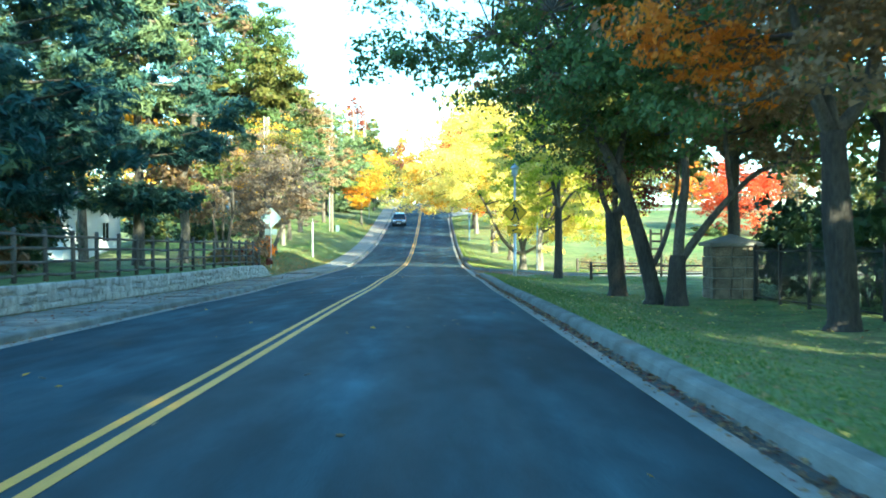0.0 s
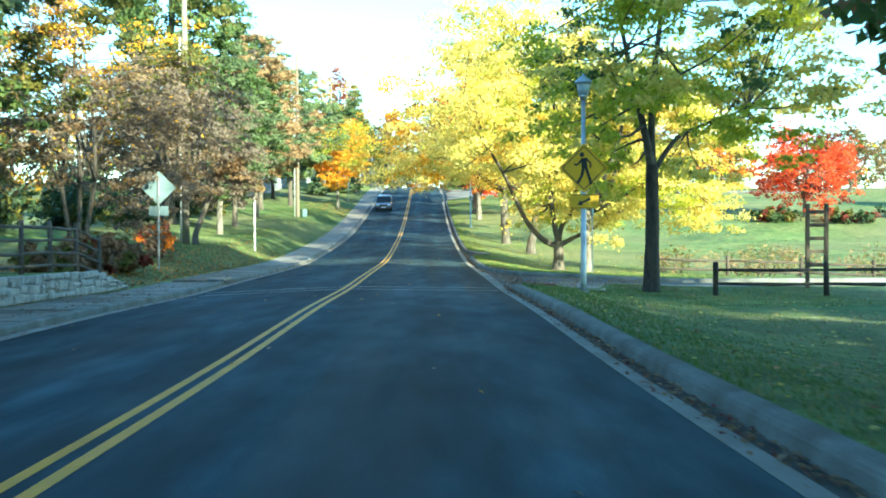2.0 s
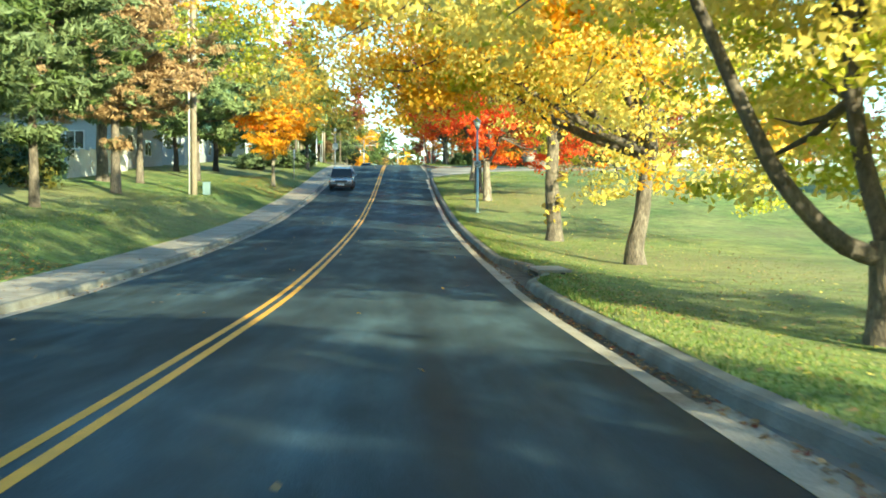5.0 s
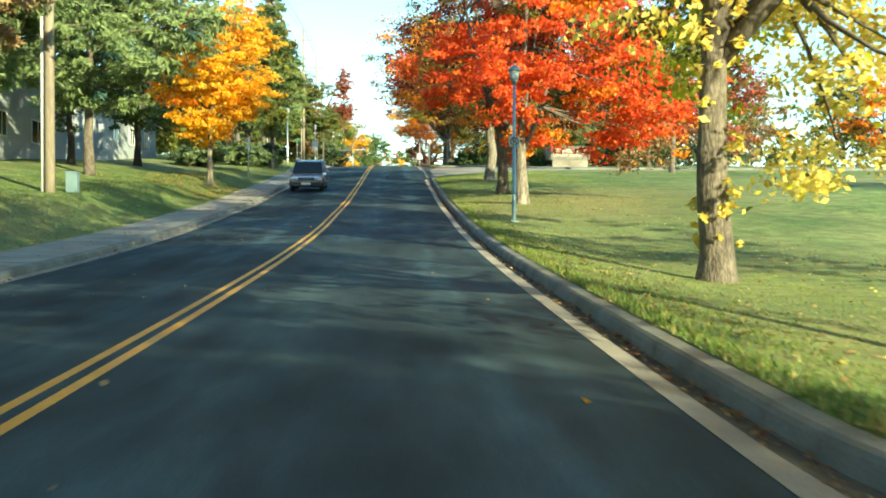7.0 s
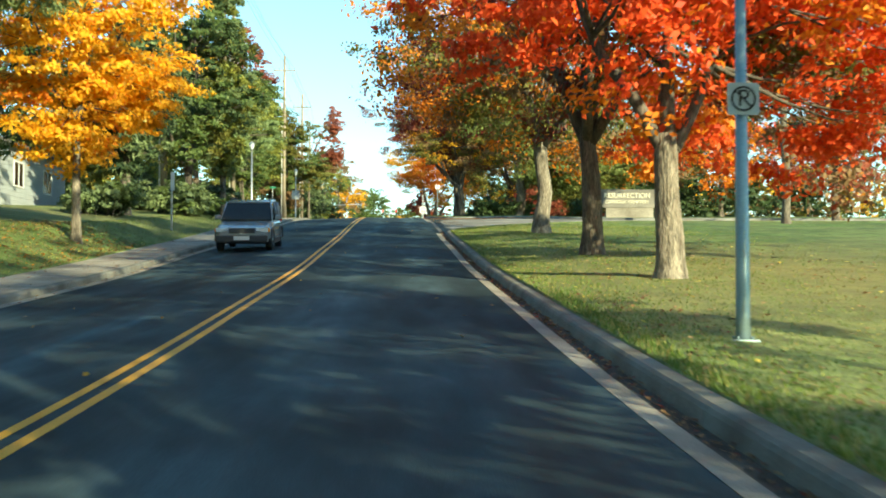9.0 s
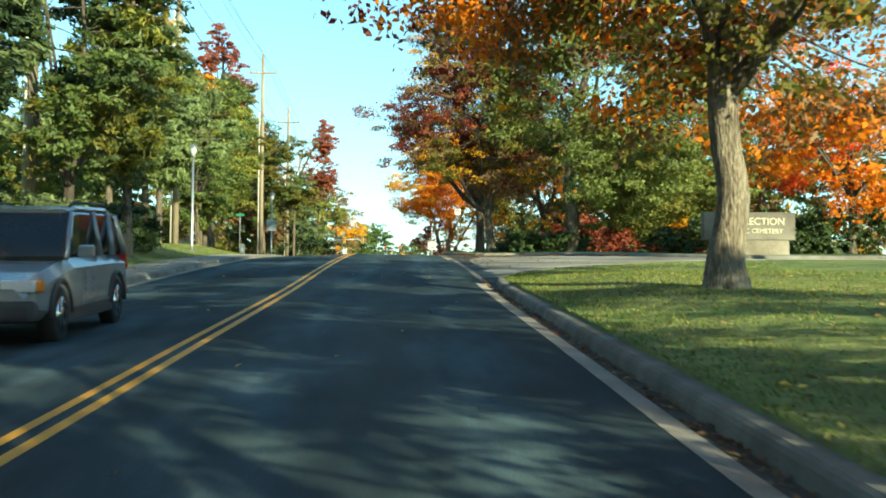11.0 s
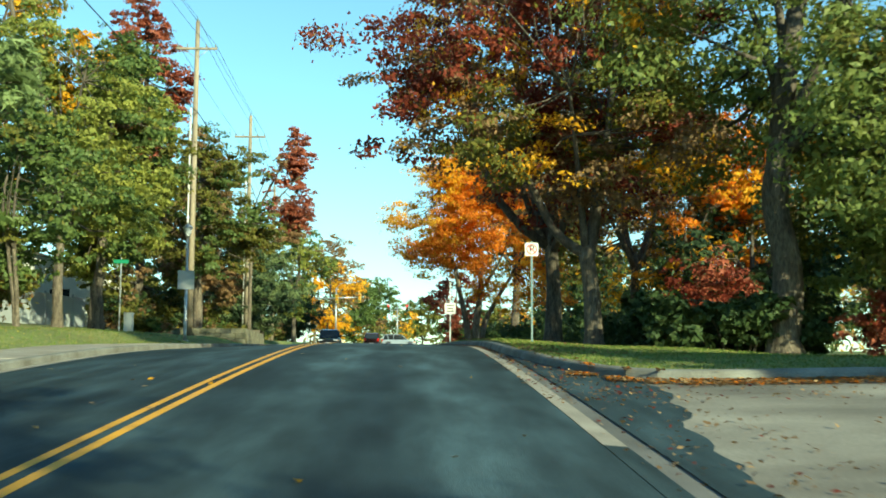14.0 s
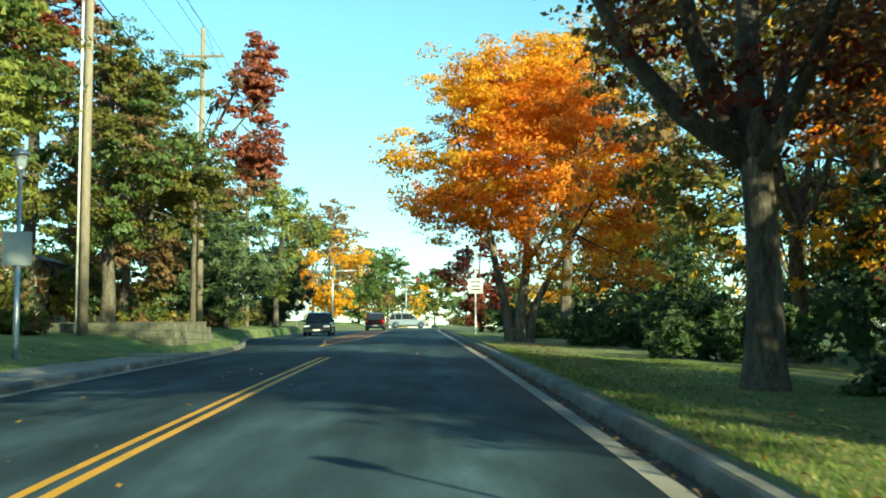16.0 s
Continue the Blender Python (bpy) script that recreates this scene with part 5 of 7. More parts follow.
def wall_top(y):
    return R(y) - 0.05 + WALL_H * (1 - step01(y, 57.5, 61.5) * 0.75) + 0.03 * noise.noise(Vector((y * 0.8, 3, 0)))


core_v, core_f = [], []
ys = span(-30, 61, 1.0)
for y in ys:
    for x, z in ((WALL_X - 0.02, R(y) - 0.3), (WALL_X - 0.02, wall_top(y) - 0.04), (WALL_X - 0.38, wall_top(y) - 0.04), (WALL_X - 0.38, R(y) - 0.3)):
        core_v.append((x, y, z))
for j in range(len(ys) - 1):
    for i in range(4):
        core_f.append((j * 4 + i, j * 4 + (i + 1) % 4, (j + 1) * 4 + (i + 1) % 4, (j + 1) * 4 + i))
core_f += [(0, 1, 2, 3), tuple(len(core_v) - 4 + i for i in (3, 2, 1, 0))]
stone_wall = setting("wall_west", mesh_from("wall_west", core_v, core_f, M["mortar"]), "low pale rubble stone retaining wall", "stone wall")


def stone_mesh(y0, y1, z0, z1, rng, depth=0.05, jut=0.0):
    """A rough stone with worn edges, set in the wall face."""
    x = WALL_X
    c = 0.03
    d = depth + jut
    jt = lambda s=0.018: rng.uniform(-s, s)
    outer = [(x, y0, z0), (x, y1, z0), (x, y1, z1), (x, y0, z1)]
    inner = [(x + d + jt(), y0 + c + jt(), z0 + c + jt()), (x + d + jt(), y1 - c + jt(), z0 + c + jt()), (x + d + jt(), y1 - c + jt(), z1 - c + jt()), (x + d + jt(), y0 + c + jt(), z1 - c + jt())]
    mid = (x + d + 0.015, (y0 + y1) / 2 + jt(0.05), (z0 + z1) / 2 + jt(0.03))
    v = outer + inner + [mid]
    f = [(i, (i + 1) % 4, 4 + (i + 1) % 4, 4 + i) for i in range(4)] + [(4 + i, 4 + (i + 1) % 4, 8) for i in range(4)]
    return mesh_from("stone", v, f, M["stone"])


srng = random.Random(4)
for row in range(3):
    y = 17.0 + srng.uniform(0, 0.4)
    while y < 60.6:
        l = srng.uniform(0.22, 0.85)
        zb = R(y + l / 2) - 0.05
        h = wall_top(y + l / 2) - zb
        z0, z1 = zb + h * row / 3 + 0.008, zb + h * (row + 1) / 3 - 0.008
        part("stone", stone_mesh(y + 0.01, y + l - 0.01, z0 + (srng.uniform(-.06, .05) if row else 0), z1 + (srng.uniform(-.06, .05) if row < 2 else 0), srng, 0.035 + srng.uniform(0, .03)), None, stone_wall)
        y += l


def rail_fence(name, label, p0, p1, n, height, rails, mat, base=None, r=0.055, group=""):
    """Round posts with rails let in between them."""
    f = thing(name, label, "fence", group=group)
    pts = []
    for i in range(n):
        t = i / (n - 1)
        x, y = p0[0] + (p1[0] - p0[0]) * t, p0[1] + (p1[1] - p0[1]) * t
        z = (base(x, y) if base else ground_z(x, y))
        pts.append((x, y, z))
        lean = random.uniform(-0.025, 0.025)
        part("post", tubes_mesh("post", [tube([(x, y, z - 0.2), (x + lean, y + lean, z + height), (x + lean, y + lean, z + height + 0.03)], [r * 1.15, r * 1.05, r * 0.6], 9)], mat), None, f)
    for i in range(n - 1):
        for h in rails:
            a, b = pts[i], pts[i + 1]
            w = random.uniform(-0.02, 0.02)
            m = ((a[0] + b[0]) / 2, (a[1] + b[1]) / 2, (a[2] + b[2]) / 2 + h + w - 0.012)
            part("rail", tubes_mesh("rail", [tube([(a[0], a[1], a[2] + h), m, (b[0], b[1], b[2] + h + w)], [r * 0.55, r * 0.72, r * 0.55], 7)], mat), None, f)
    return f


rail_fence("rail_fence", "weathered four rail wooden fence above the stone wall", (-6.85, 12.7), (-6.85, 59.85), 24, 1.25, (0.22, 0.52, 0.82, 1.12), M["wood"], base=lambda x, y: wall_top(y) - 0.06)
rail_fence("rail_fence", "dark two rail wooden fence beside the drive", (10.5, 60.9), (26.5, 60.9), 6, 0.95, (0.35, 0.75), M["bark_dark"], r=0.075)
rail_fence("rail_fence", "brown split rail fence beyond the drive", (11.6, 75.6), (33.6, 77.0), 8, 0.95, (0.35, 0.75), M["dark_wood"], r=0.075)

# tall ladder-like wooden frame beside the fence
lad = thing("wooden_frame", "tall grey timber frame with cross rungs", "post", 14.6, 64.4, ground_z(14.6, 64.4))
for s in (-0.3, 0.3):
    part("upright", boxed(s - 0.06, s + 0.06, -0.06, 0.06, -0.2, 2.75, bevel=0.012), M["dark_wood"], lad)
for k in range(5):
    part("rung", boxed(-0.26, 0.26, -0.04, 0.04, 0.75 + 0.42 * k, 0.87 + 0.42 * k, bevel=0.01), M["dark_wood"], lad)

# stone gate pillar and dark iron fence
pil = thing("gate_pillar", "square stone gate pillar with a pale cap", "pillar", 12.0, 38.0, ground_z(12.0, 38.0))
pil.scale = (1.25, 1.25, 1.15)
part("core", boxed(-0.55, 0.55, -0.55, 0.55, -0.2, 1.5), M["mortar"], pil)
prng = random.Random(9)
for face in range(4):
    for row in range(5):
        u = -0.57
        while u < 0.56:
            l = min(prng.uniform(0.28, 0.55), 0.57 - u)
            bm = boxed(u + 0.012, u + l - 0.012, -0.60 - prng.uniform(0, .025), -0.54, row * 0.3 + 0.012, row * 0.3 + 0.288, bevel=0.015)
            bm.transform(Matrix.Rotation(radians(90 * face), 4, "Z"))
            part("stone", bm, M["stone_tan"], pil)
            u += l
bm = bmesh.new()
box(bm, -0.70, 0.70, -0.70, 0.70, 1.5, 1.6, bevel=0.02)
vs = [bm.verts.new(c) for c in ((-0.66, -0.66, 1.6), (0.66, -0.66, 1.6), (0.66, 0.66, 1.6), (-0.66, 0.66, 1.6), (0, 0, 1.85))]
for i in range(4):
    bm.faces.new((vs[i], vs[(i + 1) % 4], vs[4]))
part("cap", bm, M["concrete"], pil, "pale stone cap")
iron = thing("iron_fence", "black iron fence with upright bars", "fence", 0, 0, 0)
for i in range(9):
    y = 15 + i * 2.6
    z = ground_z(12.2, y)
    part("post", boxed(12.15, 12.25, y - 0.05, y + 0.05, z - 0.2, z + 1.75, bevel=0.008), M["black"], iron)
    if i < 8:
        z2 = ground_z(12.2, y + 2.6)
        for h in (0.15, 1.55):
            part("rail", tubes_mesh("rail", [tube([(12.2, y, z + h), (12.2, y + 2.6, z2 + h)], [0.022, 0.022], 6)], M["black"]), None, iron)
        for k in range(1, 18):
            yy = y + 2.6 * k / 18
            zz = z + (z2 - z) * k / 18
            part("picket", tubes_mesh("picket", [tube([(12.2, yy, zz + 0.06), (12.2, yy, zz + 1.65)], [0.014, 0.014], 5)], M["black"]), None, iron)


# ---- street lamps, signs, poles ----
def lamp_head(parent, z, mat):
    """A post-top lantern: collar, glass globe with ribs, hood and finial."""
    prof = lambda rows: tubes_mesh("collar", [tube([(0, 0, z + h) for h, _ in rows], [r for _, r in rows], 14)], mat)
    part("collar", prof([(-0.08, 0.075), (0.0, 0.10), (0.05, 0.13)]), None, parent)
    g = tubes_mesh("globe", [tube([(0, 0, z + h) for h in (0.05, 0.16, 0.30, 0.36)], [0.115, 0.15, 0.175, 0.17], 14)], M["globe"])
    part("globe", g, None, parent, "clear ribbed lantern glass")
    part("hood", prof([(0.36, 0.235), (0.40, 0.23), (0.47, 0.16), (0.53, 0.07), (0.56, 0.03), (0.62, 0.02)]), None, parent)
    for k in range(6):
        a = radians(60 * k)
        part("rib", rod((0.12 * math.cos(a), 0.12 * math.sin(a), z + 0.05), (0.182 * math.cos(a), 0.182 * math.sin(a), z + 0.36), 0.008, mat, "rib", 5), None, parent)


M["globe"] = material("lantern_glass", (0.55, 0.60, 0.60), 0.15, 0.1, 4, 30, 0.0)


def street_lamp(label, x, y, h, mat, z=None, r=0.075):
    z = ground_z(x, y) if z is None else z
    t = thing("street_lamp", label, "street lamp", x, y, z - 0.02)
    part("base_plate", boxed(-0.15, 0.15, -0.15, 0.15, 0, 0.03, bevel=0.006), mat, t)
    part("pole", tubes_mesh("pole", [tube([(0, 0, 0.02), (0, 0, 0.3), (0, 0, h - 0.6)], [r * 1.15, r * 1.05, r * 0.72], 14)], mat), None, t)
    for a in (45, 135, 225, 315):
        part("bolt", rod((0.115 * math.cos(radians(a)), 0.115 * math.sin(radians(a)), 0.03), (0.115 * math.cos(radians(a)), 0.115 * math.sin(radians(a)), 0.065), 0.014, mat, "bolt", 6), None, t)
    lamp_head(t, h - 0.55, mat)
    return t


lamp_a = street_lamp("grey steel street lamp carrying a crossing sign", 6.25, 57.7, 5.6, M["galv"])
lamp_b = street_lamp("galvanised street lamp with a sign on its pole", 6.25, 133.9, 5.25, M["pole_teal"])
street_lamp("pale steel street lamp on the verge", -7.75, 202, 5.2, M["galv"])
lamp_c = street_lamp("slim steel street lamp with a plain metal plate", -7.5, 234, 5.3, M["galv"])


def crossing_sign(x, y, z):
    """The diamond sign and the arrow plaque below it, on the lamp's pole."""
    t = thing("crossing_sign", "yellow diamond crossing sign with a black walking symbol", "road sign", x, y, z)
    d = 0.64
    dia = []
    for cx, cz, a0 in ((d - 0.05, 0, -45), (0, d - 0.05, 45), (-d + 0.05, 0, 135), (0, -d + 0.05, 225)):
        for k in range(4):
            a = radians(a0 + 30 * k)
            dia.append((cx + 0.04 * math.cos(a), cz + 0.04 * math.sin(a)))
    p = part("panel", plate(dia, -0.10, 0.004, M["sign_yellow"]), None, t)
    e = 0.555
    for a, b in (((e, 0), (0, e)), ((0, e), (-e, 0)), ((-e, 0), (0, -e)), ((0, -e), (e, 0))):
        part("border", bar(a, b, 0.022, -0.104, M["black"]), None, p)
    part("symbol", disc(0.062, -0.105, M["black"], 0.345, -0.055), None, p)
    for a, b, w in (((-0.01, 0.26), (0.02, -0.02), 0.15), ((-0.05, 0.22), (-0.17, 0.08), 0.055), ((-0.17, 0.08), (-0.26, 0.10), 0.05), ((0.06, 0.24), (0.17, 0.12), 0.05), ((0.17, 0.12), (0.16, 0.0), 0.045),
                    ((0.05, 0.02), (0.19, -0.42), 0.075), ((-0.01, 0.02), (-0.06, -0.2), 0.08), ((-0.06, -0.2), (-0.17, -0.40), 0.07)):
        part("symbol", bar(a, b, w, -0.1055, M["black"]), None, p)
    for k in (-0.25, 0.25):
        part("bracket", boxed(-0.09, 0.09, -0.096, 0.02, k - 0.02, k + 0.02), M["galv"], t)
    q = part("plaque", plate(round_rect(0.76, 0.37, 0.04, -0.86), -0.10, 0.004, M["sign_yellow"]), None, t)
    part("arrow", bar((0.16, -0.79), (-0.08, -0.90), 0.06, -0.105, M["black"]), None, q)
    part("arrow", plate([(-0.17, -0.95), (-0.02, -0.965), (-0.10, -0.81)], -0.106, 0.003, M["black"]), None, q)
    for z0, z1, x0, x1 in ((-0.69, -0.69, -0.35, 0.35), (-1.03, -1.03, -0.35, 0.35)):
        part("border", bar((x0, z0), (x1, z1), 0.016, -0.104, M["black"]), None, q)
    return t


crossing_sign(6.25, 57.7, lamp_a.matrix_world.translation.z + 3.22)


def no_parking(x, y, z, size=0.36, rz=0, post=None, dark=False, label="square white no parking sign with a red ring"):
    t = thing("parking_sign", label, "road sign", x, y, z, rz)
    # dark: panel greyed and ring blackened to paint the sign in tree shade
    p = part("panel", plate(round_rect(size, size * (1.0 if post is None else 1.0), 0.035), -0.085, 0.004, M["sign_grey" if dark else "sign_white"]), None, t)
    s = size / 0.36
    ink = M["black" if dark else "red_paint"]
    part("letter", shifted(text_mesh("P", 0.27 * s, M["black"], 0.002), 0, -0.089, 0.0), None, p)
    part("ring", ring_plate(0.118 * s, 0.142 * s, -0.094, ink), None, p)
    part("slash", bar((-0.085 * s, 0.085 * s), (0.085 * s, -0.085 * s), 0.024 * s, -0.098, ink), None, p)
    if post:
        part("post", boxed(-0.022, 0.022, -0.08, -0.045, -post - 0.1, size / 2 + 0.03), M["teal_paint"], t, "galvanised channel post")
    else:
        part("bracket", boxed(-0.08, 0.08, -0.081, 0.0, -0.015, 0.015), M["galv"], t)
    return t


no_parking(6.25, 133.9, lamp_b.matrix_world.translation.z + 2.70, dark=True, label="square pale no parking sign on the lamp post")
zb = ground_z(5.48, 209.2)
no_parking(5.48, 209.2, zb + 2.22, 0.32, post=2.25)


def sign_post(name, label, x, y, h, panels, post_mat, rz=0, r=0.025):
    """A slim post with plain plates: (width, height, centre height, material, facing sign)."""
    t = thing(name, label, "road sign", x, y, ground_z(x, y) - 0.02, rz)
    part("post", boxed(-r, r, -r, r, -0.2, h, bevel=0.004), post_mat, t)
    for w, hh, cz, mat, bars in panels:
        p = part("panel", plate(round_rect(w, hh, 0.04, cz), -r - 0.006, 0.004, mat), None, t)
        for bz, bw in bars:
            part("lettering_bar", bar((-bw / 2, cz + bz), (bw / 2, cz + bz), 0.07, -r - 0.011, M["black"]), None, p)
    return t


M["white_post"] = material("white_post", (0.72, 0.72, 0.70), 0.6, 0.15, 3, 40, 0.05)
sb = thing("crossing_sign", "diamond road sign seen from its bare metal back", "road sign", -7.88, 71.4, ground_z(-7.88, 71.4))
sb_z = 2.34 - ground_z(-7.88, 71.4)
part("post", boxed(-0.03, 0.03, -0.03, 0.03, -0.2, sb_z + 0.4, bevel=0.004), M["galv"], sb)
part("panel", plate([(0.62, sb_z - 0.03), (0.62, sb_z + 0.03), (0.03, sb_z + 0.62), (-0.03, sb_z + 0.62), (-0.62, sb_z + 0.03), (-0.62, sb_z - 0.03), (-0.03, sb_z - 0.62), (0.03, sb_z - 0.62)], 0.032, 0.004, M["sign_back"]), None, sb)
part("plaque", plate(round_rect(0.74, 0.36, 0.03, sb_z - 0.86), 0.032, 0.004, M["sign_back"]), None, sb)
for k in (-0.3, 0.3):
    part("bracket", boxed(-0.05, 0.05, -0.034, 0.032, sb_z + k - 0.02, sb_z + k + 0.02), M["galv"], sb)
sign_post("sign_post", "slim white post with a narrow sign edge on", -7.85, 95.5, 3.2, [], M["white_post"], r=0.045)
sign_post("sign_post", "slim steel post with a dark sign turned aside", 8.75, 73.5, 3.3, [(0.32, 0.8, 2.9, M["sign_back"], [])], M["galv"], rz=68)
sign_post("sign_post", "slim grey post on the verge with a sign turned aside", -7.55, 172.5, 2.6, [(0.32, 0.8, 2.2, M["sign_grey"], [])], M["galv"], r=0.035, rz=68)
sign_post("lane_sign", "white lane sign with dark lines on a tall pale post", 5.75, 271.5, 4.85, [(0.85, 0.85, 2.8, M["sign_white"], [(0.24, 0.6), (0.0, 0.5), (-0.2, 0.55)])], M["white_post"], r=0.045)
sign_post("road_sign", "small blank white sign near the junction", -8.8, 312, 2.6, [(0.6, 0.6, 2.2, M["sign_white"], [])], M["galv"])
sign_post("road_sign", "blue grey sign on a post beyond the maple", 6.4, 300, 3.2, [(0.6, 0.6, 2.8, M["sign_back"], [])], M["galv"])
M["green_sign"] = material("green_sign", (0.02, 0.20, 0.10), 0.5, 0.05, 4, 50, 0.0)
sign_post("street_sign", "green street name blade on a slim post", -9.2, 229, 3.0, [(0.62, 0.16, 2.85, M["green_sign"], [])], M["galv"])
part("plate", plate(round_rect(0.75, 0.85, 0.04, 2.75), -0.10, 0.004, M["sign_grey"]), None, lamp_c, "plain grey metal plate")
ub = thing("utility_box", "small pale green utility cabinet on the grass", "utility box", -9.3, 231, ground_z(-9.3, 231) - 0.02)
part("body", boxed(-0.18, 0.18, -0.15, 0.15, 0, 0.75, bevel=0.02), M["sign_grey"], ub)
part("lid", boxed(-0.2, 0.2, -0.17, 0.17, 0.75, 0.8, bevel=0.015), M["sign_grey"], ub)
ub2 = thing("utility_box", "small green utility cabinet beside the pole", "utility box", -9.3, 137.2, ground_z(-9.3, 137.2) - 0.02)
part("body", boxed(-0.2, 0.2, -0.18, 0.18, 0, 0.7, bevel=0.02), M["teal_paint"], ub2)
part("lid", boxed(-0.22, 0.22, -0.2, 0.2, 0.7, 0.76, bevel=0.015), M["teal_paint"], ub2)

# utility poles and their wires
POLES = [(-10.8, 90.4, 15.5), (-9.9, 136.5, 15.5), (-10.9, 187.5, 16.5), (-10.4, 211.5, 18.9), (-10.05, 248.5, 18.6), (-9.9, 270.5, 17.4), (-10.6, 293, 15.0)]


def utility_pole(x, y, h):
    z = ground_z(x, y) - 0.05
    t = thing("utility_pole", "tall weathered wooden utility pole with a cross arm", "utility pole", x, y, z, group="utility poles")
    part("pole", tubes_mesh("pole", [tube([(0, 0, -0.3), (0, 0, h * 0.5), (0, 0, h)], [0.19, 0.165, 0.125], 12)], M["pole_wood"]), None, t)
    part("cross_arm", boxed(-1.2, 1.2, -0.18, -0.06, h - 1.75, h - 1.62, bevel=0.01), M["pole_wood"], t)
    for k in (-1.1, -0.55, 0.55, 1.1):
        part("insulator", tubes_mesh("insulator", [tube([(k, -0.12, h - 1.62), (k, -0.12, h - 1.52), (k, -0.12, h - 1.40)], [0.03, 0.05, 0.03], 8)], M["sign_back"]), None, t)
    part("insulator", tubes_mesh("insulator", [tube([(0, 0, h), (0, 0, h + 0.1), (0, 0, h + 0.2)], [0.03, 0.05, 0.03], 8)], M["sign_back"]), None, t)
    part("conduit", rod((-0.27, 0.05, 0), (-0.27, 0.05, h * 0.72), 0.055, M["white_post"], "conduit", 8), None, t, "white conduit pipe")
    for k in (0.2, 0.45, 0.7):
        part("bracket", boxed(-0.30, 0.0, 0.02, 0.08, h * k - 0.03, h * k + 0.03), M["galv"], t)
    part("brace", rod((-0.7, -0.12, h - 1.72), (0, -0.12, h - 2.3), 0.018, M["galv"], "brace", 5), None, t)
    part("brace", rod((0.7, -0.12, h - 1.72), (0, -0.12, h - 2.3), 0.018, M["galv"], "brace", 5), None, t)
    return (x, y, z + h)


tops = [utility_pole(*q) for q in POLES]
tops = [(-10.1, 38, tops[0][2] + 0.3)] + tops + [(-11, 345, tops[-1][2] + 0.5)]
for dx, dz, r in ((-1.1, -1.40, 0.012), (1.1, -1.40, 0.012), (0.55, -1.40, 0.012), (0, 0.2, 0.012), (0.15, -5.5, 0.028)):
    runs = []
    for a, b in zip(tops[:-1], tops[1:]):
        n = 8
        sag = 0.00035 * (b[1] - a[1]) ** 2
        pts = [(a[0] + (b[0] - a[0]) * k / n + dx, a[1] + (b[1] - a[1]) * k / n, a[2] + (b[2] - a[2]) * k / n + dz - 4 * sag * (k / n) * (1 - k / n)) for k in range(n + 1)]
        runs.append(tube(pts, [r] * (n + 1), 5, cap=False))
    tagged(new("power_line", tubes_mesh("power_line", runs, M["black"])), "thin dark overhead wire between utility poles", "wire", "overhead wires")


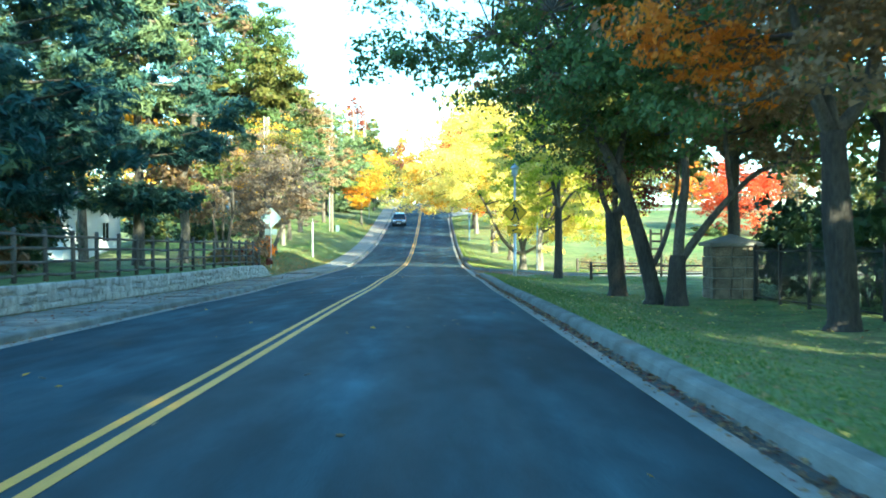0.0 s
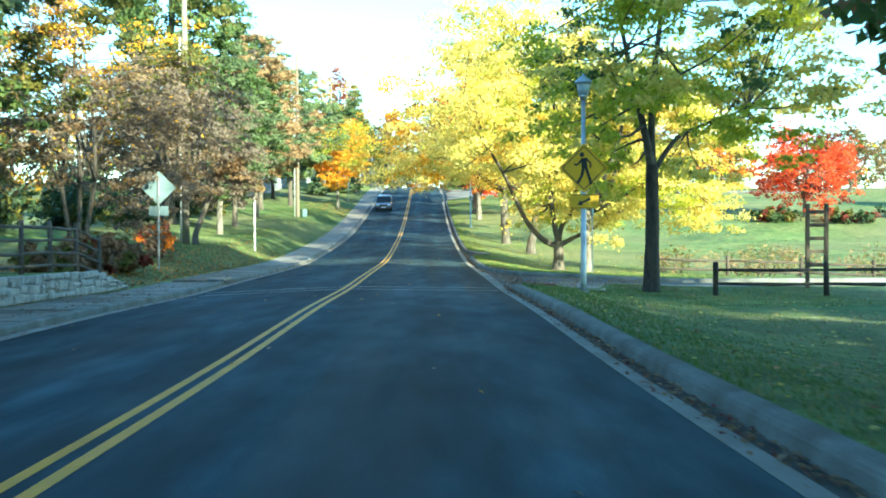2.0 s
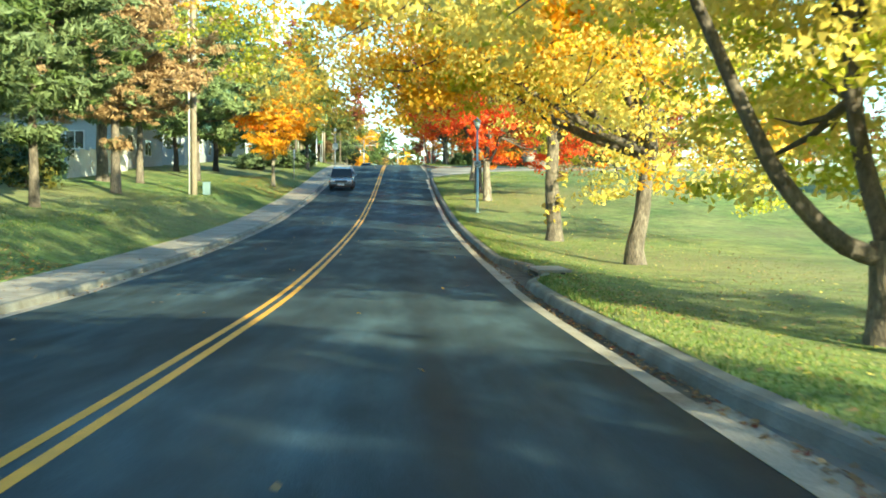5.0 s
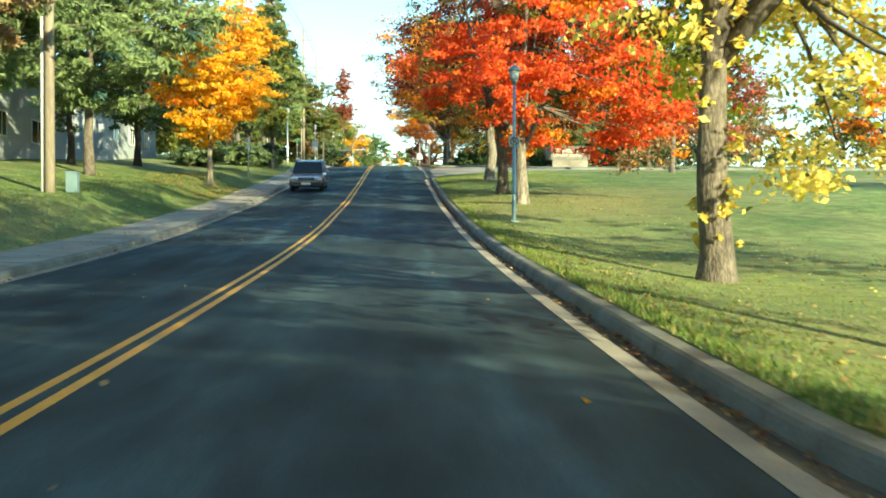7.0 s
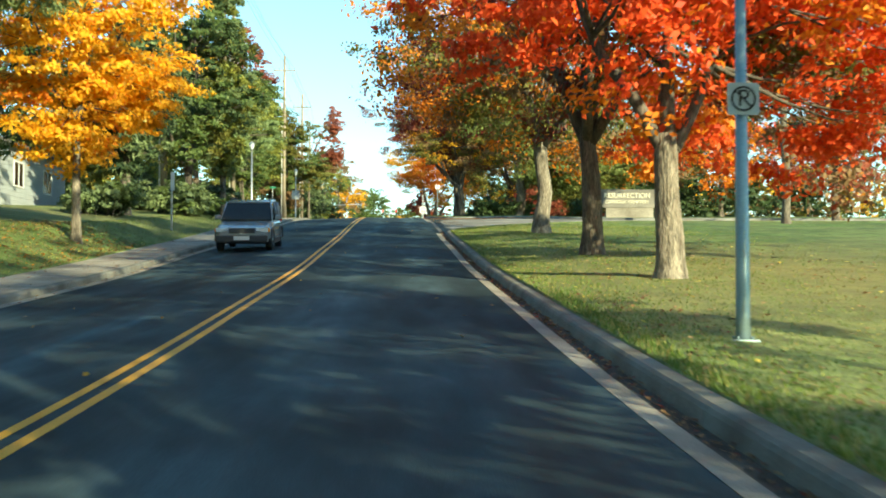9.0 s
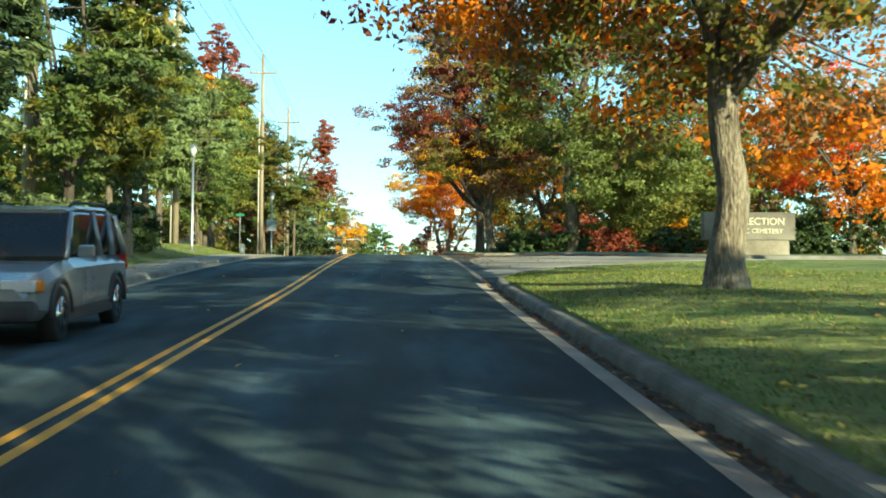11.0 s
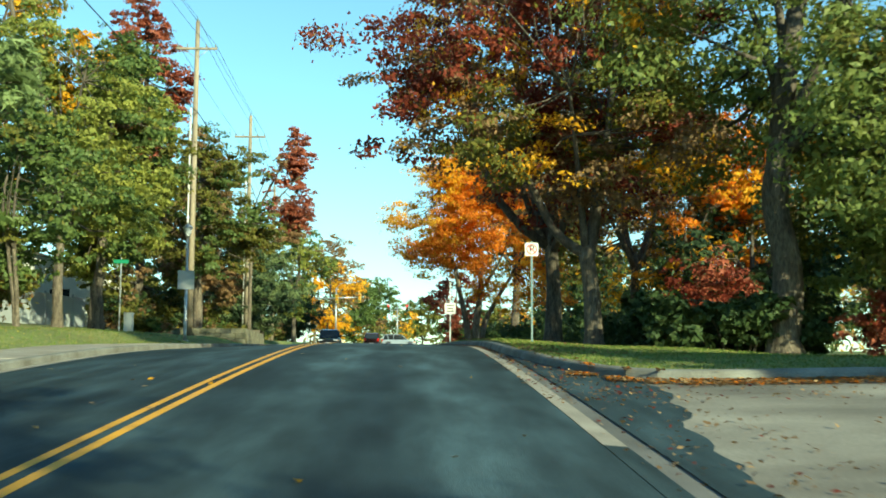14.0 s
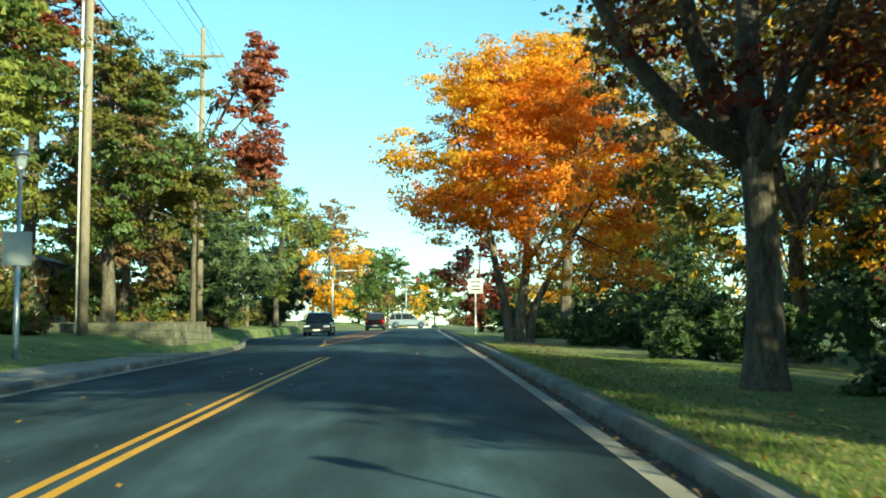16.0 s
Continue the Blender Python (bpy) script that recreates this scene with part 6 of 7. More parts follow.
# ---- houses ----
def house(label, x0, x1, y0, y1, h, rise, wall_mat, wins, base=None, ridge="y"):
    """Walls with clapboard courses, windows with frames, door, gabled roof with eaves, chimney."""
    cx, cy = (x0 + x1) / 2, (y0 + y1) / 2
    z = base if base is not None else ground_z(x1, cy) - 0.1
    t = thing("house", label, "house", cx, cy, z)
    hx, hy = (x1 - x0) / 2, (y1 - y0) / 2
    bm = bmesh.new()
    box(bm, -hx, hx, -hy, hy, -0.6, h)
    if ridge == "y":
        tri = [[(-hx, s * hy, h), (hx, s * hy, h), (0, s * hy, h + rise)] for s in (-1, 1)]
    else:
        tri = [[(s * hx, -hy, h), (s * hx, hy, h), (s * hx, 0, h + rise)] for s in (-1, 1)]
    for q in tri:
        bm.faces.new([bm.verts.new(p) for p in q])
    w = part("wall", bm, wall_mat, t)
    # clapboards on the sides that face the road
    k = 0
    while 0.25 * k < h - 0.1:
        zz = 0.25 * k
        part("board", boxed(hx, hx + 0.02, -hy, hy, zz, zz + 0.235), wall_mat, w)
        part("board", boxed(-hx, hx, -hy - 0.02, -hy, zz, zz + 0.235), wall_mat, w)
        k += 1
    o = 0.45
    th = 0.16
    if ridge == "y":
        sl = rise / hx
        for s in (-1, 1):
            v = [(0, -hy - o, h + rise), (0, hy + o, h + rise), (s * (hx + o), hy + o, h - o * sl), (s * (hx + o), -hy - o, h - o * sl)]
            v = [(a, b, c + 0.02) for a, b, c in v] + [(a, b, c + th) for a, b, c in v]
            part("roof", mesh_from("roof", v, [(0, 1, 2, 3), (4, 5, 6, 7), (0, 1, 5, 4), (1, 2, 6, 5), (2, 3, 7, 6), (3, 0, 4, 7)], M["shingle"]), None, t)
    else:
        sl = rise / hy
        for s in (-1, 1):
            v = [(-hx - o, 0, h + rise), (hx + o, 0, h + rise), (hx + o, s * (hy + o), h - o * sl), (-hx - o, s * (hy + o), h - o * sl)]
            v = [(a, b, c + 0.02) for a, b, c in v] + [(a, b, c + th) for a, b, c in v]
            part("roof", mesh_from("roof", v, [(0, 1, 2, 3), (4, 5, 6, 7), (0, 1, 5, 4), (1, 2, 6, 5), (2, 3, 7, 6), (3, 0, 4, 7)], M["shingle"]), None, t)
    for face, u, zc, ww, wh in wins:
        if face == "x":
            g = part("window", boxed(hx + 0.022, hx + 0.03, u - ww / 2, u + ww / 2, zc - wh / 2, zc + wh / 2), M["glass"], t)
            for a, b, c, d in ((u - ww / 2 - .08, u - ww / 2, zc - wh / 2 - .08, zc + wh / 2 + .08), (u + ww / 2, u + ww / 2 + .08, zc - wh / 2 - .08, zc + wh / 2 + .08), (u - ww / 2, u + ww / 2, zc + wh / 2, zc + wh / 2 + .08), (u - ww / 2, u + ww / 2, zc - wh / 2 - .08, zc - wh / 2), (u - .025, u + .025, zc - wh / 2, zc + wh / 2)):
                part("frame", boxed(hx + 0.021, hx + 0.06, a, b, c, d), M["white_wall"], g)
        else:
            g = part("window", boxed(u - ww / 2, u + ww / 2, -hy - 0.03, -hy - 0.022, zc - wh / 2, zc + wh / 2), M["glass"], t)
            for a, b, c, d in ((u - ww / 2 - .08, u - ww / 2, zc - wh / 2 - .08, zc + wh / 2 + .08), (u + ww / 2, u + ww / 2 + .08, zc - wh / 2 - .08, zc + wh / 2 + .08), (u - ww / 2, u + ww / 2, zc + wh / 2, zc + wh / 2 + .08), (u - ww / 2, u + ww / 2, zc - wh / 2 - .08, zc - wh / 2), (u - .025, u + .025, zc - wh / 2, zc + wh / 2)):
                part("frame", boxed(a, b, -hy - 0.06, -hy - 0.021, c, d), M["white_wall"], g)
    part("chimney", boxed(-0.4, 0.4, hy * 0.3, hy * 0.3 + 0.8, h + rise * 0.4, h + rise + 0.8, bevel=0.02), M["stone"], t)
    return t


house("white clapboard house behind the fence", -30, -19, 66, 78, 3.2, 2.2, M["white_wall"], [("x", -3, 1.6, 1.4, 1.2), ("x", 2.5, 1.6, 1.4, 1.2), ("y", -2, 1.6, 1.2, 1.2), ("y", 2.5, 1.6, 1.2, 1.2)])
house("grey blue sided house behind the bank", -30, -18, 152, 167, 3.4, 2.6, M["grey_wall"], [("x", -4, 1.7, 1.4, 1.2), ("x", 2, 1.7, 2.2, 1.2), ("y", 3, 1.7, 1.2, 1.2), ("y", -2, 1.7, 1.2, 1.2)], ridge="x")
house("grey blue sided house among the evergreens", -31, -17.5, 174, 191, 3.2, 2.4, M["grey_wall"], [("x", -5, 1.7, 1.4, 1.2), ("x", 0, 1.7, 1.4, 1.2), ("x", 5, 1.7, 1.4, 1.2), ("y", 3.5, 1.7, 1.2, 1.2)])
house("pale house with a low dark roof by the poles", -28, -15.5, 252, 272, 3.0, 1.8, M["white_wall"], [("x", -6.5, 1.5, 1.0, 1.5), ("x", 0, 1.5, 1.4, 1.2), ("y", 3.2, 1.5, 1.2, 1.4)])


def board_fence(label, x, y0, y1, h, mat):
    t = thing("board_fence", label, "fence", x, y0, 0)
    y = y0
    while y < y1:
        z = ground_z(x, y)
        part("post", boxed(-0.05, 0.05, y - y0 - 0.05, y - y0 + 0.05, z - 0.2, z + h + 0.1, bevel=0.008), mat, t)
        for k in range(10):
            yy = y - y0 + 0.08 + k * 0.235
            part("board", boxed(0.0, 0.025, yy, yy + 0.215, z + 0.05, z + h), mat, t)
        y += 2.45
    return t


board_fence("pale grey board fence along the side yard", -16.2, 205, 248, 1.7, M["grey_wall"])
board_fence("white board fence beside the grey house", -17.5, 138, 151, 1.7, M["white_wall"])

# low retaining wall by the house
lw = thing("retaining_wall", "low weathered block retaining wall with ivy", "wall", 0, 0, 0)
for row in range(3):
    for k in range(9):
        y = 250.3 + k * 0.9 + (row % 2) * 0.4
        z = R(250) + 0.0 + row * 0.3
        part("block", boxed(-7.3, -7.0 - 0.03 * row, y, y + 0.88, z, z + 0.29, bevel=0.015), M["stone_mossy"], lw)
    for k in range(7):
        x = -13.2 + k * 0.88 + (row % 2) * 0.3
        z = R(250) + 0.0 + row * 0.3
        part("block", boxed(x, min(x + 0.86, -7.0), 250.0 + 0.03 * row, 250.29, z, z + 0.29, bevel=0.015), M["stone_mossy"], lw)
bedding = [(-13.2, 250.25), (-7.25, 250.25), (-7.25, 258.3), (-13.2, 258.3)]
part("soil", mesh_from("soil", [(x, y, R(250) + 0.83 + 0.04 * (y - 250)) for x, y in bedding] + [(x, y, R(250) - 0.2) for x, y in bedding], [(0, 1, 2, 3), (0, 4, 5, 1), (1, 5, 6, 2), (2, 6, 7, 3), (3, 7, 4, 0)], M["verge"]), None, lw, "bare brown soil behind the blocks")
setting("drive_3", sheet("drive_3", span(-13.5, -4.6, 0.9), span(235.5, 240, 0.9), lambda x, y: R(y) - 0.10 + 0.16 * step01(-x, 5, 12), M["concrete"]), "pale concrete house driveway", "driveway")

# entrance wall with lettering
M["letter_stone"] = material("letter_stone", (0.74, 0.69, 0.52), 0.8, 0.2, 2.0, 40, 0.1)
sw = thing("entrance_sign", "long pale stone entrance sign with raised letters", "sign", 16.9, 193.6, ground_z(16.9, 193.6) + 0.05, 2)
part("panel", boxed(-1.95, 1.95, -0.2, 0.2, 0.62, 1.78, bevel=0.03), M["concrete_stained"], sw)
part("base", boxed(-1.35, 1.7, -0.15, 0.15, -0.3, 0.62, bevel=0.02), M["concrete_dirt_shade"], sw)
part("lettering", shifted(text_mesh("RESURRECTION", 0.42, M["letter_stone"], 0.015), 0, -0.215, 1.38), None, sw)
part("lettering", shifted(text_mesh("CATHOLIC CEMETERY", 0.28, M["letter_stone"], 0.015), 0, -0.215, 0.98), None, sw)

# ---- shrubs and hedges ----
shrub("hedge", "dark clipped yew hedge under the maples", 10.6, 218, 4.6, 10.5, 1.6, [("hedge", 1)], 16000, 0.13, 1, "hedge", clumps=90, boxy=.6)
shrub("hedge", "clipped green hedge along the lawn", 10.8, 236, 4.6, 4.0, 1.45, [("hedge", .8), ("green", .2)], 9000, 0.11, 2, "hedge", clumps=60, boxy=.9)
shrub("hedge", "low clipped green hedge behind the maple", 10.6, 250, 5.0, 5.0, 1.3, [("hedge", .7), ("green", .3)], 8000, 0.11, 3, "hedge", clumps=60, boxy=.9)
shrub("hedge", "low clipped hedge near the junction", 9.5, 264, 4.0, 6.0, 1.2, [("hedge", .7), ("green", .3)], 7000, 0.12, 4, "hedge", clumps=50, boxy=.9)
for i, (x, y, w, d, h) in enumerate(((18.5, 236, 9, 4, 3.4), (22, 246, 12, 4, 4.0), (14, 258, 7, 4, 2.6), (15, 274, 10, 4, 3.2), (12, 292, 9, 4, 2.6), (30, 228, 10, 4, 4.0))):
    shrub("hedge", "tall dark hedge behind the lawn trees", x, y, w, d, h, [("hedge", .85), ("green", .15)], 7000, 0.17, 60 + i, "hedge", clumps=60, boxy=.6)
shrub("hedge", "dark hedge beyond the drive", 11.0, 210.9, 5.0, 2.6, 1.5, [("hedge", 1)], 10000, 0.12, 5, "hedge", clumps=70, boxy=.8)
shrub("hedge", "clipped brown green hedge beside the entrance sign", 14.9, 196.6, 2.4, 2.0, 1.35, [("olive", .5), ("hedge", .5)], 6000, 0.1, 6, "hedge", clumps=40, boxy=.8)
shrub("hedge", "dark tall hedge behind the entrance sign", 26.5, 208.5, 18, 3.4, 3.3, [("hedge", .8), ("pine_dark", .2)], 12000, 0.17, 7, "hedge", clumps=80, boxy=.5)
shrub("shrub", "dark wine red shrub beside the entrance sign", 17.4, 206.6, 4.0, 2.2, 1.7, [("dun", .3), ("maroon", .7)], 5000, 0.09, 8)
shrub("shrub", "orange and yellow shrub behind the hedge", 19.6, 209.9, 4.6, 2.6, 3.1, [("orange", .45), ("gold", .35), ("olive", .2)], 6500, 0.11, 9)
shrub("shrub", "soft red leaved shrub beside the dark hedge", 14.2, 208.6, 2.9, 2.2, 2.0, [("maroon", .3), ("russet", .7)], 4500, 0.1, 10)
shrub("shrub", "crimson maple shrub under the oaks", 15.4, 230.5, 4.5, 4.0, 4.4, [("maroon", .6), ("russet", .4)], 6000, 0.12, 11)
for i, (x, y, w, d, h) in enumerate(((-9.2, 184.5, 4.2, 6, 1.8), (-8.7, 190.5, 3.6, 6.5, 1.8), (-11.5, 176, 4, 5, 1.6), (-12.5, 190, 4, 7, 2.0))):
    shrub("juniper", "spreading dark green juniper beside the sidewalk", x, y, w, d, h, [("pine_dark", .25), ("pine", .55), ("green", .2)], 8000, 0.14, 20 + i)
shrub("shrub", "small red leaved bush by the sign post", -9.0, 75.5, 1.7, 1.7, 1.6, [("orange", .2), ("dun", .55), ("russet", .25)], 3000, 0.09, 30)
shrub("shrub", "low brown bush at the end of the fence", -9.5, 69, 3, 3, 1.3, [("brown", .7), ("olive", .3)], 3000, 0.11, 31)
for i, (x, y, w, h) in enumerate(((17, 80, 5, 1.8), (23, 79, 6, 2.0), (29, 83, 6, 2.2), (14, 83, 4, 1.5), (35, 84, 7, 2.2), (20, 86, 6, 1.7), (27, 88, 7, 1.8), (41, 88, 7, 2.2))):
    shrub("shrub", "thin brown shrub in the rough grass", x, y, w, 3, h, [("tan", .4), ("brown", .2), ("olive", .4)], 2000, 0.055, 34 + i, clumps=60)
for i, (x, y, w, d, h) in enumerate(((-11.8, 246, 3, 4, 1.0), (-10.5, 262, 4, 5, 1.2), (-11.5, 282, 4, 8, 1.4))):
    shrub("shrub", "ivy and rough shrubs on the bank", x, y, w, d, h, [("olive", .4), ("green", .4), ("brown", .2)], 4500, 0.12, 40 + i)


# ---- cars ----
def ring(y, hw, z0, z1, ch=0.12):
    c = min(ch, (z1 - z0) * 0.4, hw * 0.4)
    return [(-hw + c, y, z0), (hw - c, y, z0), (hw, y, z0 + c), (hw, y, z1 - c), (hw - c, y, z1), (-hw + c, y, z1), (-hw, y, z1 - c), (-hw, y, z0 + c)]


def loft(name, rings, mat, smooth=True):
    v = [p for r in rings for p in r]
    n = len(rings[0])
    f = [(j * n + i, j * n + (i + 1) % n, (j + 1) * n + (i + 1) % n, (j + 1) * n + i) for j in range(len(rings) - 1) for i in range(n)]
    f += [tuple(range(n - 1, -1, -1)), tuple(range((len(rings) - 1) * n, len(rings) * n))]
    me = mesh_from(name, v, f, mat, smooth=False)
    return me


def paint(name, c):
    m = material(name, c, 0.25, 0.06, 2, 30, 0.0, metal=0.35)
    m.node_tree.nodes["Principled BSDF"].inputs["Coat Weight"].default_value = 0.6
    return m


M["chrome"] = material("chrome", (0.7, 0.7, 0.7), 0.15, 0.05, 2, 20, 0.0, metal=1.0)
M["lamp_clear"] = material("lamp_lens", (0.75, 0.77, 0.78), 0.1, 0.05, 5, 30, 0.0)
M["lamp_red"] = material("red_lens", (0.45, 0.01, 0.01), 0.15, 0.05, 5, 30, 0.0)
M["lamp_amber"] = material("amber_lens", (0.8, 0.25, 0.02), 0.15, 0.05, 5, 30, 0.0)
M["trim"] = material("dark_trim", (0.05, 0.05, 0.055), 0.6, 0.1, 4, 60, 0.05)


def car(label, x, y, rz, body, L=4.5, W=1.84, H=1.7, bed=0.0, hood=1.15, two_tone=True):
    """A car with its nose at -y: body, glasshouse, roof, wheels, lamps, mirrors, bumpers."""
    z = road_z(x, y) + 0.006 if abs(x) < 9 else ground_z(x, y)
    slope = math.degrees(math.atan2(R(y + 1) - R(y - 1), 2)) if abs(math.sin(radians(rz))) < 0.3 else 0
    t = thing("car", label, "car", x, y, z)
    t.matrix_world = pose(x, y, z, slope * math.cos(radians(rz)), 0, rz)
    a, b = -L / 2, L / 2
    hw = W / 2
    belt = H * 0.60
    st = [(a + 0.02, hw * 0.80, 0.42, 0.70), (a + 0.12, hw * 0.92, 0.34, 0.80), (a + 0.45, hw * 0.98, 0.30, belt * 0.86), (a + hood, hw, 0.28, belt * 0.97), (a + hood + 0.3, hw, 0.27, belt), (0.2, hw, 0.27, belt),
          (b - 0.9, hw, 0.28, belt), (b - 0.3, hw * 0.98, 0.32, belt * 0.98), (b - 0.05, hw * 0.93, 0.38, belt * 0.93)]
    part("body", loft("body", [ring(*s) for s in st], body), None, t)
    part("sill", boxed(-hw - 0.008, hw + 0.008, a + 0.75, b - 0.75, 0.24, 0.42, bevel=0.02), M["trim"], t)
    back = b - 0.12 - bed
    gh = [(a + hood + 0.05, hw * 0.93, belt - 0.02, belt + 0.03), (a + hood + 0.75, hw * 0.84, belt - 0.02, H - 0.08), (a + hood + 1.1, hw * 0.82, belt - 0.02, H - 0.05), (back - 0.5, hw * 0.82, belt - 0.02, H - 0.06), (back - 0.22, hw * 0.84, belt - 0.02, H - 0.12), (back, hw * 0.9, belt - 0.02, belt + 0.05)]
    part("glasshouse", loft("glasshouse", [ring(*g, 0.06) for g in gh], M["glass"]), None, t, "dark tinted window glass")
    rf = [(a + hood + 0.72, hw * 0.76, H - 0.10, H - 0.055), (a + hood + 1.1, hw * 0.79, H - 0.09, H - 0.0), (back - 0.6, hw * 0.79, H - 0.09, H - 0.005), (back - 0.2, hw * 0.76, H - 0.13, H - 0.07)]
    part("roof", loft("roof", [ring(*g, 0.04) for g in rf], body), None, t)
    for s in (-1, 1):
        for y0, z0, y1, z1, r in ((a + hood + 0.12, belt, a + hood + 0.78, H - 0.09, 0.04), ((a + hood + back) / 2 + 0.2, belt, (a + hood + back) / 2 + 0.2, H - 0.07, 0.045), (back - 0.75, belt, back - 0.62, H - 0.08, 0.05), (back - 0.02, belt, back - 0.25, H - 0.12, 0.06)):
            part("pillar", rod((s * hw * 0.93, y0, z0), (s * hw * 0.80, y1, z1), r, body, "pillar", 6), None, t)
        part("mirror", boxed(s * hw + (0.0 if s > 0 else -0.2), s * hw + (0.2 if s > 0 else 0.0), a + hood + 0.42, a + hood + 0.56, belt + 0.02, belt + 0.17, bevel=0.03), body, t)
        part("headlight", boxed(min(s * 0.50 * hw, s * 0.93 * hw), max(s * 0.50 * hw, s * 0.93 * hw), a + 0.02, a + 0.2, 0.66, 0.80, bevel=0.03), M["lamp_clear"], t, "clear headlight")
        part("indicator", boxed(min(s * 0.86 * hw, s * 0.975 * hw), max(s * 0.86 * hw, s * 0.975 * hw), a + 0.1, a + 0.3, 0.66, 0.79, bevel=0.02), M["lamp_amber"], t, "amber indicator lens")
        part("taillight", boxed(min(s * 0.72 * hw, s * 0.95 * hw), max(s * 0.72 * hw, s * 0.95 * hw), b - 0.14, b - 0.01, 0.78, 1.08, bevel=0.02), M["lamp_red"], t, "red tail lamp lens")
        if not bed:
            part("roof_rail", tubes_mesh("roof_rail", [tube([(s * hw * 0.72, a + hood + 1.0, H), (s * hw * 0.72, a + hood + 1.15, H + 0.05), (s * hw * 0.72, back - 0.6, H + 0.05), (s * hw * 0.72, back - 0.45, H - 0.02)], [0.02] * 4, 6)], M["trim"]), None, t)
        for yy in (a + 0.86, b - 0.88):
            xo = s * (hw - 0.10)
            tyre = tubes_mesh("tyre", [tube([(xo - 0.11, yy, 0.35), (xo - 0.09, yy, 0.35), (xo + 0.09, yy, 0.35), (xo + 0.11, yy, 0.35)], [0.30, 0.35, 0.35, 0.30], 22)], M["rubber"])
            wh = part("wheel", tyre, None, t, "black rubber tyre")
            part("rim", tubes_mesh("rim", [tube([(xo + s * 0.06, yy, 0.35), (xo + s * 0.117, yy, 0.35)], [0.235, 0.225], 18)], M["chrome"]), None, wh, "bright alloy rim")
            # black discs on the solid rim paint the shade between spokes
            for k in range(5):
                an = radians(72 * k)
                part("spoke_gap_shade", rod((xo + s * 0.112, yy + 0.14 * math.cos(an), 0.35 + 0.14 * math.sin(an)), (xo + s * 0.121, yy + 0.14 * math.cos(an), 0.35 + 0.14 * math.sin(an)), 0.05, M["black"], "spoke_gap_shade", 8), None, wh)
            arch = tube([(s * (hw + 0.004), yy + 0.42 * math.cos(radians(q)), 0.35 + 0.42 * math.sin(radians(q))) for q in range(0, 181, 20)], [0.035] * 10, 5)
            part("wheel_arch", tubes_mesh("wheel_arch", [arch], M["trim"]), None, t)
    part("grille", boxed(-hw * 0.46, hw * 0.46, a + 0.0, a + 0.1, 0.62, 0.79, bevel=0.02), M["trim"], t, "dark grille")
    part("bumper", boxed(-hw * 0.93, hw * 0.93, a - 0.05, a + 0.3, 0.32, 0.56, bevel=0.06), M["trim"] if two_tone else body, t)
    part("bumper", boxed(-hw * 0.93, hw * 0.93, b - 0.3, b + 0.05, 0.34, 0.58, bevel=0.06), M["trim"] if two_tone else body, t)
    part("number_plate", boxed(-0.26, 0.26, b + 0.05, b + 0.06, 0.42, 0.55), M["sign_white"], t, "plain pale plate")
    part("number_plate", boxed(-0.26, 0.26, a - 0.06, a - 0.05, 0.40, 0.53), M["sign_white"], t, "plain pale plate")
    return t


car("silver grey sport utility car in the oncoming lane", -2.7, 161.6, 0, paint("silver_paint", (0.30, 0.33, 0.36)))
car("dark pickup truck waiting in the oncoming lane", -4.9, 291, 0, paint("dark_paint", (0.03, 0.04, 0.045)), L=5.2, W=1.95, H=1.75, bed=1.5)
car("dark red minivan stopped at the junction", -1.9, 322, 180, paint("wine_paint", (0.06, 0.012, 0.014)), L=4.8, W=1.9, H=1.75)
car("pale blue grey sport utility car crossing the junction", 1.2, 337, 92, paint("pale_blue_paint", (0.36, 0.42, 0.48)), L=4.6)


# ---- traffic signals ----
def signal_head(parent, x, y, z, lit=None, yellow=True):
    h = part("signal_head", boxed(x - 0.17, x + 0.17, y - 0.12, y + 0.12, z - 0.53, z + 0.53, bevel=0.02), M["signal_yellow"] if yellow else M["black"], parent)
    for k, c in enumerate(("red", "amber", "green")):
        zz = z + 0.34 - 0.34 * k
        me = disc(0.10, y - 0.126, M["lens_red_lit"] if lit == c == "red" else M["lamp_red"] if c == "red" else M["lamp_amber"] if c == "amber" else M["green_sign"], zz, x)
        part("lens", me, None, h)
        hood = tube([(x, y - 0.12, zz + 0.0), (x, y - 0.30, zz + 0.0)], [0.125, 0.125], 12, cap=False)
        part("visor", tubes_mesh("visor", [hood], M["black"]), None, h)


M["signal_yellow"] = material("signal_yellow", (0.72, 0.45, 0.04), 0.5, 0.1, 4, 40, 0.0)
m = bpy.data.materials.new("lens_red_lit")
m.use_nodes = True
bs = m.node_tree.nodes["Principled BSDF"]
bs.inputs["Base Color"].default_value = (0.5, 0.01, 0.01, 1)
bs.inputs["Emission Color"].default_value = (1.0, 0.03, 0.02, 1)
bs.inputs["Emission Strength"].default_value = 4.0
M["lens_red_lit"] = m
sg = thing("traffic_signal", "steel mast arm with yellow traffic signal heads", "traffic light", -6.5, 325, ground_z(-6.5, 325) - 0.05)
part("pole", rod((0, 0, 0), (0, 0, 7.4), 0.13, M["galv"], "pole", 12, 0.09), None, sg)
part("mast_arm", rod((-2.6, 0, 6.05), (3.2, 0, 6.25), 0.08, M["galv"], "mast_arm", 10, 0.06), None, sg)
part("lamp_arm", tubes_mesh("lamp_arm", [tube([(0, 0, 7.3), (0.5, 0, 7.9), (1.2, 0, 8.1), (1.9, 0, 8.1)], [0.05, 0.045, 0.04, 0.04], 8)], M["galv"]), None, sg)
part("luminaire", boxed(1.8, 2.4, -0.12, 0.12, 8.03, 8.18, bevel=0.03), M["galv"], sg)
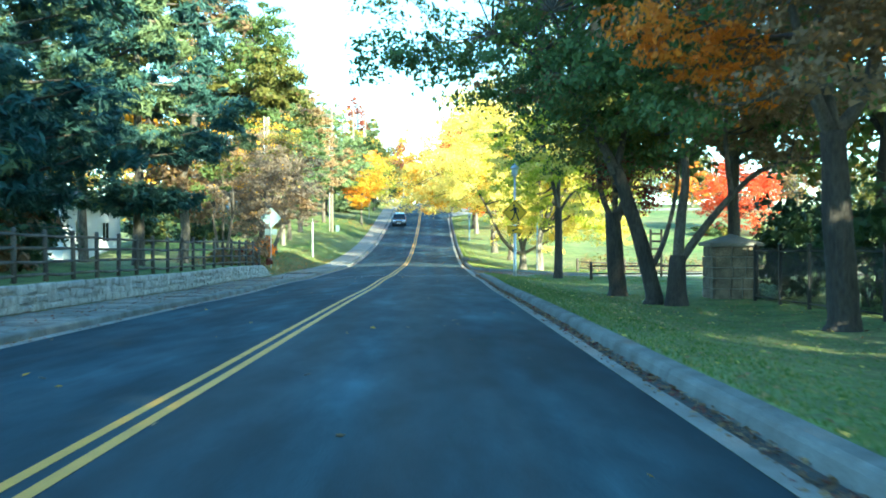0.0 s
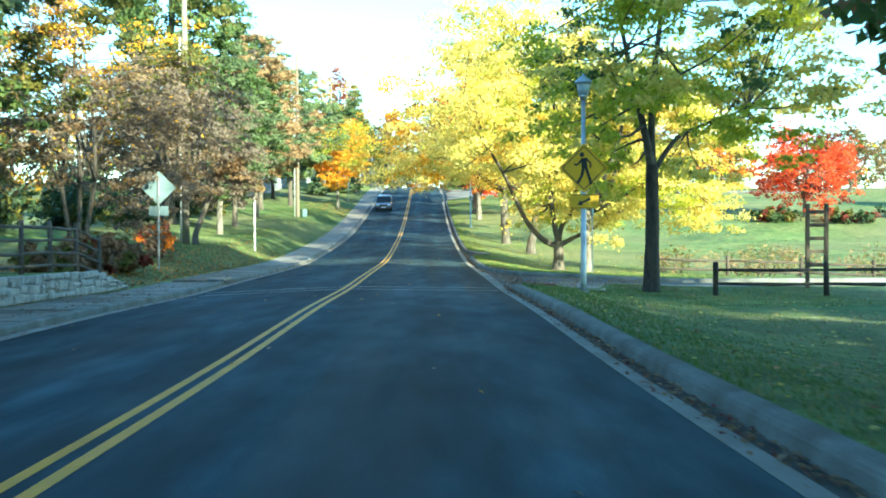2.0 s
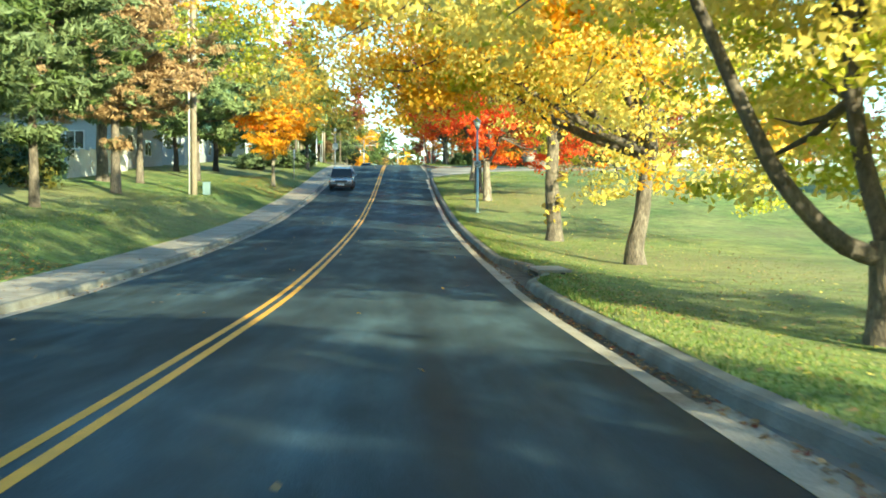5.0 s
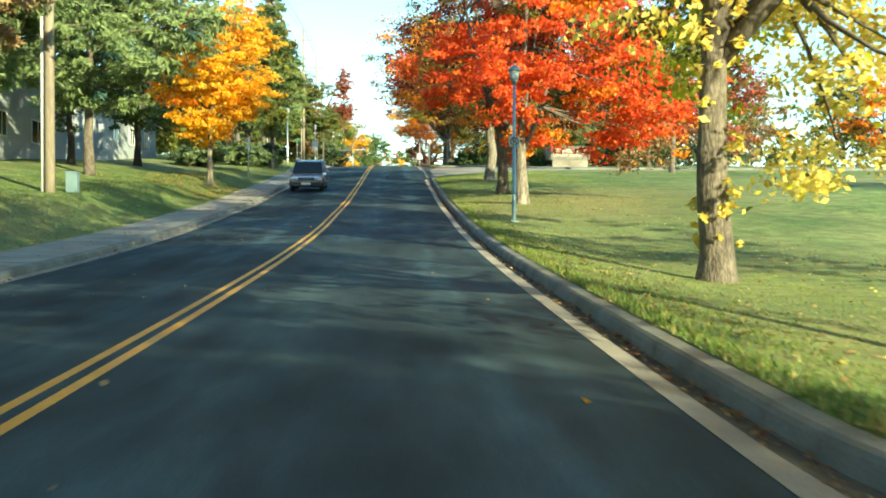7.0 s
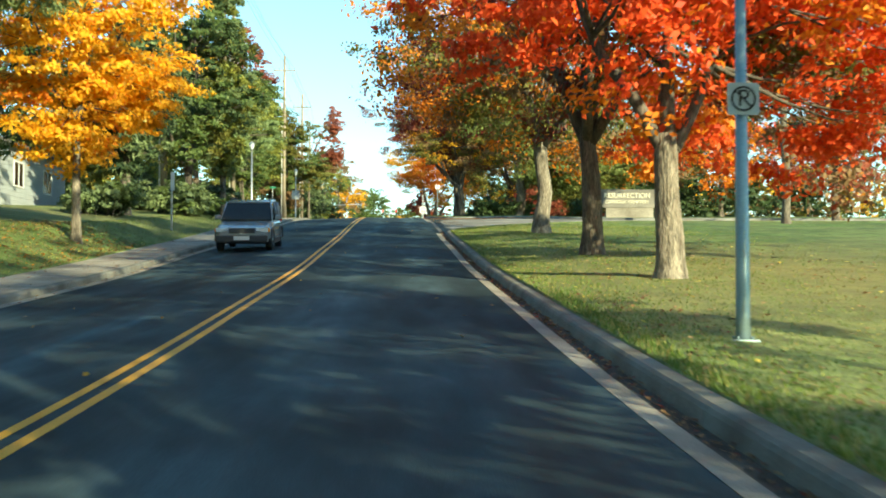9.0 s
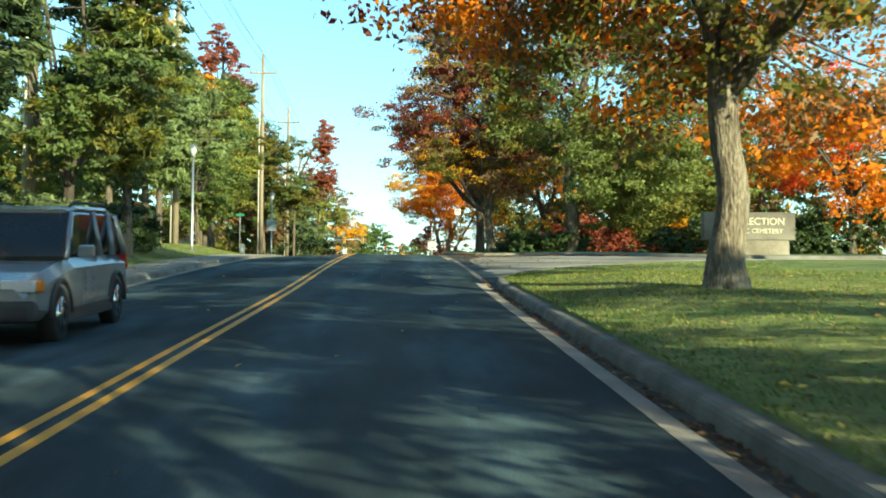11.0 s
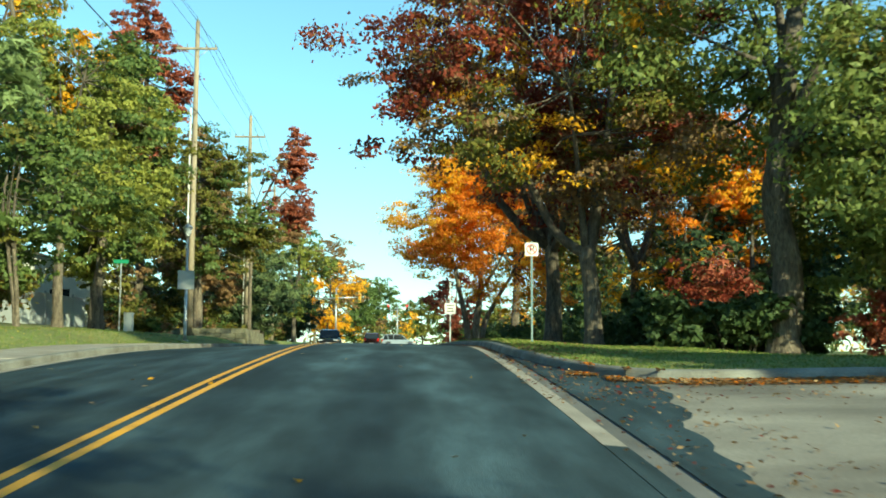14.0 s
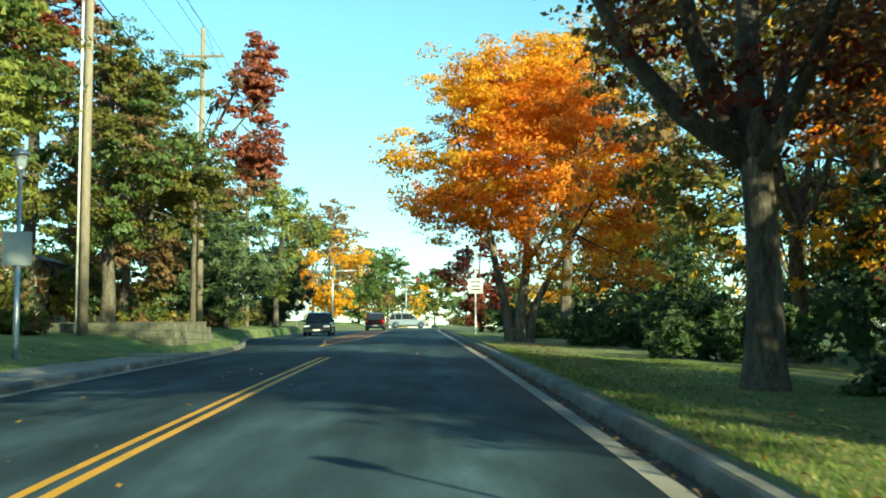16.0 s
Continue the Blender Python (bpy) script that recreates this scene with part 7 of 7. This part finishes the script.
signal_head(sg, 0.1, -0.2, 6.0)
signal_head(sg, 2.9, -0.15, 6.1)
sf = thing("traffic_signal", "far signal pole with two lit red lights", "traffic light", 0.8, 354, ground_z(0.8, 354) - 0.05)
part("pole", rod((0, 0, 0), (0, 0, 6.3), 0.11, M["galv"], "pole", 12, 0.08), None, sf)
part("mast_arm", rod((-1.4, 0, 5.6), (1.5, 0, 5.6), 0.06, M["galv"], "mast_arm", 10), None, sf)
signal_head(sf, -1.3, -0.15, 5.9, "red", False)
signal_head(sf, 1.4, -0.15, 5.9, "red", False)

# painted median near the junction
M["median"] = material("red_brown_median", (0.24, 0.10, 0.06), 0.85, 0.3, 2, 40, 0.3)


def tri_x(y, s):
    k = step01(y, 250, 268)
    return -1.35 + (-1.1 * k if s < 0 else 0.95 * k)


verts = []
ys = span(250, 316, 2)
for y in ys:
    for s in (-1, 1):
        x = tri_x(y, s)
        verts.append((x, y, road_z(x, y) + 0.006))
setting("median", mesh_from("median", verts, [(2 * i, 2 * i + 1, 2 * i + 3, 2 * i + 2) for i in range(len(ys) - 1)], M["median"]), "flat red brown median between yellow lines", "median")
for s in (-1, 1):
    v = []
    for y in ys:
        x = tri_x(y, s)
        v += [(x - 0.06, y, road_z(x, y) + 0.010), (x + 0.06, y, road_z(x, y) + 0.010)]
    setting("median_line_1" if s < 0 else "median_line_2", mesh_from("median_line", v, [(2 * i, 2 * i + 1, 2 * i + 3, 2 * i + 2) for i in range(len(ys) - 1)], M["yellow_paint"]), "yellow painted line along the median", "road marking")


# ---- kerb inlets ----
def inlet(label, x, y, s):
    t = thing("kerb_inlet", label, "drain", x, y, R(y) - (0.0 if s > 0 else 0.12))
    part("frame", boxed(-0.55, 0.02, -0.8, 0.8, 0.06, 0.13, bevel=0.02), M["kerb"], t)
    # solid black block paints the shade of the opening
    part("mouth", boxed(-0.03, 0.035, -0.6, 0.6, -0.1, 0.06), M["black"], t, "black block for the shade in the drain mouth")
    return t


drain = thing("kerb_inlet", "concrete kerb inlet with a dark open mouth and slab top", "drain", 5.14, 96.4, R(96.4))
part("top_slab", boxed(-0.01, 0.75, -1.12, 1.12, 0.045, 0.115, bevel=0.015), M["concrete"], drain, "pale concrete slab over the drain")
# back wall and throat are black to paint the shade inside
part("back_wall", boxed(0.45, 0.6, -1.05, 1.05, -0.5, 0.045), M["black"], drain, "drain back wall blackened for the shade inside")
for yy in (-1.1, 0.98):
    part("cheek", boxed(0.0, 0.5, yy, yy + 0.12, -0.3, 0.05, bevel=0.01), M["kerb"], drain)
part("throat", boxed(0.02, 0.5, -1.0, 1.0, -0.5, -0.2), M["black"], drain)
part("guard_bar", rod((0.03, -1.0, -0.06), (0.03, 1.0, -0.06), 0.012, M["trim"], "guard_bar", 6), None, drain)
inlet("small kerb inlet with a dark mouth", -4.52, 66.8, -1)
pad = thing("tactile_pad", "red brick coloured tactile pad at the crossing", "tactile paving", 5.32, 59.85, ground_z(5.32, 59.85) - 0.015)
part("pad", boxed(-0.42, 0.42, -0.3, 0.3, 0.0, 0.04, bevel=0.006), material("red_tactile", (0.28, 0.07, 0.05), 0.8, 0.2, 3, 60, 0.3), pad)


# ---- fallen leaves and grass ----
def scatter(name, label, spots, mats, size, seed, lift=0.012):
    rng = np.random.default_rng(seed)
    P = []
    for x0, x1, y0, y1, n in spots:
        xs, ys_ = rng.uniform(x0, x1, n), rng.uniform(y0, y1, n)
        for x, y in zip(xs, ys_):
            if abs(x) < 4.19:
                z = road_z(x, y)
            elif abs(x) < (4.6 if x > 0 else 4.52):
                z = R(y) - (0.08 if x > 0 else 0.19)
            elif x > 4.6 and (near1(x) < y < far1(x) or near2(x) < y < far2(x)):
                z = drive_z(x, y) + 0.02
            elif -6.42 < x < -4.6:
                z = R(y) - 0.05
            else:
                z = ground_z(x, y)
            P.append((x, y, z + lift * rng.uniform(0.8, 2.2)))
    P = np.array(P)
    n = len(P)
    nrm = rng.normal(0, 0.28, (n, 3))
    nrm[:, 2] = 1
    nrm /= np.linalg.norm(nrm, axis=1, keepdims=True)
    t = rng.normal(0, 1, (n, 3))
    t -= nrm * np.sum(t * nrm, axis=1, keepdims=True)
    t /= np.linalg.norm(t, axis=1, keepdims=True)
    b = np.cross(nrm, t)
    s = size * rng.uniform(0.5, 1.3, (n, 1))
    q = np.stack([P - t * s * .6, P + b * s * .45 + nrm * s * .1, P + t * s * .6, P - b * s * .45 + nrm * s * .1], axis=1)
    return tagged(new(name, quads_mesh(name, q, [M[k] for k in mats], rng.integers(0, len(mats), n))), label, "leaf litter", "", "stuff")


scatter("lawn_leaves", "fallen yellow and brown leaves on the lawn", [(4.8, 12, 4, 60, 1500), (4.8, 14, 74, 130, 2200), (4.8, 13, 130, 174, 1600), (4.8, 9, 203, 250, 350), (-16, -7, 66, 150, 1500), (-10, -6.5, 84, 100, 1200), (-11, -6.6, 152, 164, 1700), (-11, -6.6, 195, 240, 400)],
        ["yellow", "tan", "brown", "tan", "tan"], 0.07, 3)
scatter("gutter_leaves", "brown leaf litter along the gutter", [(4.40, 4.58, 2, 62, 2600), (4.5, 5.4, 59, 76, 1500), (4.7, 10, 60.5, 69, 2600), (4.25, 4.45, 1, 60, 500), (4.40, 4.58, 74, 176, 2600), (4.3, 9, 174, 202, 400), (4.1, 5.5, 195, 206, 500), (4.5, 12, 195, 198.2, 500), (4.4, 6, 182, 197, 350), (4.75, 6.3, 85, 140, 1300), (4.75, 6.8, 203, 245, 1900), (4.40, 4.58, 203, 250, 900), (-4.5, -4.2, 10, 160, 1200), (-6.4, -4.7, 12, 70, 1800), (-6.4, -4.7, 70, 200, 800)],
        ["brown", "brown", "brown", "tan", "maroon"], 0.055, 4)
scatter("kerb_leaves", "drift of brown and orange leaves against the kerb", [(x, x + 0.4, far2(x + 0.2) - 0.9, far2(x + 0.2) - 0.06, 190) for x in np.arange(5.0, 12.0, 0.4)],
        ["brown", "tan", "brown", "orange"], 0.08, 7)
scatter("bank_leaves", "brown and orange leaf litter on the bank", [(-13, -6.45, 58, 82, 8000), (-9, -6.45, 82, 100, 1500), (-9.5, -6.45, 150, 163, 1200)], ["brown", "brown", "tan", "orange"], 0.085, 6)
scatter("road_leaves", "a few fallen leaves on the asphalt", [(-4, 4, 3, 240, 260)], ["tan", "gold", "brown"], 0.07, 5, 0.006)


def lawn_height(x, y):
    """Height of the lawn, or None where paving lies."""
    if x < 4.815 + flare(y):
        return None
    for _, fn, edge, s, lip in LAWNS:
        yk = fn(x - 0.18) + s * 0.27
        if (edge - y) * s >= 0 and (y - yk) * s > 0:
            return lawn_z(x, y, yk, edge, lip)
    return None if 60.0 < y < 81.0 or 171.0 < y < 208.5 else ground_z(x, y)


def grass(name, spots, seed):
    rng = np.random.default_rng(seed)
    Q = []
    for x0, x1, y0, y1, n, h in spots:
        n = int(n * 0.75)
        x, y = rng.uniform(x0, x1, n), rng.uniform(y0, y1, n)
        hs = [lawn_height(a, b) for a, b in zip(x, y)] if x0 > 0 else [ground_z(a, b) for a, b in zip(x, y)]
        keep = np.array([q is not None for q in hs])
        x, y = x[keep], y[keep]
        z = np.array([q for q in hs if q is not None])
        p = np.stack([x, y, z - 0.01], axis=1)
        a = rng.uniform(0, 6.28, len(p))
        w = np.stack([np.cos(a), np.sin(a), 0 * a], axis=1) * 0.012
        up = np.stack([rng.normal(0, .35, len(p)), rng.normal(0, .35, len(p)), np.ones(len(p))], axis=1) * (h * rng.uniform(.5, 1.4, (len(p), 1)))
        Q.append(np.stack([p - w, p + w, p + up], axis=1))
    q = np.concatenate(Q)
    return tagged(new(name, quads_mesh(name, q, [M["blade"], M["blade_dry"]], (rng.random(len(q)) < 0.2).astype(int))), "short grass blades of the mown lawn", "grass", "", "stuff")


M["blade"] = leaf_material("grass_blade", (0.06, 0.125, 0.022), (0.20, 0.26, 0.055), 0.35)
M["blade_dry"] = leaf_material("dry_grass_blade", (0.26, 0.23, 0.07), (0.45, 0.38, 0.14), 0.4)
grass("lawn_grass", [(4.70, 6.0, 5, 215, 90000, 0.045), (6.0, 9.5, 8, 215, 90000, 0.042), (9.5, 16, 25, 190, 22000, 0.055), (4.69, 4.85, 5, 215, 14000, 0.08), (4.82, 9, 196, 235, 60000, 0.034), (4.70, 5.15, 85, 140, 9000, 0.09), (4.82, 5.4, 205, 240, 7000, 0.06), (9, 15, 196, 222, 20000, 0.05), (4.7, 14, 163, 184, 22000, 0.05), (4.7, 14, 55, 82, 22000, 0.05), (-9.5, -6.45, 66, 232, 50000, 0.06), (-13, -9.5, 70, 160, 16000, 0.08)], 8)
